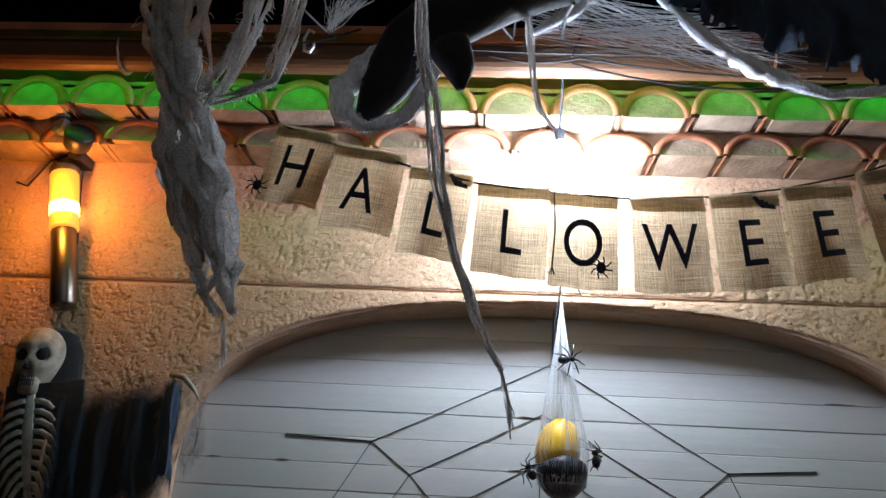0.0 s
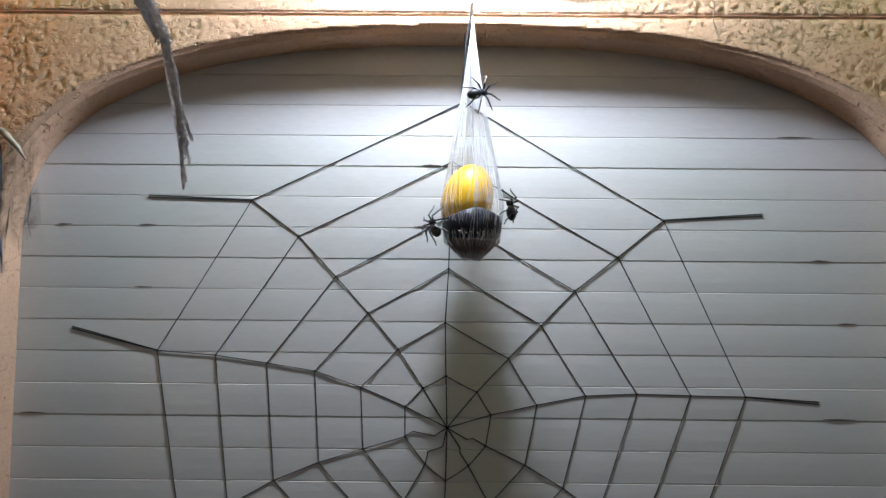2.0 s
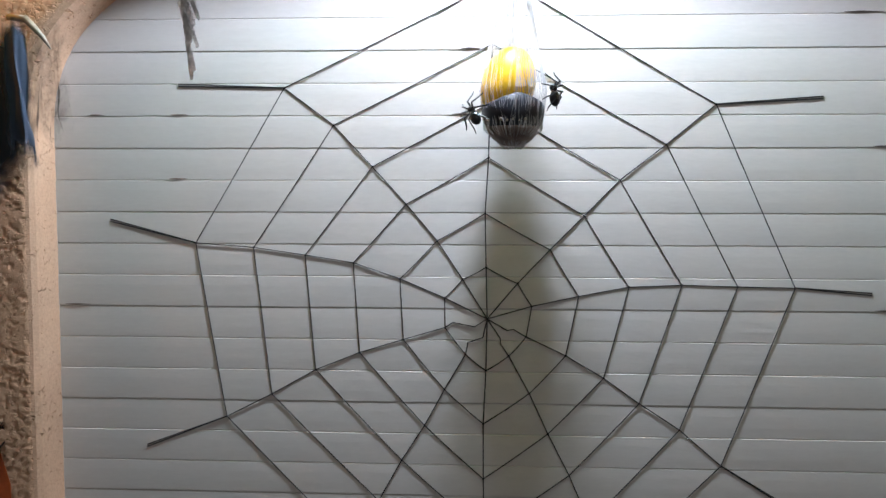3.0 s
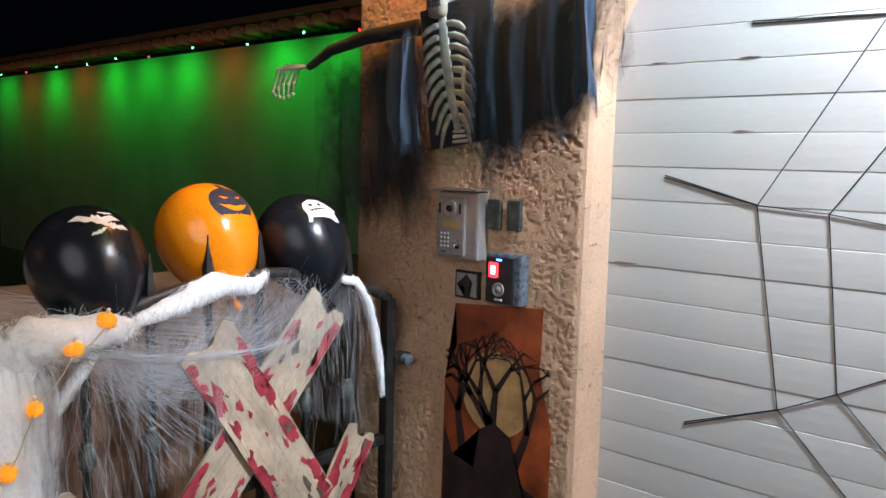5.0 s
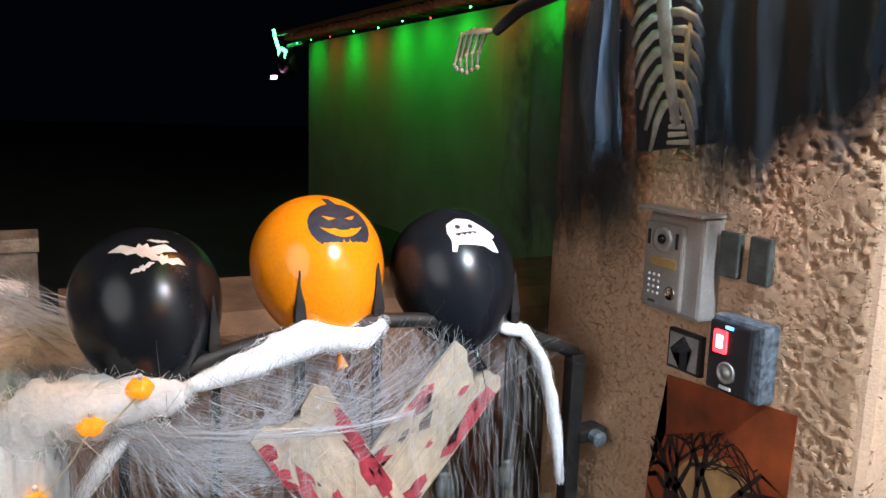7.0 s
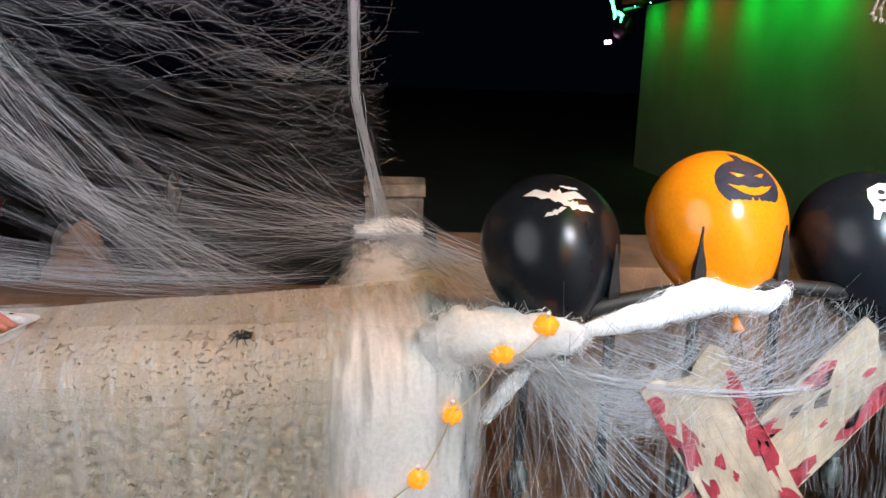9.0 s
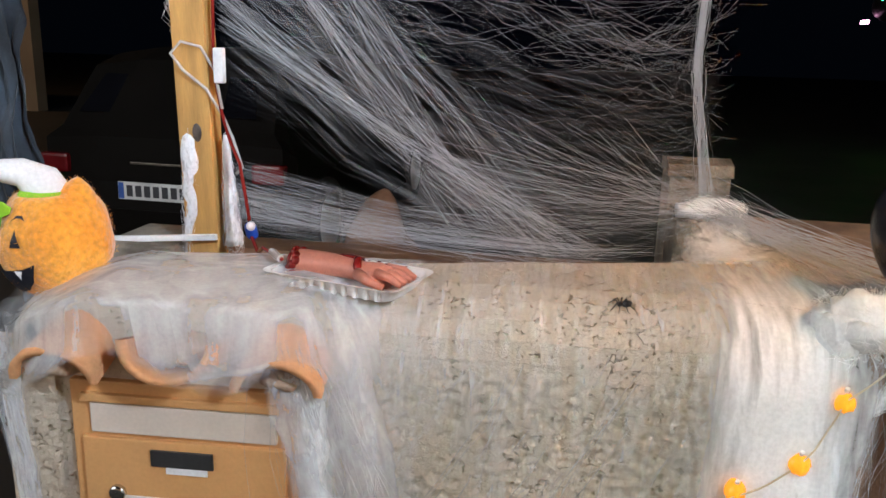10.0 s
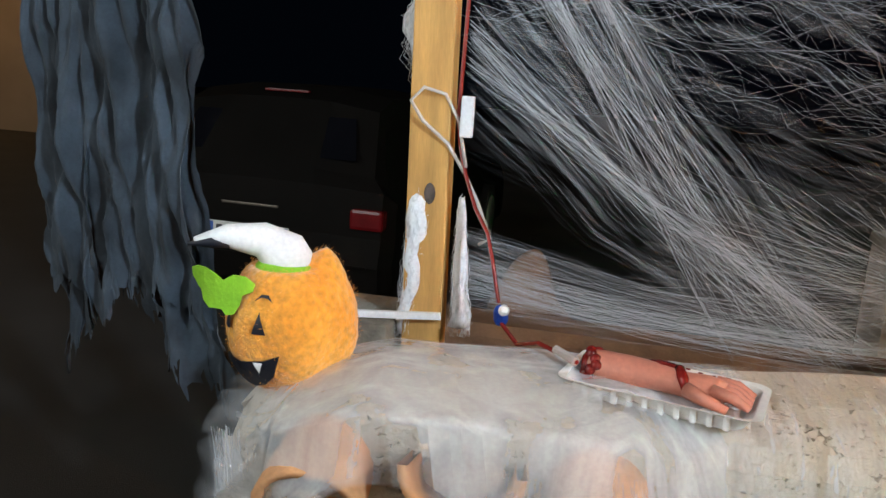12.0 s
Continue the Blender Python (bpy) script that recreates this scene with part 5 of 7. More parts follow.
ghost = [("ghost_print", "white_paint", shifted([(-0.24, 0.08), (-0.20, 0.20), (-0.06, 0.27), (0.08, 0.23), (0.19, 0.12), (0.30, 0.02), (0.34, -0.02), (0.32, -0.06), (0.28, -0.06), (0.36, -0.30), (0.14, -0.16), (-0.04, -0.12), (-0.16, -0.10), (-0.20, -0.18), (-0.25, -0.16), (-0.22, -0.04)], -0.09, 0.13, 1.35), 0.0),
         ("eye_print", "letter", shifted(star(6, 0.038, 0.034), -0.22, 0.30, 1.25), 0.0012), ("eye_print", "letter", shifted(star(6, 0.038, 0.034), -0.02, 0.28, 1.25), 0.0012),
         ("mouth_print", "letter", shifted([(-0.14, 0.0), (0.12, -0.01), (0.10, -0.045), (0.06, -0.02), (0.03, -0.05), (0.0, -0.02), (-0.03, -0.05), (-0.06, -0.02), (-0.10, -0.045)], -0.12, 0.19, 1.4), 0.0012)]
balloon((-1.975, -0.972, 1.226), 0.130, M["balloon_black"], "black balloon with white bat prints tied to the gate", bats)
balloon((-1.985, -0.652, 1.275), 0.130, M["balloon_orange"], "orange balloon with a black pumpkin face tied to the gate", face)
balloon((-1.955, -0.368, 1.246), 0.130, M["balloon_black"], "black balloon with a white ghost print tied to the gate", ghost)


# crossed boards
def board(c, ln, w, roll, label, seed, x):
    th = thing("board", pose(x, c[0], c[1], roll, 0, 0), label, "board", "crossed boards on the gate")
    rnd = random.Random(seed)
    out = []
    n = 9
    out += [(-w / 2, -ln / 2 + 0.012 * rnd.random()), (-w * 0.1, -ln / 2 + 0.02 * rnd.random()), (w / 2, -ln / 2)]
    out += [(w / 2 + 0.004 * rnd.uniform(-1, 1), -ln / 2 + ln * k / 5) for k in range(1, 5)]
    out += [(w / 2 - w * k / n, ln / 2 + 0.012 * (k % 2) * rnd.random() + 0.014 * math.sin(k)) for k in range(n + 1)]
    out += [(-w / 2 + 0.004 * rnd.uniform(-1, 1), ln / 2 - ln * k / 5) for k in range(1, 5)]
    bm = bmesh.new()
    prism(bm, out, -0.004, 0.004, plane="yz")
    part("plank", bm, M["plank"], th)
    # red splashes and dark knots, each a thin skin of paint
    for k in range(52):
        e = rnd.random() < 0.6
        y = (rnd.choice((-1, 1)) * rnd.uniform(0.34, 0.47) if e else rnd.uniform(-0.4, 0.4)) * w
        z = rnd.uniform(-0.47, 0.46) * ln
        r = rnd.uniform(0.004, 0.026) * (1.0 if e else 0.45)
        m = 12
        pts = []
        for i in range(m):
            a = 2 * math.pi * i / m
            q = r * (1 + 1.3 * noise.noise(Vector((math.cos(a) * 2.6, math.sin(a) * 2.6, k * 1.7 + seed))))
            pts.append((max(-w * 0.49, min(w * 0.49, y + q * 0.8 * math.cos(a))), max(-ln * 0.49, min(ln * 0.48, z + q * 1.9 * math.sin(a)))))
        bm = bmesh.new()
        prism(bm, pts, 0.0042, 0.0048 + 0.00002 * k, plane="yz")
        part("paint_splash", bm, M["blood"] if e or rnd.random() < 0.6 else M["stain"], th)
    for k in range(6):
        y0 = (-0.40 + 0.16 * k + 0.04 * math.sin(k * 3 + seed)) * w
        bm = bmesh.new()
        pts = [(0.0046, y0 + 0.004 * math.sin(q * 1.3 + k), -ln * 0.47 + ln * 0.93 * q / 8) for q in range(9)]
        tube(bm, pts, 0.00022, 4)
        part("grain_line", bm, M["stain"], th)
    return th


board((-0.584, 0.764), 0.62, 0.165, 32.5, "bleached wooden board with red splashes leaning across the gate", 3, -1.832)
board((-0.624, 0.763), 0.80, 0.155, -41, "bleached wooden board with red splashes crossing behind another", 5, -1.846)
board((-0.33, 0.50), 0.40, 0.12, -32, "short bleached board with red splashes low on the gate", 8, -1.846)
board((-1.00, 0.56), 0.40, 0.12, 40, "short bleached board with a torn end low on the gate", 9, -1.838)


# thick white fluff along rail and wall edge
def fluff(name, pts, radii, label, parent=None, seed=1.0, n=14, fuzz=0.35, material="web"):
    """A rope of teased white fibre with a lumpy skin and stray hairs."""
    bm = bmesh.new()
    P = []
    R = []
    pts = [Vector(p) for p in pts]
    for i in range(len(pts) - 1):
        for k in range(6):
            P.append(pts[i].lerp(pts[i + 1], k / 6))
            R.append(radii[i] + (radii[i + 1] - radii[i]) * k / 6)
    P.append(pts[-1])
    R.append(radii[-1])
    rings = tube(bm, P, R, n)
    for i, ring in enumerate(rings):
        for v in ring:
            d = (v.co - P[i])
            v.co = P[i] + d * (1 + fuzz * noise.noise(v.co * 22 + Vector((seed, 0, 0))) + 0.2 * noise.noise(v.co * 60))
    rnd = random.Random(int(seed * 77))
    for k in range(int(26 * len(P))):
        i = rnd.randrange(len(P))
        a = Vector((rnd.gauss(0, 1), rnd.gauss(0, 1), rnd.gauss(0, 1))).normalized()
        b = (a + 0.8 * Vector((rnd.gauss(0, 1), rnd.gauss(0, 1), rnd.gauss(0, 1)))).normalized()
        j = min(len(P) - 1, i + rnd.randrange(0, 5))
        tube(bm, [P[i] + a * R[i] * 0.8, (P[i] + P[j]) / 2 + (a + b) * R[i] * 0.72, P[j] + b * R[j] * rnd.uniform(0.9, 1.35)], 0.0004, 3, False)
    ob = part(name, bm, M[material], parent, "", True) if parent else link(name, bm, M[material], True)
    if not parent:
        tagged(ob, label, "cobweb", kind="stuff")
    return ob


fluff("cobweb_rope", [(GX + 0.012, -1.18, 1.07), (GX + 0.02, -1.15, 1.078), (GX + 0.02, -1.10, 1.082), (GX + 0.018, -1.00, 1.088), (GX + 0.018, -0.945, 1.088), (GX + 0.018, -0.925, 1.09)], [0.048, 0.052, 0.050, 0.042, 0.030, 0.008], "thick white cobweb fluff wound along the gate rail", seed=1.1)
fluff("cobweb_rope", [(GX + 0.015, -0.935, 1.092), (GX + 0.015, -0.82, 1.125), (GX + 0.012, -0.715, 1.160), (GX + 0.01, -0.60, 1.150), (GX + 0.01, -0.56, 1.175)], [0.010, 0.026, 0.030, 0.022, 0.010], "thick white cobweb fluff wound along the gate rail", seed=2.3)
fluff("cobweb_rope", [(GX + 0.005, -0.30, 1.135), (GX + 0.005, -0.24, 1.125), (GX + 0.008, -0.19, 1.06), (GX + 0.008, -0.15, 0.93), (GX + 0.006, -0.12, 0.76)], [0.012, 0.014, 0.013, 0.013, 0.008], "white cobweb strand hanging down beside the gate post", seed=3.7)
fluff("cobweb_rope", [(GX + 0.015, -1.18, 1.10), (GX + 0.022, -1.18, 0.95), (GX + 0.02, -1.16, 0.70), (GX + 0.02, -1.16, 0.35)], [0.040, 0.030, 0.026, 0.024], "thick white cobweb fluff along the wall's end", seed=4.9)
fluff("cobweb_rope", [(GX + 0.015, -1.00, 1.06), (GX + 0.02, -1.05, 1.0), (GX + 0.02, -1.10, 0.93)], [0.010, 0.014, 0.010], "white cobweb strand slanting across the gate corner", seed=5.3)


def membrane(name, a0, a1, b0, b1, material, label, seed, belly=0.03, nu=24, nv=18):
    """A film of fibre between two lines: from a0-a1 across to b0-b1, bellied and puckered."""
    bm = bmesh.new()
    lay = bm.loops.layers.uv.new("UVMap")
    a0, a1, b0, b1 = Vector(a0), Vector(a1), Vector(b0), Vector(b1)
    grid, at = [], {}
    for i in range(nu + 1):
        row = []
        for j in range(nv + 1):
            u, v = i / nu, j / nv
            p = a0.lerp(a1, v).lerp(b0.lerp(b1, v), u)
            k = 4 * u * (1 - u)
            p = p + k * belly * (Vector((0, 0, -1)) + noise.noise_vector(Vector((u * 3, v * 3, seed)))) + 0.006 * noise.noise_vector(p * 14)
            w = bm.verts.new(p)
            at[w] = (u, v)
            row.append(w)
        grid.append(row)
    for p, q in zip(grid, grid[1:]):
        for j in range(nv):
            f = bm.faces.new((p[j], p[j + 1], q[j + 1], q[j]))
            for lp in f.loops:
                lp[lay].uv = at[lp.vert]
    return tagged(link(name, bm, M[material], True), label, "cobweb", kind="stuff")


def strands(name, make, count, radius, label, seed, material="fibre", segs=6, curl=1.0):
    """Many loose fibres in one mesh; make(rnd) gives the two ends and the sag of each."""
    rnd = random.Random(seed)
    V, F = [], []
    for k in range(count):
        a, b, drop = make(rnd)
        pts = wobble(sag(a, b, drop, segs), (0.010 + 0.02 * rnd.random() ** 2) * curl, k * 0.37 if curl < 2 else k * 3.7, 4.5 if curl < 2 else 6.5)
        r = radius * (0.5 + rnd.random() ** 2 * 1.6)
        d = (Vector(b) - Vector(a)).normalized()
        s = d.orthogonal().normalized()
        u = d.cross(s)
        base = len(V)
        for p in pts:
            for q in range(3):
                an = 2.0944 * q
                V.append(p + (s * math.cos(an) + u * math.sin(an)) * r)
        for i in range(len(pts) - 1):
            for q in range(3):
                F.append((base + 3 * i + q, base + 3 * i + (q + 1) % 3, base + 3 * i + 3 + (q + 1) % 3, base + 3 * i + 3 + q))
    me = bpy.data.meshes.new(name)
    me.from_pydata([tuple(v) for v in V], [], F)
    me.materials.append(M[material])
    ob = new(name, me)
    return tagged(ob, label, "cobweb", kind="stuff")


def gate_fibre(r):
    y = -1.12 + 0.85 * r.random() ** 1.3
    a = (GX + 0.03 + r.uniform(-0.01, 0.02), y, gate_top(y) - 0.01)
    b = (GX + 0.03 + r.uniform(-0.01, 0.03), y + r.gauss(0, 0.10), gate_top(y) - 0.06 - r.random() ** 2 * 0.55)
    return a, b, 0.0


strands("cobweb_veil", gate_fibre, 380, 0.00020, "thin white cobweb fibres hanging over the gate", 21, segs=8, curl=1.8)


def gate_swag(r):
    a = (GX + 0.03, -1.0 + r.gauss(0, 0.05), 1.06 + r.gauss(0, 0.015))
    b = (GX + 0.03 + r.uniform(0, 0.02), -0.62 + r.gauss(0, 0.16), 1.10 + r.gauss(0, 0.04))
    return a, b, 0.07 + 0.10 * r.random()


strands("cobweb_swag", gate_swag, 460, 0.00022, "white cobweb fibres sagging between the gate pickets", 22, segs=8, curl=1.8)


def gate_diag(r):
    a = (GX + 0.032, -1.02 + r.gauss(0, 0.02), 1.05)
    return a, (GX + 0.035, -0.80 + r.gauss(0, 0.05), 0.78 + r.gauss(0, 0.04)), r.uniform(-0.01, 0.02)


strands("cobweb_strand", gate_diag, 60, 0.0003, "bundle of white cobweb fibres slanting across the gate", 23)
strands("cobweb_strand", lambda r: ((GX + 0.045, -1.03 + r.gauss(0, 0.01), 1.045), (GX + 0.05, -0.52 + r.gauss(0, 0.008), 1.0), 0.025), 14, 0.0006, "bundle of white cobweb fibres stretched across the boards", 24)

membrane("cobweb_film", (GX + 0.035, -1.12, 1.06), (GX + 0.035, -0.62, 1.13), (GX + 0.045, -1.02, 0.62), (GX + 0.045, -0.66, 0.80), "skein_web", "hazy cobweb film hanging over the gate pickets", 11.3, 0.01)
membrane("cobweb_film", (GX + 0.035, -0.60, 1.14), (GX + 0.035, -0.20, 1.09), (GX + 0.045, -0.50, 0.80), (GX + 0.045, -0.22, 0.66), "skein_web", "hazy cobweb film hanging over the gate pickets", 12.3, 0.01)

# string of amber pumpkin lights
ls = thing("light_string", pose(0, 0, 0), "string of small amber pumpkin lights wound round the gate end", "fairy lights")
LP = [(-1.815, -1.005, 1.118), (-1.808, -1.08, 1.07), (-1.81, -1.163, 0.961), (-1.80, -1.22, 0.845), (-1.78, -1.32, 0.79), (-1.76, -1.47, 0.74)]
bm = bmesh.new()
for a, b in zip(LP, LP[1:]):
    tube(bm, wobble(sag(Vector(a) + Vector((0.012, 0, 0)), Vector(b) + Vector((0.012, 0, 0)), 0.01, 6), 0.008, 3, 20), 0.0017, 5)
part("wire", bm, M["thread"], ls, "pale twisted wire")
for k, p in enumerate(LP[:5]):
    bm = bmesh.new()
    bmesh.ops.create_uvsphere(bm, u_segments=20, v_segments=10, radius=0.021, matrix=Matrix.Translation(p) @ pose(0, 0, 0, 20 * k, 15, 40 * k) @ Matrix.Diagonal((1, 1, 0.8, 1)))
    for v in bm.verts:
        d = v.co - Vector(p)
        v.co = Vector(p) + d * (1 + 0.09 * math.cos(8 * math.atan2(d.y, d.x)))
    l = part("pumpkin_light", bm, M["amber"], ls, "amber plastic pumpkin light", True)
    bm = bmesh.new()
    tube(bm, [Vector(p) + Vector((0.004, 0, 0.016)), Vector(p) + Vector((0.012, 0.0, 0.026))], 0.004, 6)
    part("stem", bm, M["white_paint"], l)

# ---- things on and round the low wall ----
def on_wall(x, y, z=0.0):
    """World place of a point in the low wall's own frame."""
    return LW @ Vector((x, y, z))


# letter box set in the wall
mb = thing("letter_box", LW @ pose(0, 0.365, 0.665), "orange-beige metal letter box set into the low wall", "letter box")
part("frame", boxed((-0.06, 0, 0), (0.15, 0.43, 0.47), 0.004), M["mailbox"], mb, "painted metal frame")
part("door", boxed((0.020, 0.0, -0.045), (0.012, 0.385, 0.345), 0.003), M["mailbox"], mb, "painted metal door")
part("flap", boxed((0.018, 0.0, 0.165), (0.010, 0.35, 0.058), 0.003), M["flap_paint"], mb, "pale cream letter flap")
part("flap_rim", boxed((0.019, 0.0, 0.205), (0.014, 0.385, 0.016), 0.003), M["mailbox"], mb)
part("name_holder", boxed((0.028, -0.002, 0.095), (0.006, 0.118, 0.032), 0.001), M["label_grey"], mb, "dark name card holder")
part("paper_strip", boxed((0.028, 0.006, 0.072), (0.003, 0.078, 0.014)), M["white_paint"], mb, "blank white paper strip")
part("sticker", boxed((0.0275, 0.02, 0.005), (0.002, 0.29, 0.016)), M["white_paint"], mb, "white sticker with grey printing")
for k in range(13):
    part("printing_bar", boxed((0.0288, -0.095 + 0.0185 * k, 0.005), (0.0012, 0.013, 0.006)), M["bar_grey"], mb)
bm = bmesh.new()
lathe(bm, [(0.016, 0), (0.016, 0.008), (0.012, 0.012), (0.003, 0.010)], 18, pose(0.025, -0.13, 0.018, 0, 90, 0))
part("lock", bm, M["chrome"], mb, "chrome lock", True)

# tile coping over the letter box
tc = thing("tile_coping", LW @ pose(0, 0, 0), "terracotta canal tiles bedded over the letter box", "roof tiles")


def cop_tile(y, z, flip):
    bm = canal(0.24, 0.086 if flip else 0.080, 0.014)
    m = pose(0.095 if flip else 0.085, y, z, 0, 0, 0) @ Matrix.Rotation(radians(90), 4, "Z") @ pose(0, 0, 0, 16 if not flip else 14, 180 if flip else 0, 0)
    bmesh.ops.transform(bm, matrix=m, verts=bm.verts)
    part("tile", bm, M["tile_new"], tc, smooth=True)


M["tile_new"] = mat("orange_terracotta", (0.66, 0.33, 0.15), 0.85, 0, 0.15, 12, 0.002, 100)
cop_tile(0.165, 0.925, False)
cop_tile(0.375, 1.015, True)
cop_tile(0.560, 0.930, False)
for y, z, k in ((0.165, 0.94, 0.7), (0.375, 0.985, 0.9), (0.56, 0.94, 0.7)):
    bm = bmesh.new()
    bmesh.ops.create_icosphere(bm, subdivisions=3, radius=0.07, matrix=pose(0.03, y, z) @ Matrix.Diagonal((0.9 * k, 0.9 * k, 0.35 * k, 1)))
    for v in bm.verts:
        v.co += 0.012 * noise.noise_vector(v.co * 30)
    part("mortar", bm, M["mortar"], tc, "rough grey mortar", True)

# plush pumpkin basket
pk = thing("plush_pumpkin", pose(-1.846, -2.597, 1.026, 0, 0, -22), "orange plush pumpkin with felt face, white stem and green leaf", "pumpkin")
bm = bmesh.new()
bmesh.ops.create_uvsphere(bm, u_segments=72, v_segments=44, radius=1.0)


def pumpkin(d):
    a = math.atan2(d.y, d.x)
    lobes = 1 + 0.030 * math.cos(6 * a + 0.7) * (1 - d.z * d.z)
    z = d.z
    r = 0.103 * lobes * (1 - 0.10 * max(0, -z) ** 2) * (1 + 0.05 * noise.noise(d * 2.3))
    top = 0.0 if z < 0.75 else -0.02 * (z - 0.75) / 0.25
    fuzz = 1 + 0.012 * noise.noise(d * 14) + 0.008 * noise.noise(d * 34)
    top += 0.030 * max(0.0, 1 - (d - Vector((-0.25, 0.42, 0.87))).length / 0.42)
    return Vector((d.x * r * fuzz, d.y * r * fuzz, 0.096 + 0.118 * (z if z > -0.78 else -0.78 - (z + 0.78) * 0.2) * (1.05 if z > 0 else 1.0) + top))


for v in bm.verts:
    v.co = pumpkin(v.co.normalized())
rnd = random.Random(8)
src = [v.co.copy() for v in bm.verts]
for k in range(5200):
    c = rnd.choice(src)
    n = (c - Vector((0, 0, 0.1))).normalized()
    t = (n + 0.9 * Vector((rnd.gauss(0, 1), rnd.gauss(0, 1), rnd.gauss(0, 1) - 0.5))).normalized()
    p = c + Vector((rnd.uniform(-0.005, 0.005), rnd.uniform(-0.005, 0.005), rnd.uniform(-0.004, 0.004)))
    s = n.cross(t).normalized() * 0.0005
    q = p + t * rnd.uniform(0.004, 0.007)
    bm.faces.new([bm.verts.new(p - s), bm.verts.new(p + s), bm.verts.new(q)])
part("body", bm, M["plush"], pk, "fuzzy orange plush body", True)


def patch(outline, lon, lat, name, material, lift=0.005):
    bm = bmesh.new()
    f = bm.faces.new([bm.verts.new((u, v, 0)) for u, v in outline])
    bmesh.ops.triangulate(bm, faces=[f])
    bmesh.ops.subdivide_edges(bm, edges=bm.edges, cuts=2)
    bmesh.ops.triangulate(bm, faces=bm.faces)
    for v in bm.verts:
        a, b = lon + v.co.x, lat + v.co.y
        d = Vector((math.cos(b) * math.cos(a), math.cos(b) * math.sin(a), math.sin(b)))
        q = pumpkin(d)
        v.co = q + (q - Vector((0, 0, 0.08))).normalized() * lift
    part(name, bm, M[material], pk)


F0 = radians(0)
for s in (-1, 1):
    patch([(-0.10, -0.12), (0.10, -0.12), (-0.02 * s, 0.14)], F0 + s * 0.30, 0.20, "felt_eye", "mask_black")
    patch([(-0.16, 0.0), (-0.06, 0.10), (0.06, 0.10), (0.15, 0.02), (0.05, 0.06), (-0.06, 0.06)], F0 + s * 0.30, 0.44, "felt_brow", "mask_black")
patch([(-0.60, 0.18), (-0.34, 0.08), (0.0, 0.04), (0.34, 0.08), (0.60, 0.18), (0.50, -0.14), (0.28, -0.33), (0.0, -0.40), (-0.28, -0.33), (-0.50, -0.14)], F0, -0.34, "felt_mouth", "mask_black")
patch([(-0.07, 0.08), (0.07, 0.08), (0.0, -0.08)], F0 + 0.27, -0.36, "felt_tooth", "felt_white", 0.0075)
# stem: a drooping white cone with a black underside tip
bm = bmesh.new()
tube(bm, [(0.012, 0.0, 0.185), (0.018, -0.006, 0.212), (0.044, -0.028, 0.232), (0.086, -0.056, 0.238), (0.126, -0.082, 0.232)], [0.046, 0.038, 0.027, 0.018, 0.005], 18)
part("stem", bm, M["felt_white"], pk, "curled white felt stem", True)
bm = bmesh.new()
tube(bm, [(0.086, -0.050, 0.230), (0.108, -0.066, 0.231), (0.134, -0.086, 0.227)], [0.010, 0.010, 0.002], 12)
part("stem_tip", bm, M["mask_black"], pk, "black tip", True)
bm = bmesh.new()
lathe(bm, [(0.050, 0.180), (0.053, 0.188), (0.046, 0.198), (0.036, 0.200)], 24, pose(0.012, 0, 0))
part("collar", bm, M["felt_green"], pk, "green felt collar", True)
bm = bmesh.new()
leaf = [(0.0, 0.010), (0.016, 0.020), (0.034, 0.019), (0.047, 0.008), (0.044, -0.004), (0.030, -0.010), (0.024, -0.012), (0.026, -0.026), (0.018, -0.040), (0.006, -0.042), (-0.001, -0.034), (-0.004, -0.022), (-0.012, -0.034), (-0.026, -0.036), (-0.038, -0.026), (-0.034, -0.014), (-0.050, -0.008), (-0.068, 0.004), (-0.072, 0.016), (-0.056, 0.022), (-0.036, 0.024), (-0.014, 0.018)]
prism(bm, leaf, -0.0015, 0.0015)
for v in bm.verts:
    v.co.y += 5.0 * v.co.x * v.co.x
bmesh.ops.transform(bm, matrix=pose(0.112, -0.034, 0.168, 0, 0, 105), verts=bm.verts)
part("leaf", bm, M["felt_green"], pk, "lime green felt leaf")

# foam tray with a rubber forearm
TZ = LTOP - 0.008
tray = thing("foam_tray", pose(-1.862, -2.022, TZ, 0, 0, -15), "white foam meat tray with ribbed sides on the wall", "tray")
bm = bmesh.new()


def rrect(a, b, r, n=6):
    out = []
    for cx, cy, s in ((a - r, b - r, 0), (-a + r, b - r, 1), (-a + r, -b + r, 2), (a - r, -b + r, 3)):
        for k in range(n + 1):
            q = math.pi / 2 * (s + k / n)
            out.append((cx + r * math.cos(q), cy + r * math.sin(q)))
    return out


levels = [(0.0, 0.058, 0.115, 0.02), (0.004, 0.062, 0.120, 0.02), (0.026, 0.072, 0.132, 0.022), (0.028, 0.083, 0.143, 0.026), (0.024, 0.084, 0.144, 0.026), (0.022, 0.075, 0.135, 0.024), (0.005, 0.060, 0.118, 0.02)]
loops = []
for z, a, b, r in levels:
    base = rrect(a, b, r, 8)
    lp = []
    for i, (x, y) in enumerate(base):
        lp.append(bm.verts.new((x, y, z)))
    loops.append(lp)
loops = loops[:4] + [[bm.verts.new((x, y, 0.0245)) for x, y in rrect(0.070, 0.130, 0.02, 8)], [bm.verts.new((x, y, 0.006)) for x, y in rrect(0.058, 0.116, 0.018, 8)]]
for a, b in zip(loops, loops[1:]):
    for i in range(len(a)):
        bm.faces.new((a[i], a[(i + 1) % len(a)], b[(i + 1) % len(a)], b[i]))
bm.faces.new(loops[0][::-1])
bm.faces.new(loops[-1])
bmesh.ops.delete(bm, geom=[v for v in bm.verts if not v.link_faces], context="VERTS")
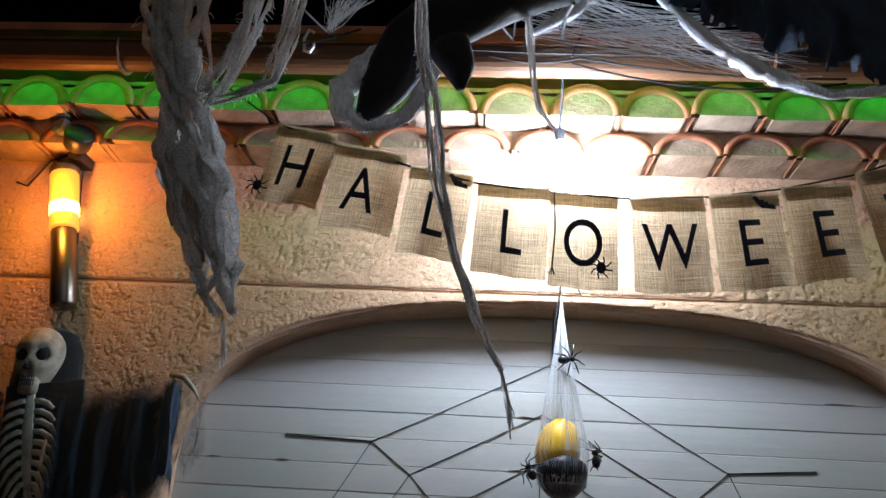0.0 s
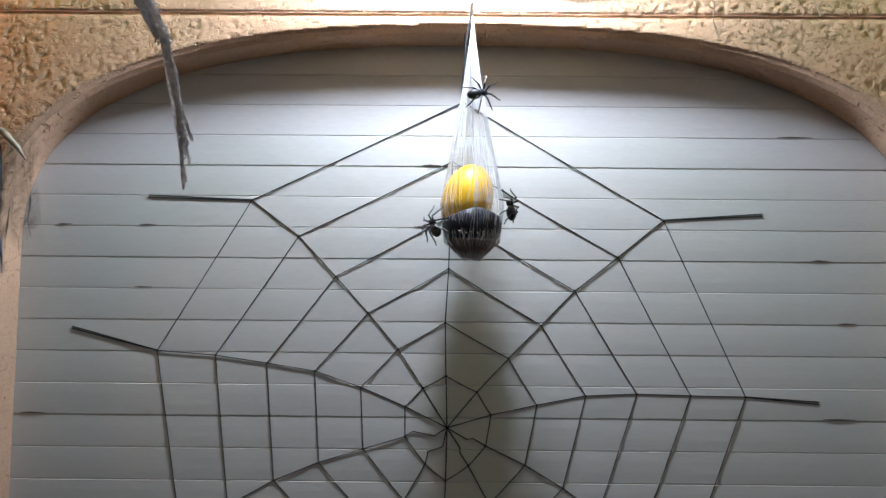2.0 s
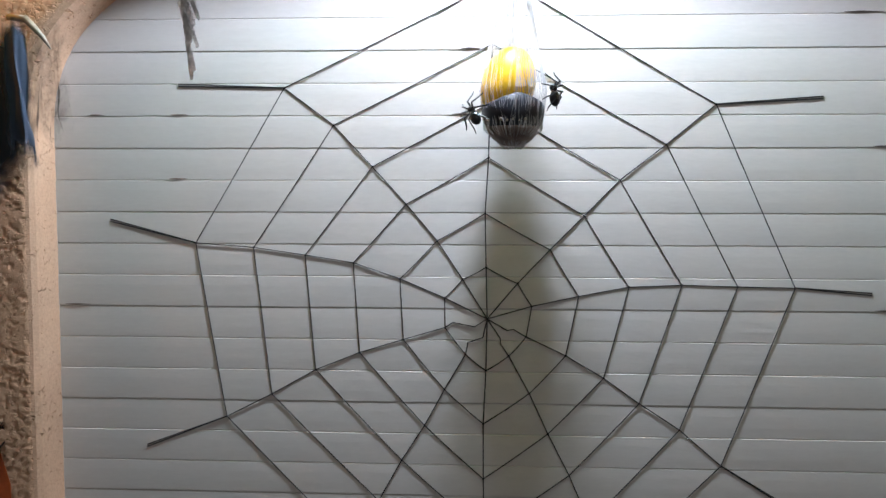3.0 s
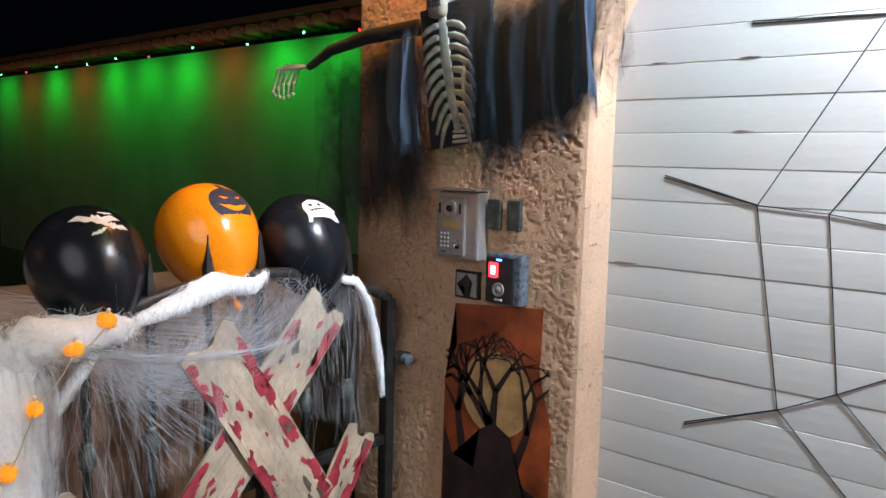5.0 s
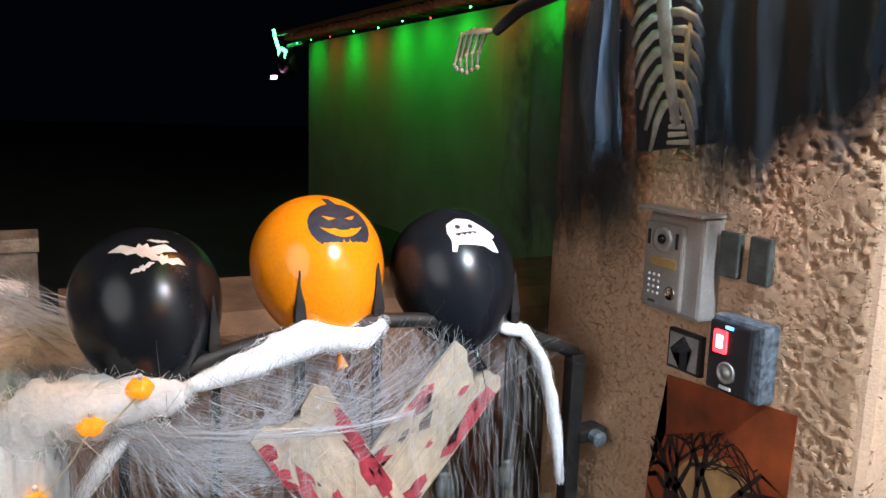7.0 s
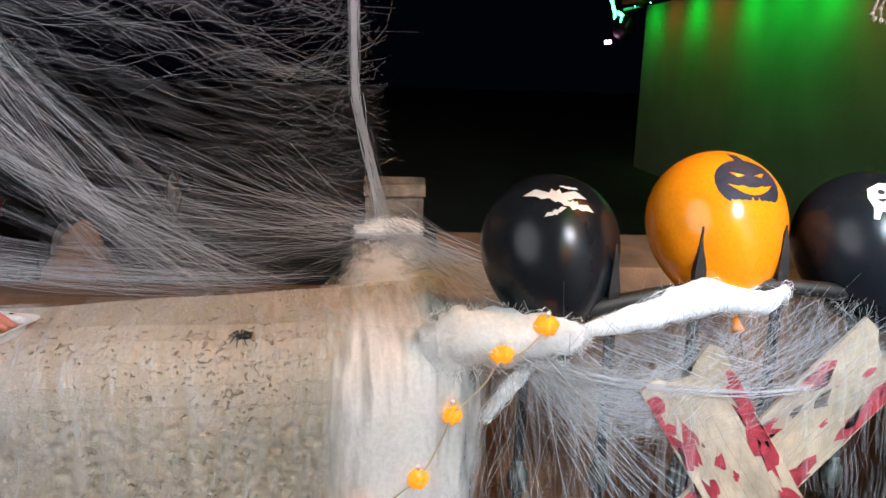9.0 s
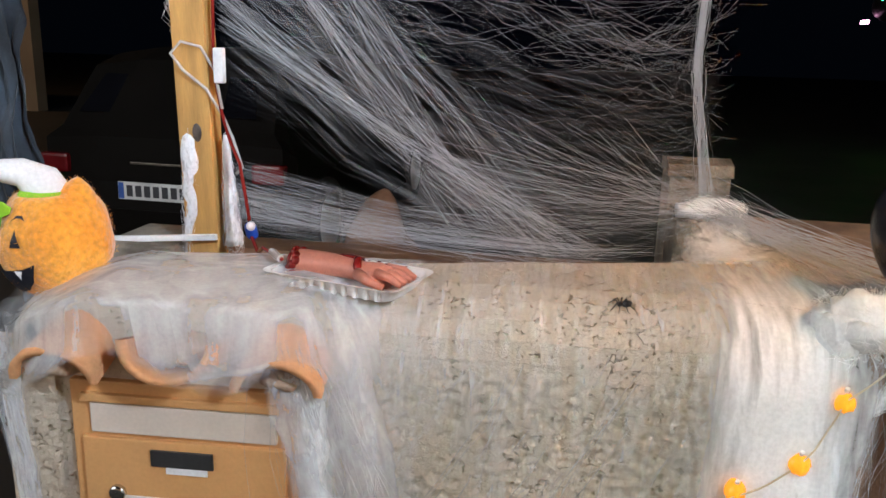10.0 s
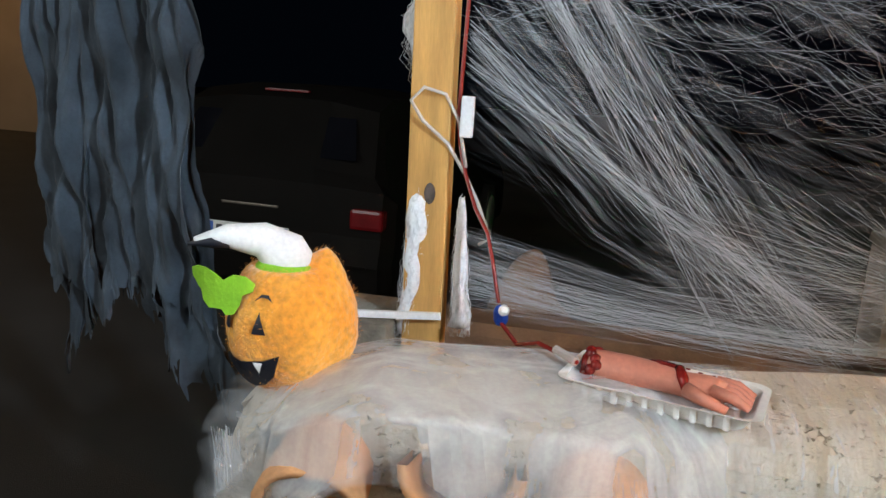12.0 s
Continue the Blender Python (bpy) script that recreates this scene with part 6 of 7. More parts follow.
bmesh.ops.recalc_face_normals(bm, faces=bm.faces)
part("dish", bm, M["foam"], tray, "", False)
for k in range(10):
    for s in (-1, 1):
        part("rib", boxed((s * 0.068, -0.099 + 0.022 * k, 0.013), (0.010, 0.009, 0.020), 0.003, None), M["foam"], tray)
bm = bmesh.new()
for k in range(11):
    a, b = rnd.uniform(-1, 1), rnd.uniform(-1, 1)
    bmesh.ops.create_icosphere(bm, subdivisions=1, radius=rnd.uniform(0.0015, 0.004), matrix=pose(-0.076 + 0.004 * a, -0.12 + 0.02 * k, 0.0285) @ Matrix.Diagonal((1, 1.4, 0.3, 1)))
tagged(part("red_spatter", bm, M["gore"], tray), kind="stuff")

bm = bmesh.new()
# forearm, wrist and curled fingers as one plain rubber shape
rings = tube(bm, [(0.006, -0.118, 0.038), (0.004, -0.105, 0.040), (0.002, -0.05, 0.041), (0.0, 0.0, 0.040), (0.0, 0.03, 0.036), (0.0, 0.06, 0.033), (0.002, 0.085, 0.030)], [0.020, 0.027, 0.028, 0.025, 0.023, 0.029, 0.026], 20)
for v in bm.verts:
    v.co.z = 0.030 + (v.co.z - 0.038) * 0.80
    v.co += 0.0015 * noise.noise_vector(v.co * 60)
for k in range(4):
    x = -0.021 + 0.014 * k
    tube(bm, [(x, 0.07, 0.036), (x * 1.25, 0.10, 0.033), (x * 1.3, 0.123, 0.022)], [0.0095, 0.0085, 0.0055], 10)
tube(bm, [(0.028, 0.035, 0.032), (0.042, 0.065, 0.026), (0.042, 0.095, 0.018)], [0.011, 0.0095, 0.006], 10)
n0 = len(bm.faces)
bmesh.ops.create_icosphere(bm, subdivisions=3, radius=0.029, matrix=pose(0.006, -0.114, 0.030) @ Matrix.Diagonal((0.85, 0.35, 0.75, 1)))
for ang in range(0, 360, 24):
    a = radians(ang)
    bmesh.ops.create_icosphere(bm, subdivisions=2, radius=0.009, matrix=pose(0.006 + 0.023 * math.cos(a), -0.104 + 0.008 * math.sin(3 * a), 0.030 + 0.020 * math.sin(a)))
tube(bm, [(-0.026, 0.008, 0.022), (-0.019, 0.014, 0.042), (0.0, 0.020, 0.049), (0.016, 0.028, 0.043), (0.026, 0.036, 0.026)], [0.005, 0.009, 0.008, 0.008, 0.005], 10)
bmesh.ops.create_icosphere(bm, subdivisions=2, radius=0.016, matrix=pose(-0.010, -0.006, 0.0475) @ Matrix.Diagonal((1, 1.7, 0.35, 1)))
mark(bm, n0, 1)
for v in bm.verts:
    v.co += 0.001 * noise.noise_vector(v.co * 90)
arm = link("rubber_arm", bm, (M["rubber"], M["gore"]), True)
arm.matrix_world = pose(-1.862, -2.022, TZ + 0.002, 0, 0, -15)
tagged(arm, "rubber prop forearm smeared with red, lying in a foam tray", "prop arm")

# pine post with infusion tube
post = thing("wooden_post", pose(-2.215, -2.445, 0.0, 0.9, 1.0, 0), "rough pine post beside the low wall, dressed with cobweb", "post")
bm = bmesh.new()
box(bm, (0, 0, 1.2), (0.055, 0.078, 2.4), 0.004)
part("timber", bm, M["pine"], post)
bm = bmesh.new()
bmesh.ops.create_icosphere(bm, subdivisions=2, radius=0.014, matrix=pose(0.028, 0.006, 1.305) @ Matrix.Diagonal((0.2, 0.8, 1.5, 1)))
part("knot", bm, M["stain"], post, "dark torn knot")
part("crossbar", boxed((0, -0.62, 0), (0.05, 1.5, 0.06), 0.004, pose(0, 0, 2.30, 0, 0, -22)), M["pine"], post)
fluff("cobweb_rope", [(-2.205, -2.492, 1.75), (-2.20, -2.500, 1.60), (-2.195, -2.492, 1.50)], [0.02, 0.034, 0.012], "teased white cobweb stuck to the post", seed=6.1, fuzz=0.6, material="veil_thick")
fluff("cobweb_rope", [(-2.185, -2.485, 1.36), (-2.183, -2.480, 1.25), (-2.183, -2.488, 1.12), (-2.185, -2.500, 1.02)], [0.012, 0.022, 0.02, 0.016], "teased white cobweb stuck to the post", seed=7.1, fuzz=0.6, material="veil_thick")
fluff("cobweb_rope", [(-2.18, -2.400, 1.30), (-2.178, -2.395, 1.18), (-2.175, -2.385, 1.05)], [0.006, 0.014, 0.02], "teased white cobweb stuck to the post", seed=8.1, fuzz=0.6, material="veil_thick")
drip = thing("infusion_tube", pose(0, 0, 0), "infusion tube filled red, clipped to the post above the tray", "tube")
bm = bmesh.new()
tube(bm, [(-2.172, -2.408, 2.2), (-2.172, -2.410, 1.8), (-2.171, -2.414, 1.55), (-2.170, -2.416, 1.46), (-2.166, -2.408, 1.40), (-2.150, -2.392, 1.35)], 0.0038, 8)
tube(bm, [(-2.150, -2.392, 1.35), (-2.130, -2.365, 1.29), (-2.105, -2.335, 1.25), (-2.085, -2.318, 1.20), (-2.066, -2.300, 1.135)], 0.0038, 8)
tube(bm, [(-2.060, -2.295, 1.105), (-2.00, -2.255, 1.085), (-1.93, -2.215, 1.115), (-1.86, -2.150, 1.115)], 0.0038, 8)
part("red_line", bm, M["blood_tube"], drip, "dark red tube")
bm = bmesh.new()
tube(bm, [(-2.152, -2.394, 1.35), (-2.160, -2.43, 1.40), (-2.150, -2.478, 1.44), (-2.140, -2.500, 1.475), (-2.145, -2.478, 1.50), (-2.160, -2.44, 1.49), (-2.165, -2.412, 1.44), (-2.152, -2.392, 1.36)], 0.0036, 8)
tube(bm, [(-2.150, -2.390, 1.345), (-2.135, -2.362, 1.30), (-2.108, -2.330, 1.24), (-2.125, -2.352, 1.225)], 0.0034, 8)
part("clear_loop", bm, M["tubing"], drip, "clear plastic tube loop", True)
part("roller_clamp", boxed((-2.158, -2.397, 1.452), (0.016, 0.024, 0.075), 0.004), M["white_paint"], drip, "white roller clamp")
bm = bmesh.new()
lathe(bm, [(0.011, -0.016), (0.013, -0.01), (0.013, 0.01), (0.011, 0.016)], 14, pose(-2.058, -2.293, 1.115, 0, 30, 0))
part("valve", bm, M["blue_plastic"], drip, "blue valve")
bm = bmesh.new()
lathe(bm, [(0.009, 0), (0.010, 0.006), (0.006, 0.012)], 14, pose(-2.045, -2.288, 1.127, 0, 60, 20))
part("valve_knob", bm, M["white_paint"], drip)
bm = bmesh.new()
tube(bm, [(-1.90, -2.185, 1.118), (-1.86, -2.152, 1.116)], 0.007, 10)
part("needle_hub", bm, M["tubing"], drip, "clear needle hub")

# pale stone block and slat behind the wall
bm = bmesh.new()
box(bm, (-2.22, -2.60, 0.525), (0.22, 0.17, 1.05), 0.01)
tagged(link("stone_block", bm, M["stone"]), "pale rough stone block behind the low wall", "stone")
bm = bmesh.new()
box(bm, (0, 0, 0), (0.012, 0.26, 0.014), 0.002)
sl = link("white_batten", bm, M["white_paint"])
sl.matrix_world = pose(-2.15, -2.55, 1.060, 4, 0, 4)
tagged(sl, "thin white batten lying between block and post", "batten")

# spiders on the wall
spider(LW @ onto((0.006, 0.085, 0.985), (1, 0, 0.35), spin=30), 0.055, "black plastic spider on the cobweb of the low wall")
spider(LW @ onto((0.006, 0.70, 0.715), (1, 0, 0), spin=60), 0.050, "black plastic spider on the face of the low wall")
spider(LW @ onto((-0.075, 1.14, 1.072), (0.3, 0, 1), spin=100), 0.042, "dark plastic spider half buried on the wall top")


# draped fibre over the wall
def wall_skin(s, y):
    """Outline of the low wall from its back edge over the top and down its face; s in metres."""
    w = thick(y)
    pts = [(-w, 1.06), (-w + 0.05, LTOP + 0.008), (-0.12, LTOP + 0.004), (-0.07, LTOP - 0.007), (-0.03, LTOP - 0.028), (-0.004, LTOP - 0.060), (0.008, LTOP - 0.10), (0.010, 0.0)]
    for (x0, z0), (x1, z1) in zip(pts, pts[1:]):
        d = math.hypot(x1 - x0, z1 - z0)
        if s <= d:
            return x0 + (x1 - x0) * s / d, z0 + (z1 - z0) * s / d
        s -= d
    return pts[-1]


def dip(y, z):
    """The wall top sinks towards its free end."""
    return 0.066 * max(0.0, 1 - y / 0.24) ** 1.3 * max(0.0, min(1.0, (z - 0.8) / 0.15))


def drape(name, y0, y1, reach, out, material, label, seed):
    bm = bmesh.new()
    lay = bm.loops.layers.uv.new("UVMap")
    nu, nv = 60, 34
    grid, at = [], {}
    for i in range(nu + 1):
        y = y0 + (y1 - y0) * i / nu
        row = []
        L_ = reach(y) + thick(y) - THK
        for j in range(nv + 1):
            x, z = wall_skin(L_ * j / nv, y)
            o = 0.005 + out(y, z) + 0.006 * (noise.noise(Vector((y * 12, z * 12, seed))) + 0.4)
            row.append(bm.verts.new((x + (o if z < LTOP - 0.02 else 0.3 * o), y, z + (o * 0.6 if z > LTOP - 0.08 else 0) - dip(y, z))))
            at[row[-1]] = ((y - y0) / (y1 - y0), j / nv)
        grid.append(row)
    for a, b in zip(grid, grid[1:]):
        for j in range(nv):
            f = bm.faces.new((a[j], a[j + 1], b[j + 1], b[j]))
            for lp in f.loops:
                lp[lay].uv = at[lp.vert]
    ob = link(name, bm, M[material], True)
    ob.matrix_world = LW
    return tagged(ob, label, "cobweb", kind="stuff")


def over_tiles(y, z):
    return 0.112 * math.exp(-((y - 0.36) / 0.29) ** 4) * max(0.0, min(1.0, (1.10 - z) / 0.08))


drape("cobweb_drape", -0.03, 0.80, lambda y: 0.315 + 0.03 * math.sin(y * 17) + (0.06 if y < 0.1 else 0.0) + max(0, y - 0.60) * 2.4, over_tiles, "skein_drape", "thin white cobweb draped over wall top and tiles", 1.0)
drape("cobweb_drape", 0.52, 1.5, lambda y: 0.82 + 0.1 * math.sin(y * 9), lambda y, z: 0.002, "skein_face", "faint white cobweb fibres over the low wall", 2.0)
drape("cobweb_drape", 1.25, 1.56, lambda y: 1.15, lambda y, z: 0.008, "skein_thick", "thick white cobweb wrapped round the wall's end", 3.0)


def drop_fibre(r):
    y = 0.60 + r.gauss(0, 0.035)
    a = on_wall(0.07 + r.uniform(-0.02, 0.02), y, 1.0 + r.uniform(-0.02, 0.03))
    b = on_wall(0.03, y + 0.08 + r.gauss(0, 0.05), 0.45 + r.random() * 0.3)
    return a, b, 0.0


strands("cobweb_strand", drop_fibre, 90, 0.0003, "white cobweb fibres hanging down beside the letter box", 31)
membrane("cobweb_film", on_wall(0.075, 0.52, 1.0), on_wall(0.06, 0.72, 1.03), on_wall(0.030, 0.64, 0.42), on_wall(0.016, 0.76, 0.40), "skein_drape", "white cobweb film hanging down beside the letter box", 7.1, 0.01)
membrane("cobweb_film", on_wall(0.07, 0.56, 1.0), on_wall(0.06, 0.64, 1.0), on_wall(0.035, 0.62, 0.55), on_wall(0.03, 0.68, 0.50), "skein_thick", "white cobweb film hanging down beside the letter box", 8.1, 0.01)
strands("cobweb_strand", lambda r: (on_wall(0.012, 0.02 + r.gauss(0, 0.012), 0.99), on_wall(0.014, 0.075 + r.gauss(0, 0.012), 0.45), -0.01), 45, 0.0003, "white cobweb strand down the wall's corner", 33)
membrane("cobweb_film", on_wall(0.014, -0.01, 0.99), on_wall(0.016, 0.045, 0.99), on_wall(0.016, 0.05, 0.45), on_wall(0.016, 0.10, 0.45), "skein_drape", "narrow band of white cobweb down the wall's corner", 9.1, 0.006)


def face_fibre(r):
    y = r.uniform(0.62, 1.35)
    z = r.uniform(0.55, 1.06)
    a = on_wall(0.010, y, min(z, 1.0))
    b = on_wall(0.012, y - r.uniform(0.05, 0.25), max(0.3, z - r.uniform(0.15, 0.4)))
    return a, b, 0.0


strands("cobweb_fibres", face_fibre, 160, 0.0004, "fine white cobweb fibres stretched over the wall face", 34)

# big cobweb stretched from the post to the right
ANCH = Vector((-2.40, -1.66, 1.03))
RIGHT0, RIGHT1 = Vector((-2.70, -1.27, 1.10)), Vector((-2.40, -1.36, 2.15))
PLINE = lambda z: Vector((-2.185 + r0(z), -2.405, z))


def r0(z):
    return 0.008 * math.sin(z * 40)


CL = [(random.Random(k).random(), random.Random(k + 50).gauss(0, 1), random.Random(k + 90).gauss(0, 1)) for k in range(22)]


def big_a(r):
    u, p, q = CL[r.randrange(7)]
    a = PLINE(1.46 + 0.62 * u + r.gauss(0, 0.014))
    b = ANCH + Vector((0.05 * p + r.gauss(0, 0.012), 0.12 * q + r.gauss(0, 0.02), r.gauss(0, 0.015)))
    return a, b, 0.02 * abs(p) + r.uniform(0.0, 0.02)


def big_b(r):
    u, p, q = CL[10 + r.randrange(10)]
    a = PLINE(1.10 + 0.13 * u + r.gauss(0, 0.012))
    b = ANCH + Vector((0.06 * p + r.gauss(0, 0.015), 0.13 * q + r.gauss(0, 0.03), r.gauss(0, 0.012)))
    return a, b, r.uniform(0.0, 0.03)


def big_c(r):
    u, p, q = CL[r.randrange(22)]
    a = PLINE(1.50 + 0.9 * u + r.gauss(0, 0.03))
    k = min(1.0, max(0.0, 0.15 + 0.8 * r.random()))
    b = RIGHT0.lerp(RIGHT1, k) + Vector((r.gauss(0, 0.02), r.gauss(0, 0.02), 0))
    return a, b, 0.05 * abs(q) + r.uniform(0.0, 0.10)


def big_d(r):
    b = RIGHT0 + Vector((r.gauss(0, 0.03), r.gauss(0, 0.03), r.gauss(0, 0.03)))
    a = b + Vector((r.uniform(0.0, 0.35), -r.uniform(0.2, 0.75), r.uniform(-0.10, 0.25)))
    return a, b, r.uniform(0.0, 0.03)


def big_e(r):
    p = RIGHT0.lerp(RIGHT1, r.random())
    q = p + Vector((r.uniform(0.0, 0.12), -r.uniform(0.08, 0.45), -r.uniform(-0.15, 0.25)))
    return p, q, r.uniform(-0.03, 0.05)


strands("cobweb_bundle", big_a, 170, 0.00024, "bundle of white cobweb stretched from post to wall", 41, segs=12, curl=1.5)
strands("cobweb_bundle", big_b, 170, 0.00022, "bundle of white cobweb stretched low from post to wall", 42, segs=8)
strands("cobweb_sheet", big_c, 110, 0.00016, "wide sheet of fine white cobweb beside the post", 43, segs=22, curl=5.0)
strands("cobweb_fan", big_d, 220, 0.00028, "fan of white cobweb fibres from the stone stub", 44, segs=7)
strands("cobweb_sheet", big_e, 200, 0.00014, "tangled fine cobweb fibres at the sheet's edge", 45, segs=14, curl=4.5)
MID = RIGHT0.lerp(RIGHT1, 0.35) + Vector((0.03, -0.05, 0))


def rim(r):
    a = RIGHT0 + Vector((r.gauss(0, 0.012), r.gauss(0, 0.012), 0))
    return (a, MID, 0.0) if r.random() < 0.5 else (MID, RIGHT1 + Vector((r.gauss(0, 0.012), r.gauss(0, 0.012), 0)), 0.0)


strands("cobweb_edge", rim, 150, 0.0005, "twisted edge of the cobweb sheet", 46, segs=10)
strands("cobweb_fan", lambda r: (RIGHT0 + Vector((r.gauss(0, 0.03), r.gauss(0, 0.03), r.gauss(0, 0.03))), Vector((GX - 0.05 + r.gauss(0, 0.1), -1.1 + 0.5 * r.random(), 1.06 + r.gauss(0, 0.02))), r.uniform(0.0, 0.03)), 200, 0.0005, "white cobweb fibres stretched from stone stub to gate", 47, segs=6)
membrane("cobweb_film", PLINE(1.42), PLINE(2.10), ANCH + Vector((0.02, -0.20, 0)), ANCH + Vector((-0.05, 0.20, 0.02)), "skein_web", "hazy film of cobweb stretched from post to wall", 1.3)
membrane("cobweb_film", PLINE(1.08), PLINE(1.25), ANCH + Vector((0.05, -0.15, -0.01)), ANCH + Vector((-0.05, 0.30, 0.0)), "skein_web", "hazy film of cobweb stretched low to the wall", 2.3)
membrane("cobweb_film", PLINE(1.35), PLINE(2.45), RIGHT0, RIGHT1, "skein_haze", "wide hazy film of cobweb beside the post", 3.3, 0.06)
membrane("cobweb_film", ANCH + Vector((-0.10, -0.45, 0.0)), ANCH + Vector((-0.15, -0.35, 0.22)), RIGHT0 + Vector((0, 0, -0.06)), RIGHT0 + Vector((0, 0, 0.05)), "skein_web", "film of cobweb drawn low to the stone stub", 4.3)
membrane("cobweb_film", RIGHT0 + Vector((0.02, -0.08, 0)), RIGHT0 + Vector((0.02, 0.10, 0)), on_wall(-0.10, 1.22, LTOP + 0.012), on_wall(-0.04, 1.53, LTOP + 0.0), "skein_thick", "thick cobweb drawn from the stone stub over the wall's end", 5.3, 0.02)
membrane("cobweb_film", RIGHT0 + Vector((0.0, 0.0, 0)), RIGHT0 + Vector((-0.05, 0.08, -0.04)), (GX - 0.02, -1.14, 1.08), (GX - 0.02, -0.70, 1.12), "skein_drape", "film of cobweb drawn from the stone stub to the gate", 6.3, 0.03)


# stone stub that carries the web
bm = bmesh.new()
box(bm, (0, 0, 0.55), (0.15, 0.17, 1.10), 0.02)
bmesh.ops.subdivide_edges(bm, edges=bm.edges, cuts=3, use_grid_fill=True)
for v in bm.verts:
    v.co += 0.018 * noise.noise_vector(v.co * 9)
st = link("stone_stub", bm, M["stone"], True)
st.matrix_world = pose(-2.74, -1.27, 0)
tagged(st, "rough brown stone stub wrapped in white cobweb", "stone")
fluff("cobweb_rope", [RIGHT0 + Vector((0.05, -0.08, 0.0)), RIGHT0 + Vector((0.03, 0.0, 0.01)), RIGHT0 + Vector((0.0, 0.09, 0.0))], [0.02, 0.03, 0.02], "white cobweb wound over the stone stub", seed=12.1, fuzz=0.6)

# stone pier and walls behind
pier = thing("stone_pier", pose(-3.20, -1.235, 0), "pale stone pier behind the gate under cobweb", "pier")
part("shaft", boxed((0, 0, 0.565), (0.22, 0.19, 1.13), 0.012), M["stone"], pier)
bm = bmesh.new()
prism(bm, [(-0.12, 1.13), (0.12, 1.13), (0.10, 1.165), (0.02, 1.18), (-0.10, 1.165)], -0.10, 0.10)
part("cap", bm, M["stone"], pier)
bm = bmesh.new()
prism(bm, [(-2.84, 0.0), (-2.84, 0.82), (-2.87, 0.85), (-3.02, 0.85), (-3.05, 0.82), (-3.05, 0.0)], -2.9, -1.285)
tagged(link("wall_rear", bm, M["brown_stone"]), "low brown rendered wall behind the cobweb", "wall", kind="structure")
bm = bmesh.new()
prism(bm, [(-2.70, 0.0), (-2.70, 0.93), (-2.75, 0.985), (-3.15, 1.0), (-3.2, 0.95), (-3.2, 0.0)], -1.09, 2.4)
tagged(link("wall_path", bm, M["brown_stone"]), "low brown rendered wall along the path behind the gate", "wall", kind="structure")
bm = bmesh.new()
bmesh.ops.create_icosphere(bm, subdivisions=4, radius=0.14, matrix=Matrix.Diagonal((0.8, 1.2, 3.6, 1)))
for v in bm.verts:
    v.co *= 1 + 0.35 * noise.noise(v.co * 5 + Vector((3, 1, 0)))
bd = link("draped_stone", bm, M["brown_stone"], True)
bd.matrix_world = pose(-3.47, -2.36, 0.42)
tagged(bd, "lumpy brown stone standing behind the cobweb", "stone")

# tattered black drape hung from the crossbar
dr = thing("black_drape", pose(-2.65, -3.495, 2.27, 0, 0, -112), "tattered slate-black crinkled cloth hanging from the crossbar", "drape")
for k, (x0, x1, fall, sd) in enumerate(((-0.34, 0.34, (1.36, 1.42), 1.7), (0.10, 0.33, (1.40, 1.66), 3.2), (-0.35, 0.04, (1.66, 1.36), 4.4))):
    bm = bmesh.new()
    g = cloth_fall(bm, [(x0, -0.01 * k, 0), ((x0 + x1) / 2, 0.015 - 0.012 * k, -0.01), (x1, -0.01 * k, 0)], fall, 0.02, sd, 0.05, 30, 46, 0, 0.004)
    for v in bm.verts:
        w = v.co + 0.045 * noise.noise_vector(Vector((v.co.x * 5, v.co.z * 2.2, sd)))
        v.co.y += 0.060 * noise.noise(Vector((w.x * 8, w.z * 1.3, sd))) + 0.070 * abs(noise.noise(Vector((w.x * 17, w.z * 3.0, sd + 3)))) + 0.026 * noise.noise(Vector((w.x * 30, w.z * 7, sd))) + 0.006 * noise.noise(Vector((v.co.x * 70, v.co.z * 40, sd)))
        v.co.x += 0.03 * noise.noise(Vector((v.co.z * 3, sd, v.co.x * 5))) + 0.15 * v.co.z / 1.2 + 0.05
    part("cloth", bm, M["slate_cloth"], dr, "", True)
bm = bmesh.new()
for k in range(7):
    tube(bm, wobble([(-0.21, -0.03, -0.56 - 0.008 * k), (-0.21 - 0.01 * k, -0.04, -0.60), (-0.20, -0.035, -0.66 - 0.01 * k)], 0.012, k, 40), 0.0012, 4)
part("red_threads", bm, M["red_thread"], dr, "tangle of red thread")


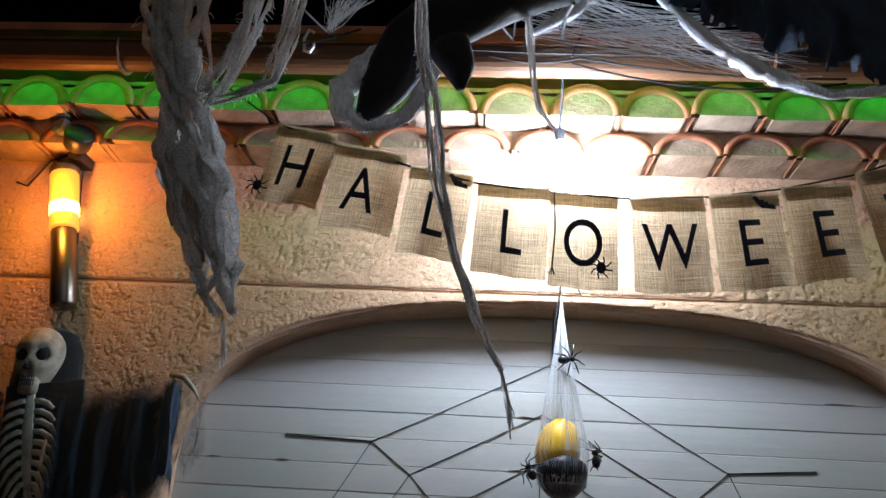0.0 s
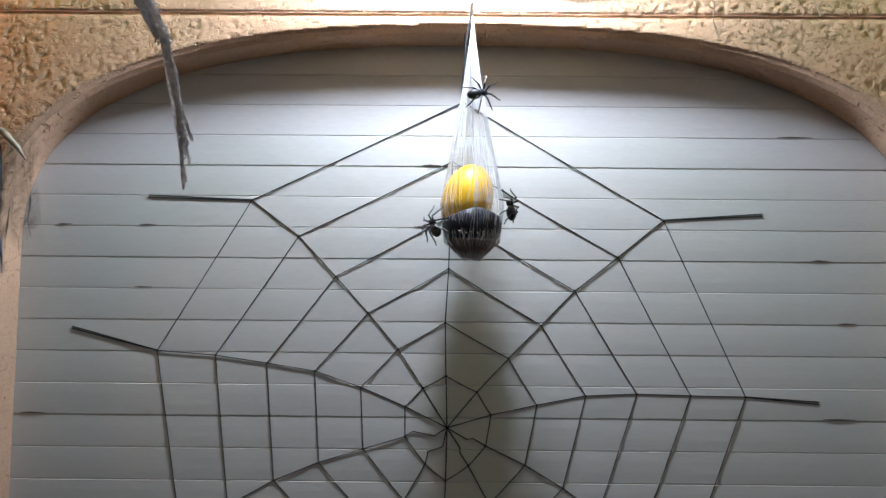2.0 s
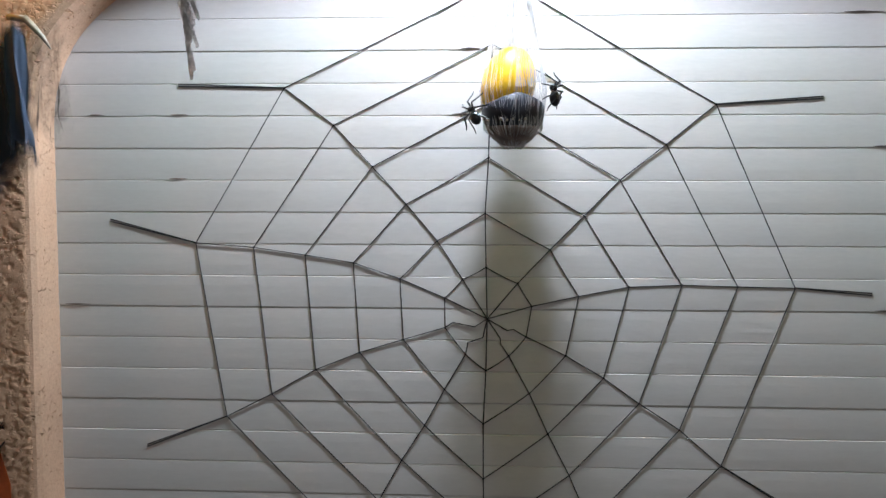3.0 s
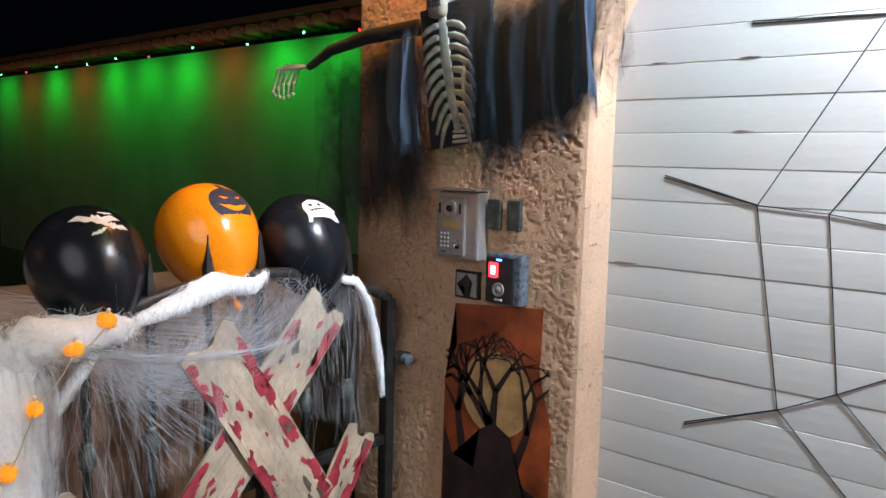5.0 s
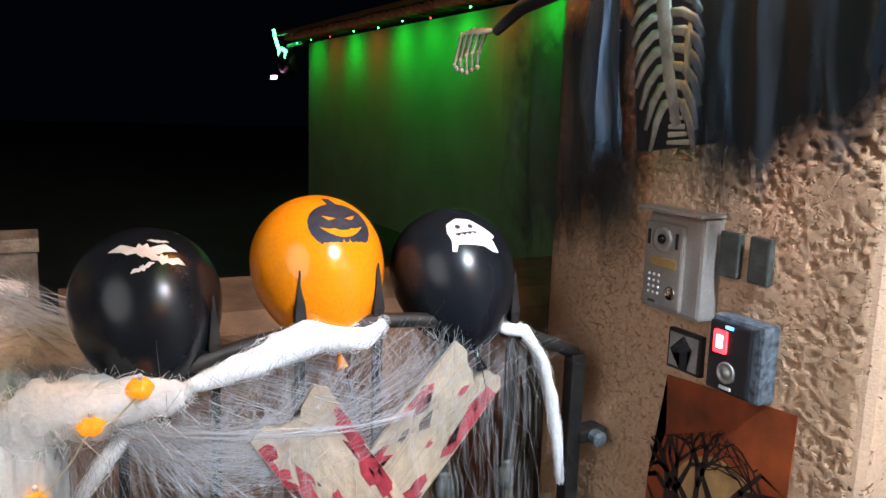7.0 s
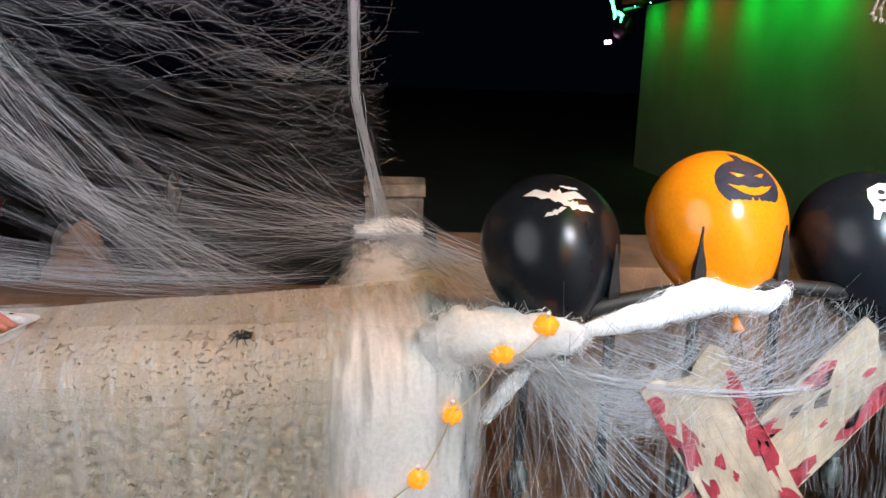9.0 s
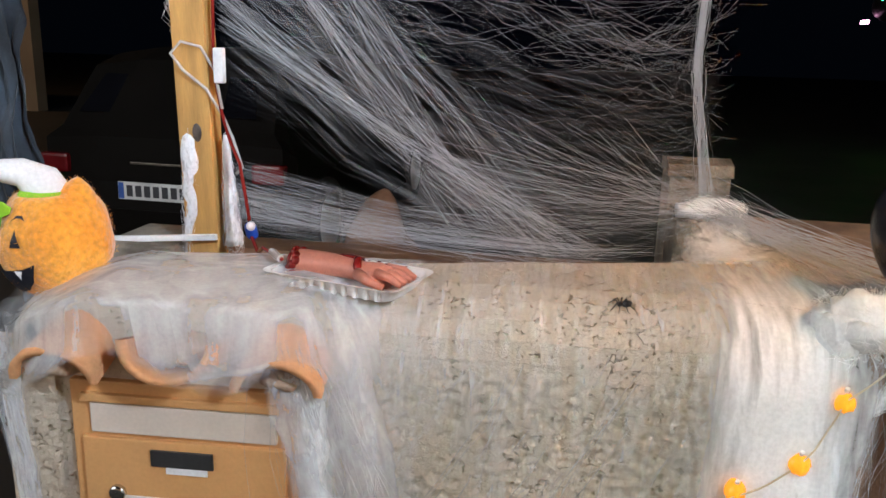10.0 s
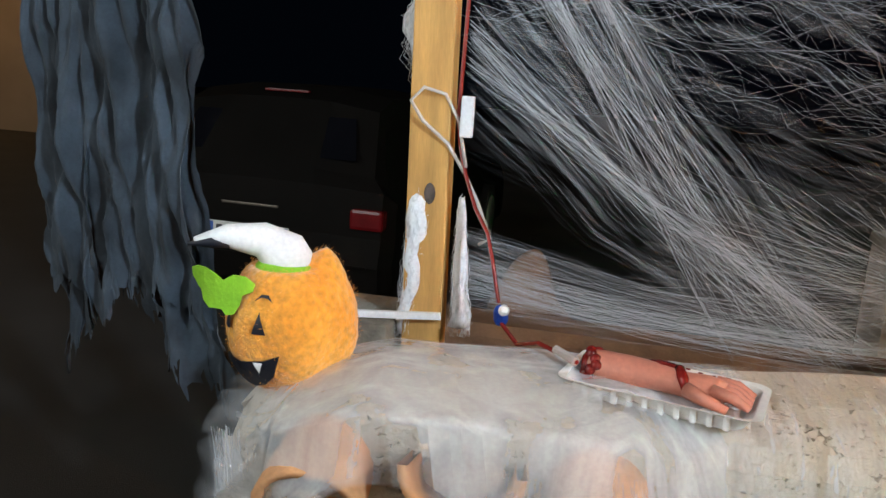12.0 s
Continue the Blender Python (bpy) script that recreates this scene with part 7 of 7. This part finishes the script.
# parked cars
def car(m, paint, label):
    th = thing("parked_car", m, label, "car")
    # local x is forward, y to the left, origin under the tail
    prof = [(0.0, 0.30), (-0.02, 0.45), (0.02, 0.62), (0.03, 0.90), (0.10, 0.98), (0.42, 1.36), (0.70, 1.44), (1.70, 1.44), (2.10, 1.36), (2.75, 0.98), (3.75, 0.84), (3.98, 0.62), (4.0, 0.32), (3.9, 0.22), (0.1, 0.22)]
    bm = bmesh.new()
    rows = []
    for y, k, q in ((-0.85, 0.0, 0.86), (-0.80, 1.0, 0.96), (-0.4, 1.0, 1.0), (0.0, 1.0, 1.005), (0.4, 1.0, 1.0), (0.80, 1.0, 0.96), (0.85, 0.0, 0.86)):
        rows.append([bm.verts.new((x + (0.05 if abs(y) > 0.7 and x < 0.2 else 0) + 0.12 * (abs(y) > 0.82) * (x < 0.2), y * (0.80 if z > 1.2 else 0.90 if z > 0.97 else 1.0), 0.22 + (z - 0.22) * q)) for x, z in prof])
    for a, b in zip(rows, rows[1:]):
        for i in range(len(prof)):
            j = (i + 1) % len(prof)
            bm.faces.new((a[i], a[j], b[j], b[i]))
    bm.faces.new(rows[0][::-1])
    bm.faces.new(rows[-1])
    bmesh.ops.recalc_face_normals(bm, faces=bm.faces)
    part("body", bm, paint, th)
    bm = bmesh.new()
    prism(bm, [(-0.60, 1.00), (0.60, 1.00), (0.52, 1.30), (-0.52, 1.30)], -0.006, 0.006, plane="yz")
    bmesh.ops.transform(bm, matrix=Matrix.Translation((0.255, 0, 0)) @ Matrix.Translation((0, 0, 1.15)) @ pose(0, 0, 0, 0, 40, 0) @ Matrix.Translation((-0.0, 0, -1.15)), verts=bm.verts)
    part("rear_window", bm, M["glass_dark"], th, "dark rear window")
    part("high_brake_light", boxed((0.50, 0, 1.405), (0.03, 0.30, 0.015), 0.004), M["red_lens"], th)
    for s in (-1, 1):
        part("tail_light", boxed((0.07, s * 0.72, 0.72), (0.10, 0.20, 0.12), 0.02), M["red_lens"], th, "red tail light")
        part("reflector", boxed((-0.012, s * 0.42, 0.36), (0.02, 0.20, 0.028), 0.004), M["red_lens"], th, "red reflector")
    part("chrome_strip", boxed((0.022, 0, 0.745), (0.012, 0.36, 0.014), 0.003), M["steel"], th)
    part("bumper_line", boxed((-0.022, 0, 0.455), (0.014, 1.5, 0.012), 0.003), M["car_dark"], th)
    pl_ = part("number_plate", boxed((0.0, 0, 0.575), (0.012, 0.52, 0.11), 0.003), M["plate"], th, "white plate with dark bars")
    for s in (-1, 1):
        part("blue_band", boxed((-0.0075, s * 0.238, 0.575), (0.003, 0.036, 0.10)), M["plate_blue"], pl_)
    for k in range(7):
        part("bar", boxed((-0.0075, -0.18 + 0.06 * k, 0.575), (0.003, 0.040, 0.07)), M["bar_grey"], pl_)
    for x in (0.72, 3.2):
        for s in (-1, 1):
            bm = bmesh.new()
            lathe(bm, [(0.22, -0.09), (0.30, -0.085), (0.31, 0.0), (0.30, 0.085), (0.22, 0.09)], 24, pose(x, s * 0.78, 0.31, 90, 0, 0))
            w = part("wheel", bm, M["tyre"], th, "", True)
            bm = bmesh.new()
            lathe(bm, [(0.20, -0.095), (0.21, 0.0), (0.20, 0.095)], 20, pose(x, s * 0.78, 0.31, 90, 0, 0))
            part("rim", bm, M["silver"], w, "", True)
    return th


car(pose(-4.98, -4.165, 0, 0, 0, 178), M["car_dark"], "dark hatchback parked with its tail towards the wall")
bm = bmesh.new()
box(bm, (-15, -20.2, 1.6), (0.3, 16, 3.2))
tagged(link("wall_far", bm, M["far_wall"]), "pale rendered wall across the street in amber light", "wall", kind="structure")
bm = bmesh.new()
box(bm, (6, -9, 2.0), (0.3, 30, 4.0))
tagged(link("wall_behind", bm, M["far_wall"]), "plain rendered wall closing the street", "wall", kind="structure")

# ---- loose decoration under the eave ----
def ragged_strip(name, pts, widths, label, seed, material="gauze", folds=3, tail=10):
    """A twisted strip of torn gauze: several crumpled ribbons round one line, with frayed threads."""
    th = thing(name, pose(0, 0, 0), label, "gauze")
    pts = [Vector(p) for p in pts]
    P, W = [], []
    for i in range(len(pts) - 1):
        for k in range(8):
            P.append(pts[i].lerp(pts[i + 1], k / 8))
            W.append(widths[i] + (widths[i + 1] - widths[i]) * k / 8)
    P.append(pts[-1])
    W.append(widths[-1])
    # loosely spun yarns that wander round the line and bunch at its knots
    rnd = random.Random(int(seed * 10))
    for f in range(folds * 7):
        bm = bmesh.new()
        a0, tw, rad = rnd.uniform(0, 6.28), rnd.uniform(-0.22, 0.22), rnd.uniform(0.2, 1.15) ** 0.6
        i0 = 0 if rnd.random() < 0.6 else rnd.randrange(len(P) // 3)
        i1 = len(P) - 1 - (0 if rnd.random() < 0.4 else rnd.randrange(len(P) // 3))
        C, R = [], []
        for i in range(i0, i1 + 1):
            a, w = a0 + tw * i + 0.9 * noise.noise(Vector((i * 0.11, f * 3.1, seed))), W[i]
            k = rad * w * (1 + 0.4 * noise.noise(Vector((i * 0.23, f * 1.7, seed + 4))))
            C.append(P[i] + Vector((math.cos(a) * k, math.sin(a) * k, 0)))
            R.append(max(0.0012, w * 0.15 * (1 + 1.1 * noise.noise(Vector((i * 0.5, f, seed))))))
        rings = tube(bm, C, R, 7)
        for v in bm.verts:
            v.co += 0.10 * W[-1] * noise.noise_vector(v.co * 90) + 0.10 * W[0] * noise.noise_vector(v.co * 40) + 0.12 * W[0] * noise.noise_vector(v.co * 17)
        part("yarn", bm, M[material], th, "", True)
    bm = bmesh.new()
    rnd = random.Random(int(seed * 100))
    for k in range(260):
        i = rnd.randrange(len(P))
        a = Vector((rnd.gauss(0, 1), rnd.gauss(0, 1), rnd.gauss(0, 0.5))).normalized() * W[i]
        tube(bm, [P[i] + a * 0.8, P[i] + a * 1.15 + Vector((0, 0, -0.15 * W[i])), P[i] + a * rnd.uniform(1.1, 1.45) + Vector((0, 0, -W[i] * rnd.uniform(0.1, 0.6)))], 0.0005, 3, False)
    for k in range(tail):
        e = P[-1]
        tube(bm, wobble([e, e + Vector((0.004, 0, -0.02)), e + Vector((0.010 + 0.004 * rnd.random(), 0, -0.05 - 0.03 * rnd.random()))], 0.006, k, 30), 0.0009, 3, False)
    tagged(part("frayed_threads", bm, M[material], th), kind="stuff")
    return th


ragged_strip("gauze_strip", [(-0.80, -1.42, 2.45), (-0.770, -1.46, 2.27), (-0.700, -1.5, 2.085), (-0.672, -1.5, 1.97), (-0.620, -1.5, 1.835), (-0.585, -1.5, 1.745)], [0.055, 0.050, 0.036, 0.048, 0.040, 0.018], "long twisted strip of torn grey gauze hanging down", 1.2, folds=4)
ragged_strip("gauze_strip", [(-0.62, -1.44, 2.42), (-0.625, -1.48, 2.25), (-0.655, -1.5, 2.12), (-0.680, -1.5, 2.085)], [0.022, 0.020, 0.016, 0.012], "torn grey gauze strip looped beside a longer one", 2.4, folds=2)
ragged_strip("gauze_strip", [(-0.555, -1.44, 2.42), (-0.56, -1.48, 2.24), (-0.572, -1.5, 2.13), (-0.62, -1.5, 2.10), (-0.68, -1.5, 2.082)], [0.016, 0.014, 0.014, 0.010, 0.010], "thin torn gauze strip curving to a knot", 3.6, folds=2)
ragged_strip("gauze_strip", [(-0.325, -1.687, 2.198), (-0.312, -1.7, 2.049), (-0.296, -1.7, 1.975), (-0.281, -1.7, 1.867), (-0.257, -1.7, 1.765), (-0.227, -1.7, 1.69), (-0.2, -1.7, 1.64)], [0.0072, 0.0082, 0.0103, 0.0082, 0.0062, 0.0062, 0.0036], "thin twisted gauze strand hanging from above", 4.8, folds=2)
ragged_strip("gauze_strip", [(-0.17, -1.0, 2.82), (-0.150, -1.0, 2.62), (-0.135, -1.0, 2.45), (-0.125, -1.0, 2.40), (-0.09, -1.0, 2.35)], [0.007, 0.008, 0.008, 0.006, 0.003], "short thin gauze strand hanging from above", 5.9, folds=2)

# black cloth bats' wings edged with white fluff, slung under the eave
wing = thing("black_bundle", pose(0, 0, 0), "black cloth bundle with teased white fluff slung under the eave", "decoration")
bm = bmesh.new()
tube(bm, [(-0.505, -1.05, 2.335), (-0.47, -1.05, 2.42), (-0.42, -1.05, 2.52), (-0.35, -1.05, 2.60), (-0.22, -1.05, 2.68), (-0.05, -1.05, 2.74)], [0.024, 0.050, 0.066, 0.072, 0.075, 0.07], 22)
for v in bm.verts:
    v.co += 0.02 * noise.noise_vector(v.co * 11) + 0.007 * noise.noise_vector(v.co * 30)
part("cloth", bm, M["black_cloth"], wing, "", True)
bm = bmesh.new()
tube(bm, [(-0.33, -1.06, 2.52), (-0.305, -1.06, 2.46), (-0.30, -1.06, 2.41)], [0.05, 0.036, 0.01], 14)
part("cloth_tip", bm, M["black_cloth"], wing, "", True)
fluff("white_fluff", [(-0.44, -1.06, 2.56), (-0.515, -1.06, 2.46), (-0.555, -1.06, 2.40), (-0.55, -1.06, 2.34), (-0.50, -1.07, 2.30)], [0.012, 0.026, 0.028, 0.020, 0.010], "", wing, 9.3, fuzz=0.9, material="veil_thick")
fluff("white_fluff", [(-0.50, -1.075, 2.30), (-0.43, -1.08, 2.315), (-0.39, -1.08, 2.36), (-0.36, -1.09, 2.43), (-0.39, -1.095, 2.45)], [0.010, 0.014, 0.018, 0.014, 0.006], "", wing, 9.9, fuzz=0.9, material="veil_thick")
wing2 = thing("black_bundle", pose(0, 0, 0), "black cloth hanging low with a fringe of white fluff", "decoration")
bm = bmesh.new()
g = cloth_fall(bm, [(0.26, -0.62, 3.12), (0.55, -0.62, 3.12), (0.90, -0.60, 3.12)], (0.12, 0.40), 0.06, 2.2, 0.03, 26, 14, 0, 0.02)
part("cloth", bm, M["navy_cloth"], wing2, "", True)
fluff("white_fluff", [(0.24, -0.60, 3.06), (0.30, -0.60, 2.99), (0.375, -0.60, 2.895), (0.494, -0.60, 2.80), (0.62, -0.60, 2.74), (0.716, -0.60, 2.711), (0.86, -0.60, 2.735)], [0.012, 0.014, 0.018, 0.022, 0.016, 0.010, 0.016], "", wing2, 10.7, fuzz=0.9, material="veil_thick")
fluff("white_fluff", [(0.08, -0.6, 3.08), (0.0, -0.6, 3.00), (-0.07, -0.6, 2.94), (-0.13, -0.6, 2.905)], [0.020, 0.022, 0.018, 0.006], "", wing2, 11.2, fuzz=0.9, material="veil_thick")
for k in range(2):
    part("sling", boxed((0.30 + 0.45 * k, -0.53, 3.10), (0.012, 0.20, 0.012)), M["cord"], wing2)
for p in ((-0.05, -0.74, 2.86), (-0.30, -0.74, 2.86)):
    bm = bmesh.new()
    tube(bm, [(p[0], -1.04, 2.66), (p[0] * 0.8, -0.74, 2.86), (p[0] * 0.6, -0.47, 2.98)], 0.004, 6)
    part("sling", bm, M["cord"], wing)

# cords that carry the gauze, run from the gutter out over the drive
for k, (a, b, w) in enumerate((((-0.75, -0.45, 2.99), (-0.95, -1.9, 2.62), 0.04), ((-0.30, -0.45, 2.99), (-0.345, -2.0, 2.47), 0.04), ((-0.18, -0.45, 2.99), (-0.16, -1.4, 2.80), 0.02))):
    th = thing("cord_line", pose(0, 0, 0), "thin dark cord stretched out from the gutter", "cord")
    bm = bmesh.new()
    tube(bm, sag(a, b, w, 10), 0.003, 6)
    part("cord", bm, M["cord"], th)
    for p, q in (((((-0.805, -1.42, 2.73), (-0.80, -1.42, 2.44)), ((-0.82, -1.41, 2.73), (-0.62, -1.44, 2.41)), ((-0.62, -1.44, 2.43), (-0.555, -1.44, 2.41))), (((-0.336, -1.687, 2.549), (-0.325, -1.687, 2.198)),), (((-0.166, -1.0, 2.90), (-0.17, -1.0, 2.80)),))[k]):
        bm = bmesh.new()
        tube(bm, [p, q], 0.003, 6)
        part("tie", bm, M["cord"], th)

# cables swagged along the gutter
cab = thing("cable", pose(0, 0, 0), "loose black cable swagged along the gutter", "cable")
for pts, dr_ in (([(-0.25, -0.50, 2.90), (0.02, -0.50, 2.895), (0.80, -0.50, 2.835)], 0.02), ([(0.0, -0.50, 2.875), (0.80, -0.50, 2.82)], 0.05), ([(-0.40, -0.50, 2.925), (0.60, -0.50, 2.925)], 0.015), ([(-1.2, -0.49, 2.99), (-0.66, -0.49, 3.0)], 0.06), ([(0.0, -0.50, 2.90), (0.03, -0.50, 2.99), (0.06, -0.49, 3.06)], 0.0)):
    bm = bmesh.new()
    line = []
    for a, b in zip(pts, pts[1:]):
        line += sag(a, b, dr_, 10)
    tube(bm, line, 0.0035, 6)
    part("run", bm, M["cord"], cab)
hk = thing("hook", pose(-0.83, -0.475, 2.95), "white wire hook hanging from the gutter", "hook")
bm = bmesh.new()
tube(bm, [(0.012, 0.02, 0.06), (0.0, 0, 0.055), (-0.012, 0, 0.02), (-0.006, 0, -0.025), (0.012, 0, -0.03), (0.022, 0, -0.01), (0.020, 0, 0.012)], 0.005, 8)
part("wire", bm, M["white_paint"], hk)
for x in (-1.45, -0.35, 0.62, 1.6):
    bm = bmesh.new()
    tube(bm, [(x, -0.476, 2.965)] + [(x, -0.41 - 0.066 * math.cos(a), 2.955 - 0.070 * math.sin(a)) for a in (0.4, 0.9, 1.4, 1.9, 2.4, 2.9)], 0.006, 6)
    part("bracket", bm, M["gutter"], gutter)


def eave_web(r):
    a = Vector((r.uniform(-0.15, 0.12), -0.58, 2.90 + 0.18 * r.random()))
    b = Vector((0.35 + 0.35 * r.random(), -0.58, 2.78 + 0.25 * r.random()))
    return a, b, r.uniform(0, 0.03)


strands("cobweb_sheet", eave_web, 110, 0.0007, "white cobweb threads stretched under the eave", 51, "web")
strands("cobweb_strand", lambda r: ((-0.645 + r.gauss(0, 0.03), -0.75, 2.90), (-0.648 + r.gauss(0, 0.004), -0.9, 2.69), 0.0), 60, 0.0007, "tapering tuft of white cobweb under the eave", 52, "web")

# lit figure at the far end of the neighbouring eave
fig = thing("light_figure", pose(-14.2, 2.75, 2.4), "small green-lit ornament with pink lights at the eave's end", "ornament")
bm = bmesh.new()
tube(bm, [(-0.45, 0, 0.46), (-0.38, 0, 0.34), (-0.16, 0, 0.14), (-0.10, 0, 0.02)], 0.03, 6)
part("light_tube", bm, M["green_led"], fig, "green light tube")
bm = bmesh.new()
tube(bm, [(0.05, 0, 0.12), (0.28, 0, 0.06), (0.30, 0, -0.06)], 0.03, 6)
part("light_tube", bm, M["green_led"], fig, "green light tube")
bm = bmesh.new()
bmesh.ops.create_icosphere(bm, subdivisions=3, radius=0.28, matrix=pose(0.1, 0.1, -0.1) @ Matrix.Diagonal((1.2, 0.6, 0.9, 1)))
for v in bm.verts:
    v.co *= 1 + 0.2 * noise.noise(v.co * 6)
part("body", bm, M["dark_plastic"], fig, "", True)
for x in (-0.20, 0.0):
    part("pink_light", boxed((x, -0.1, -0.36), (0.13, 0.04, 0.07), 0.02), M["pink_led"], fig, "pink light")
part("arm", boxed((0.35, 0.15, 0.18), (0.9, 0.05, 0.05)), M["dark_plastic"], fig)
for i in range(11):
    bm = bmesh.new()
    bmesh.ops.create_icosphere(bm, subdivisions=1, radius=0.012)
    o = part("eave_bulb", bm, M["red_led"] if i % 4 == 2 else M["green_led"], NB)
    o.location = (-13.4 + 0.83 * i + 0.1 * math.sin(i * 5.0), -0.26, 2.57 + 0.02 * math.sin(i * 3))
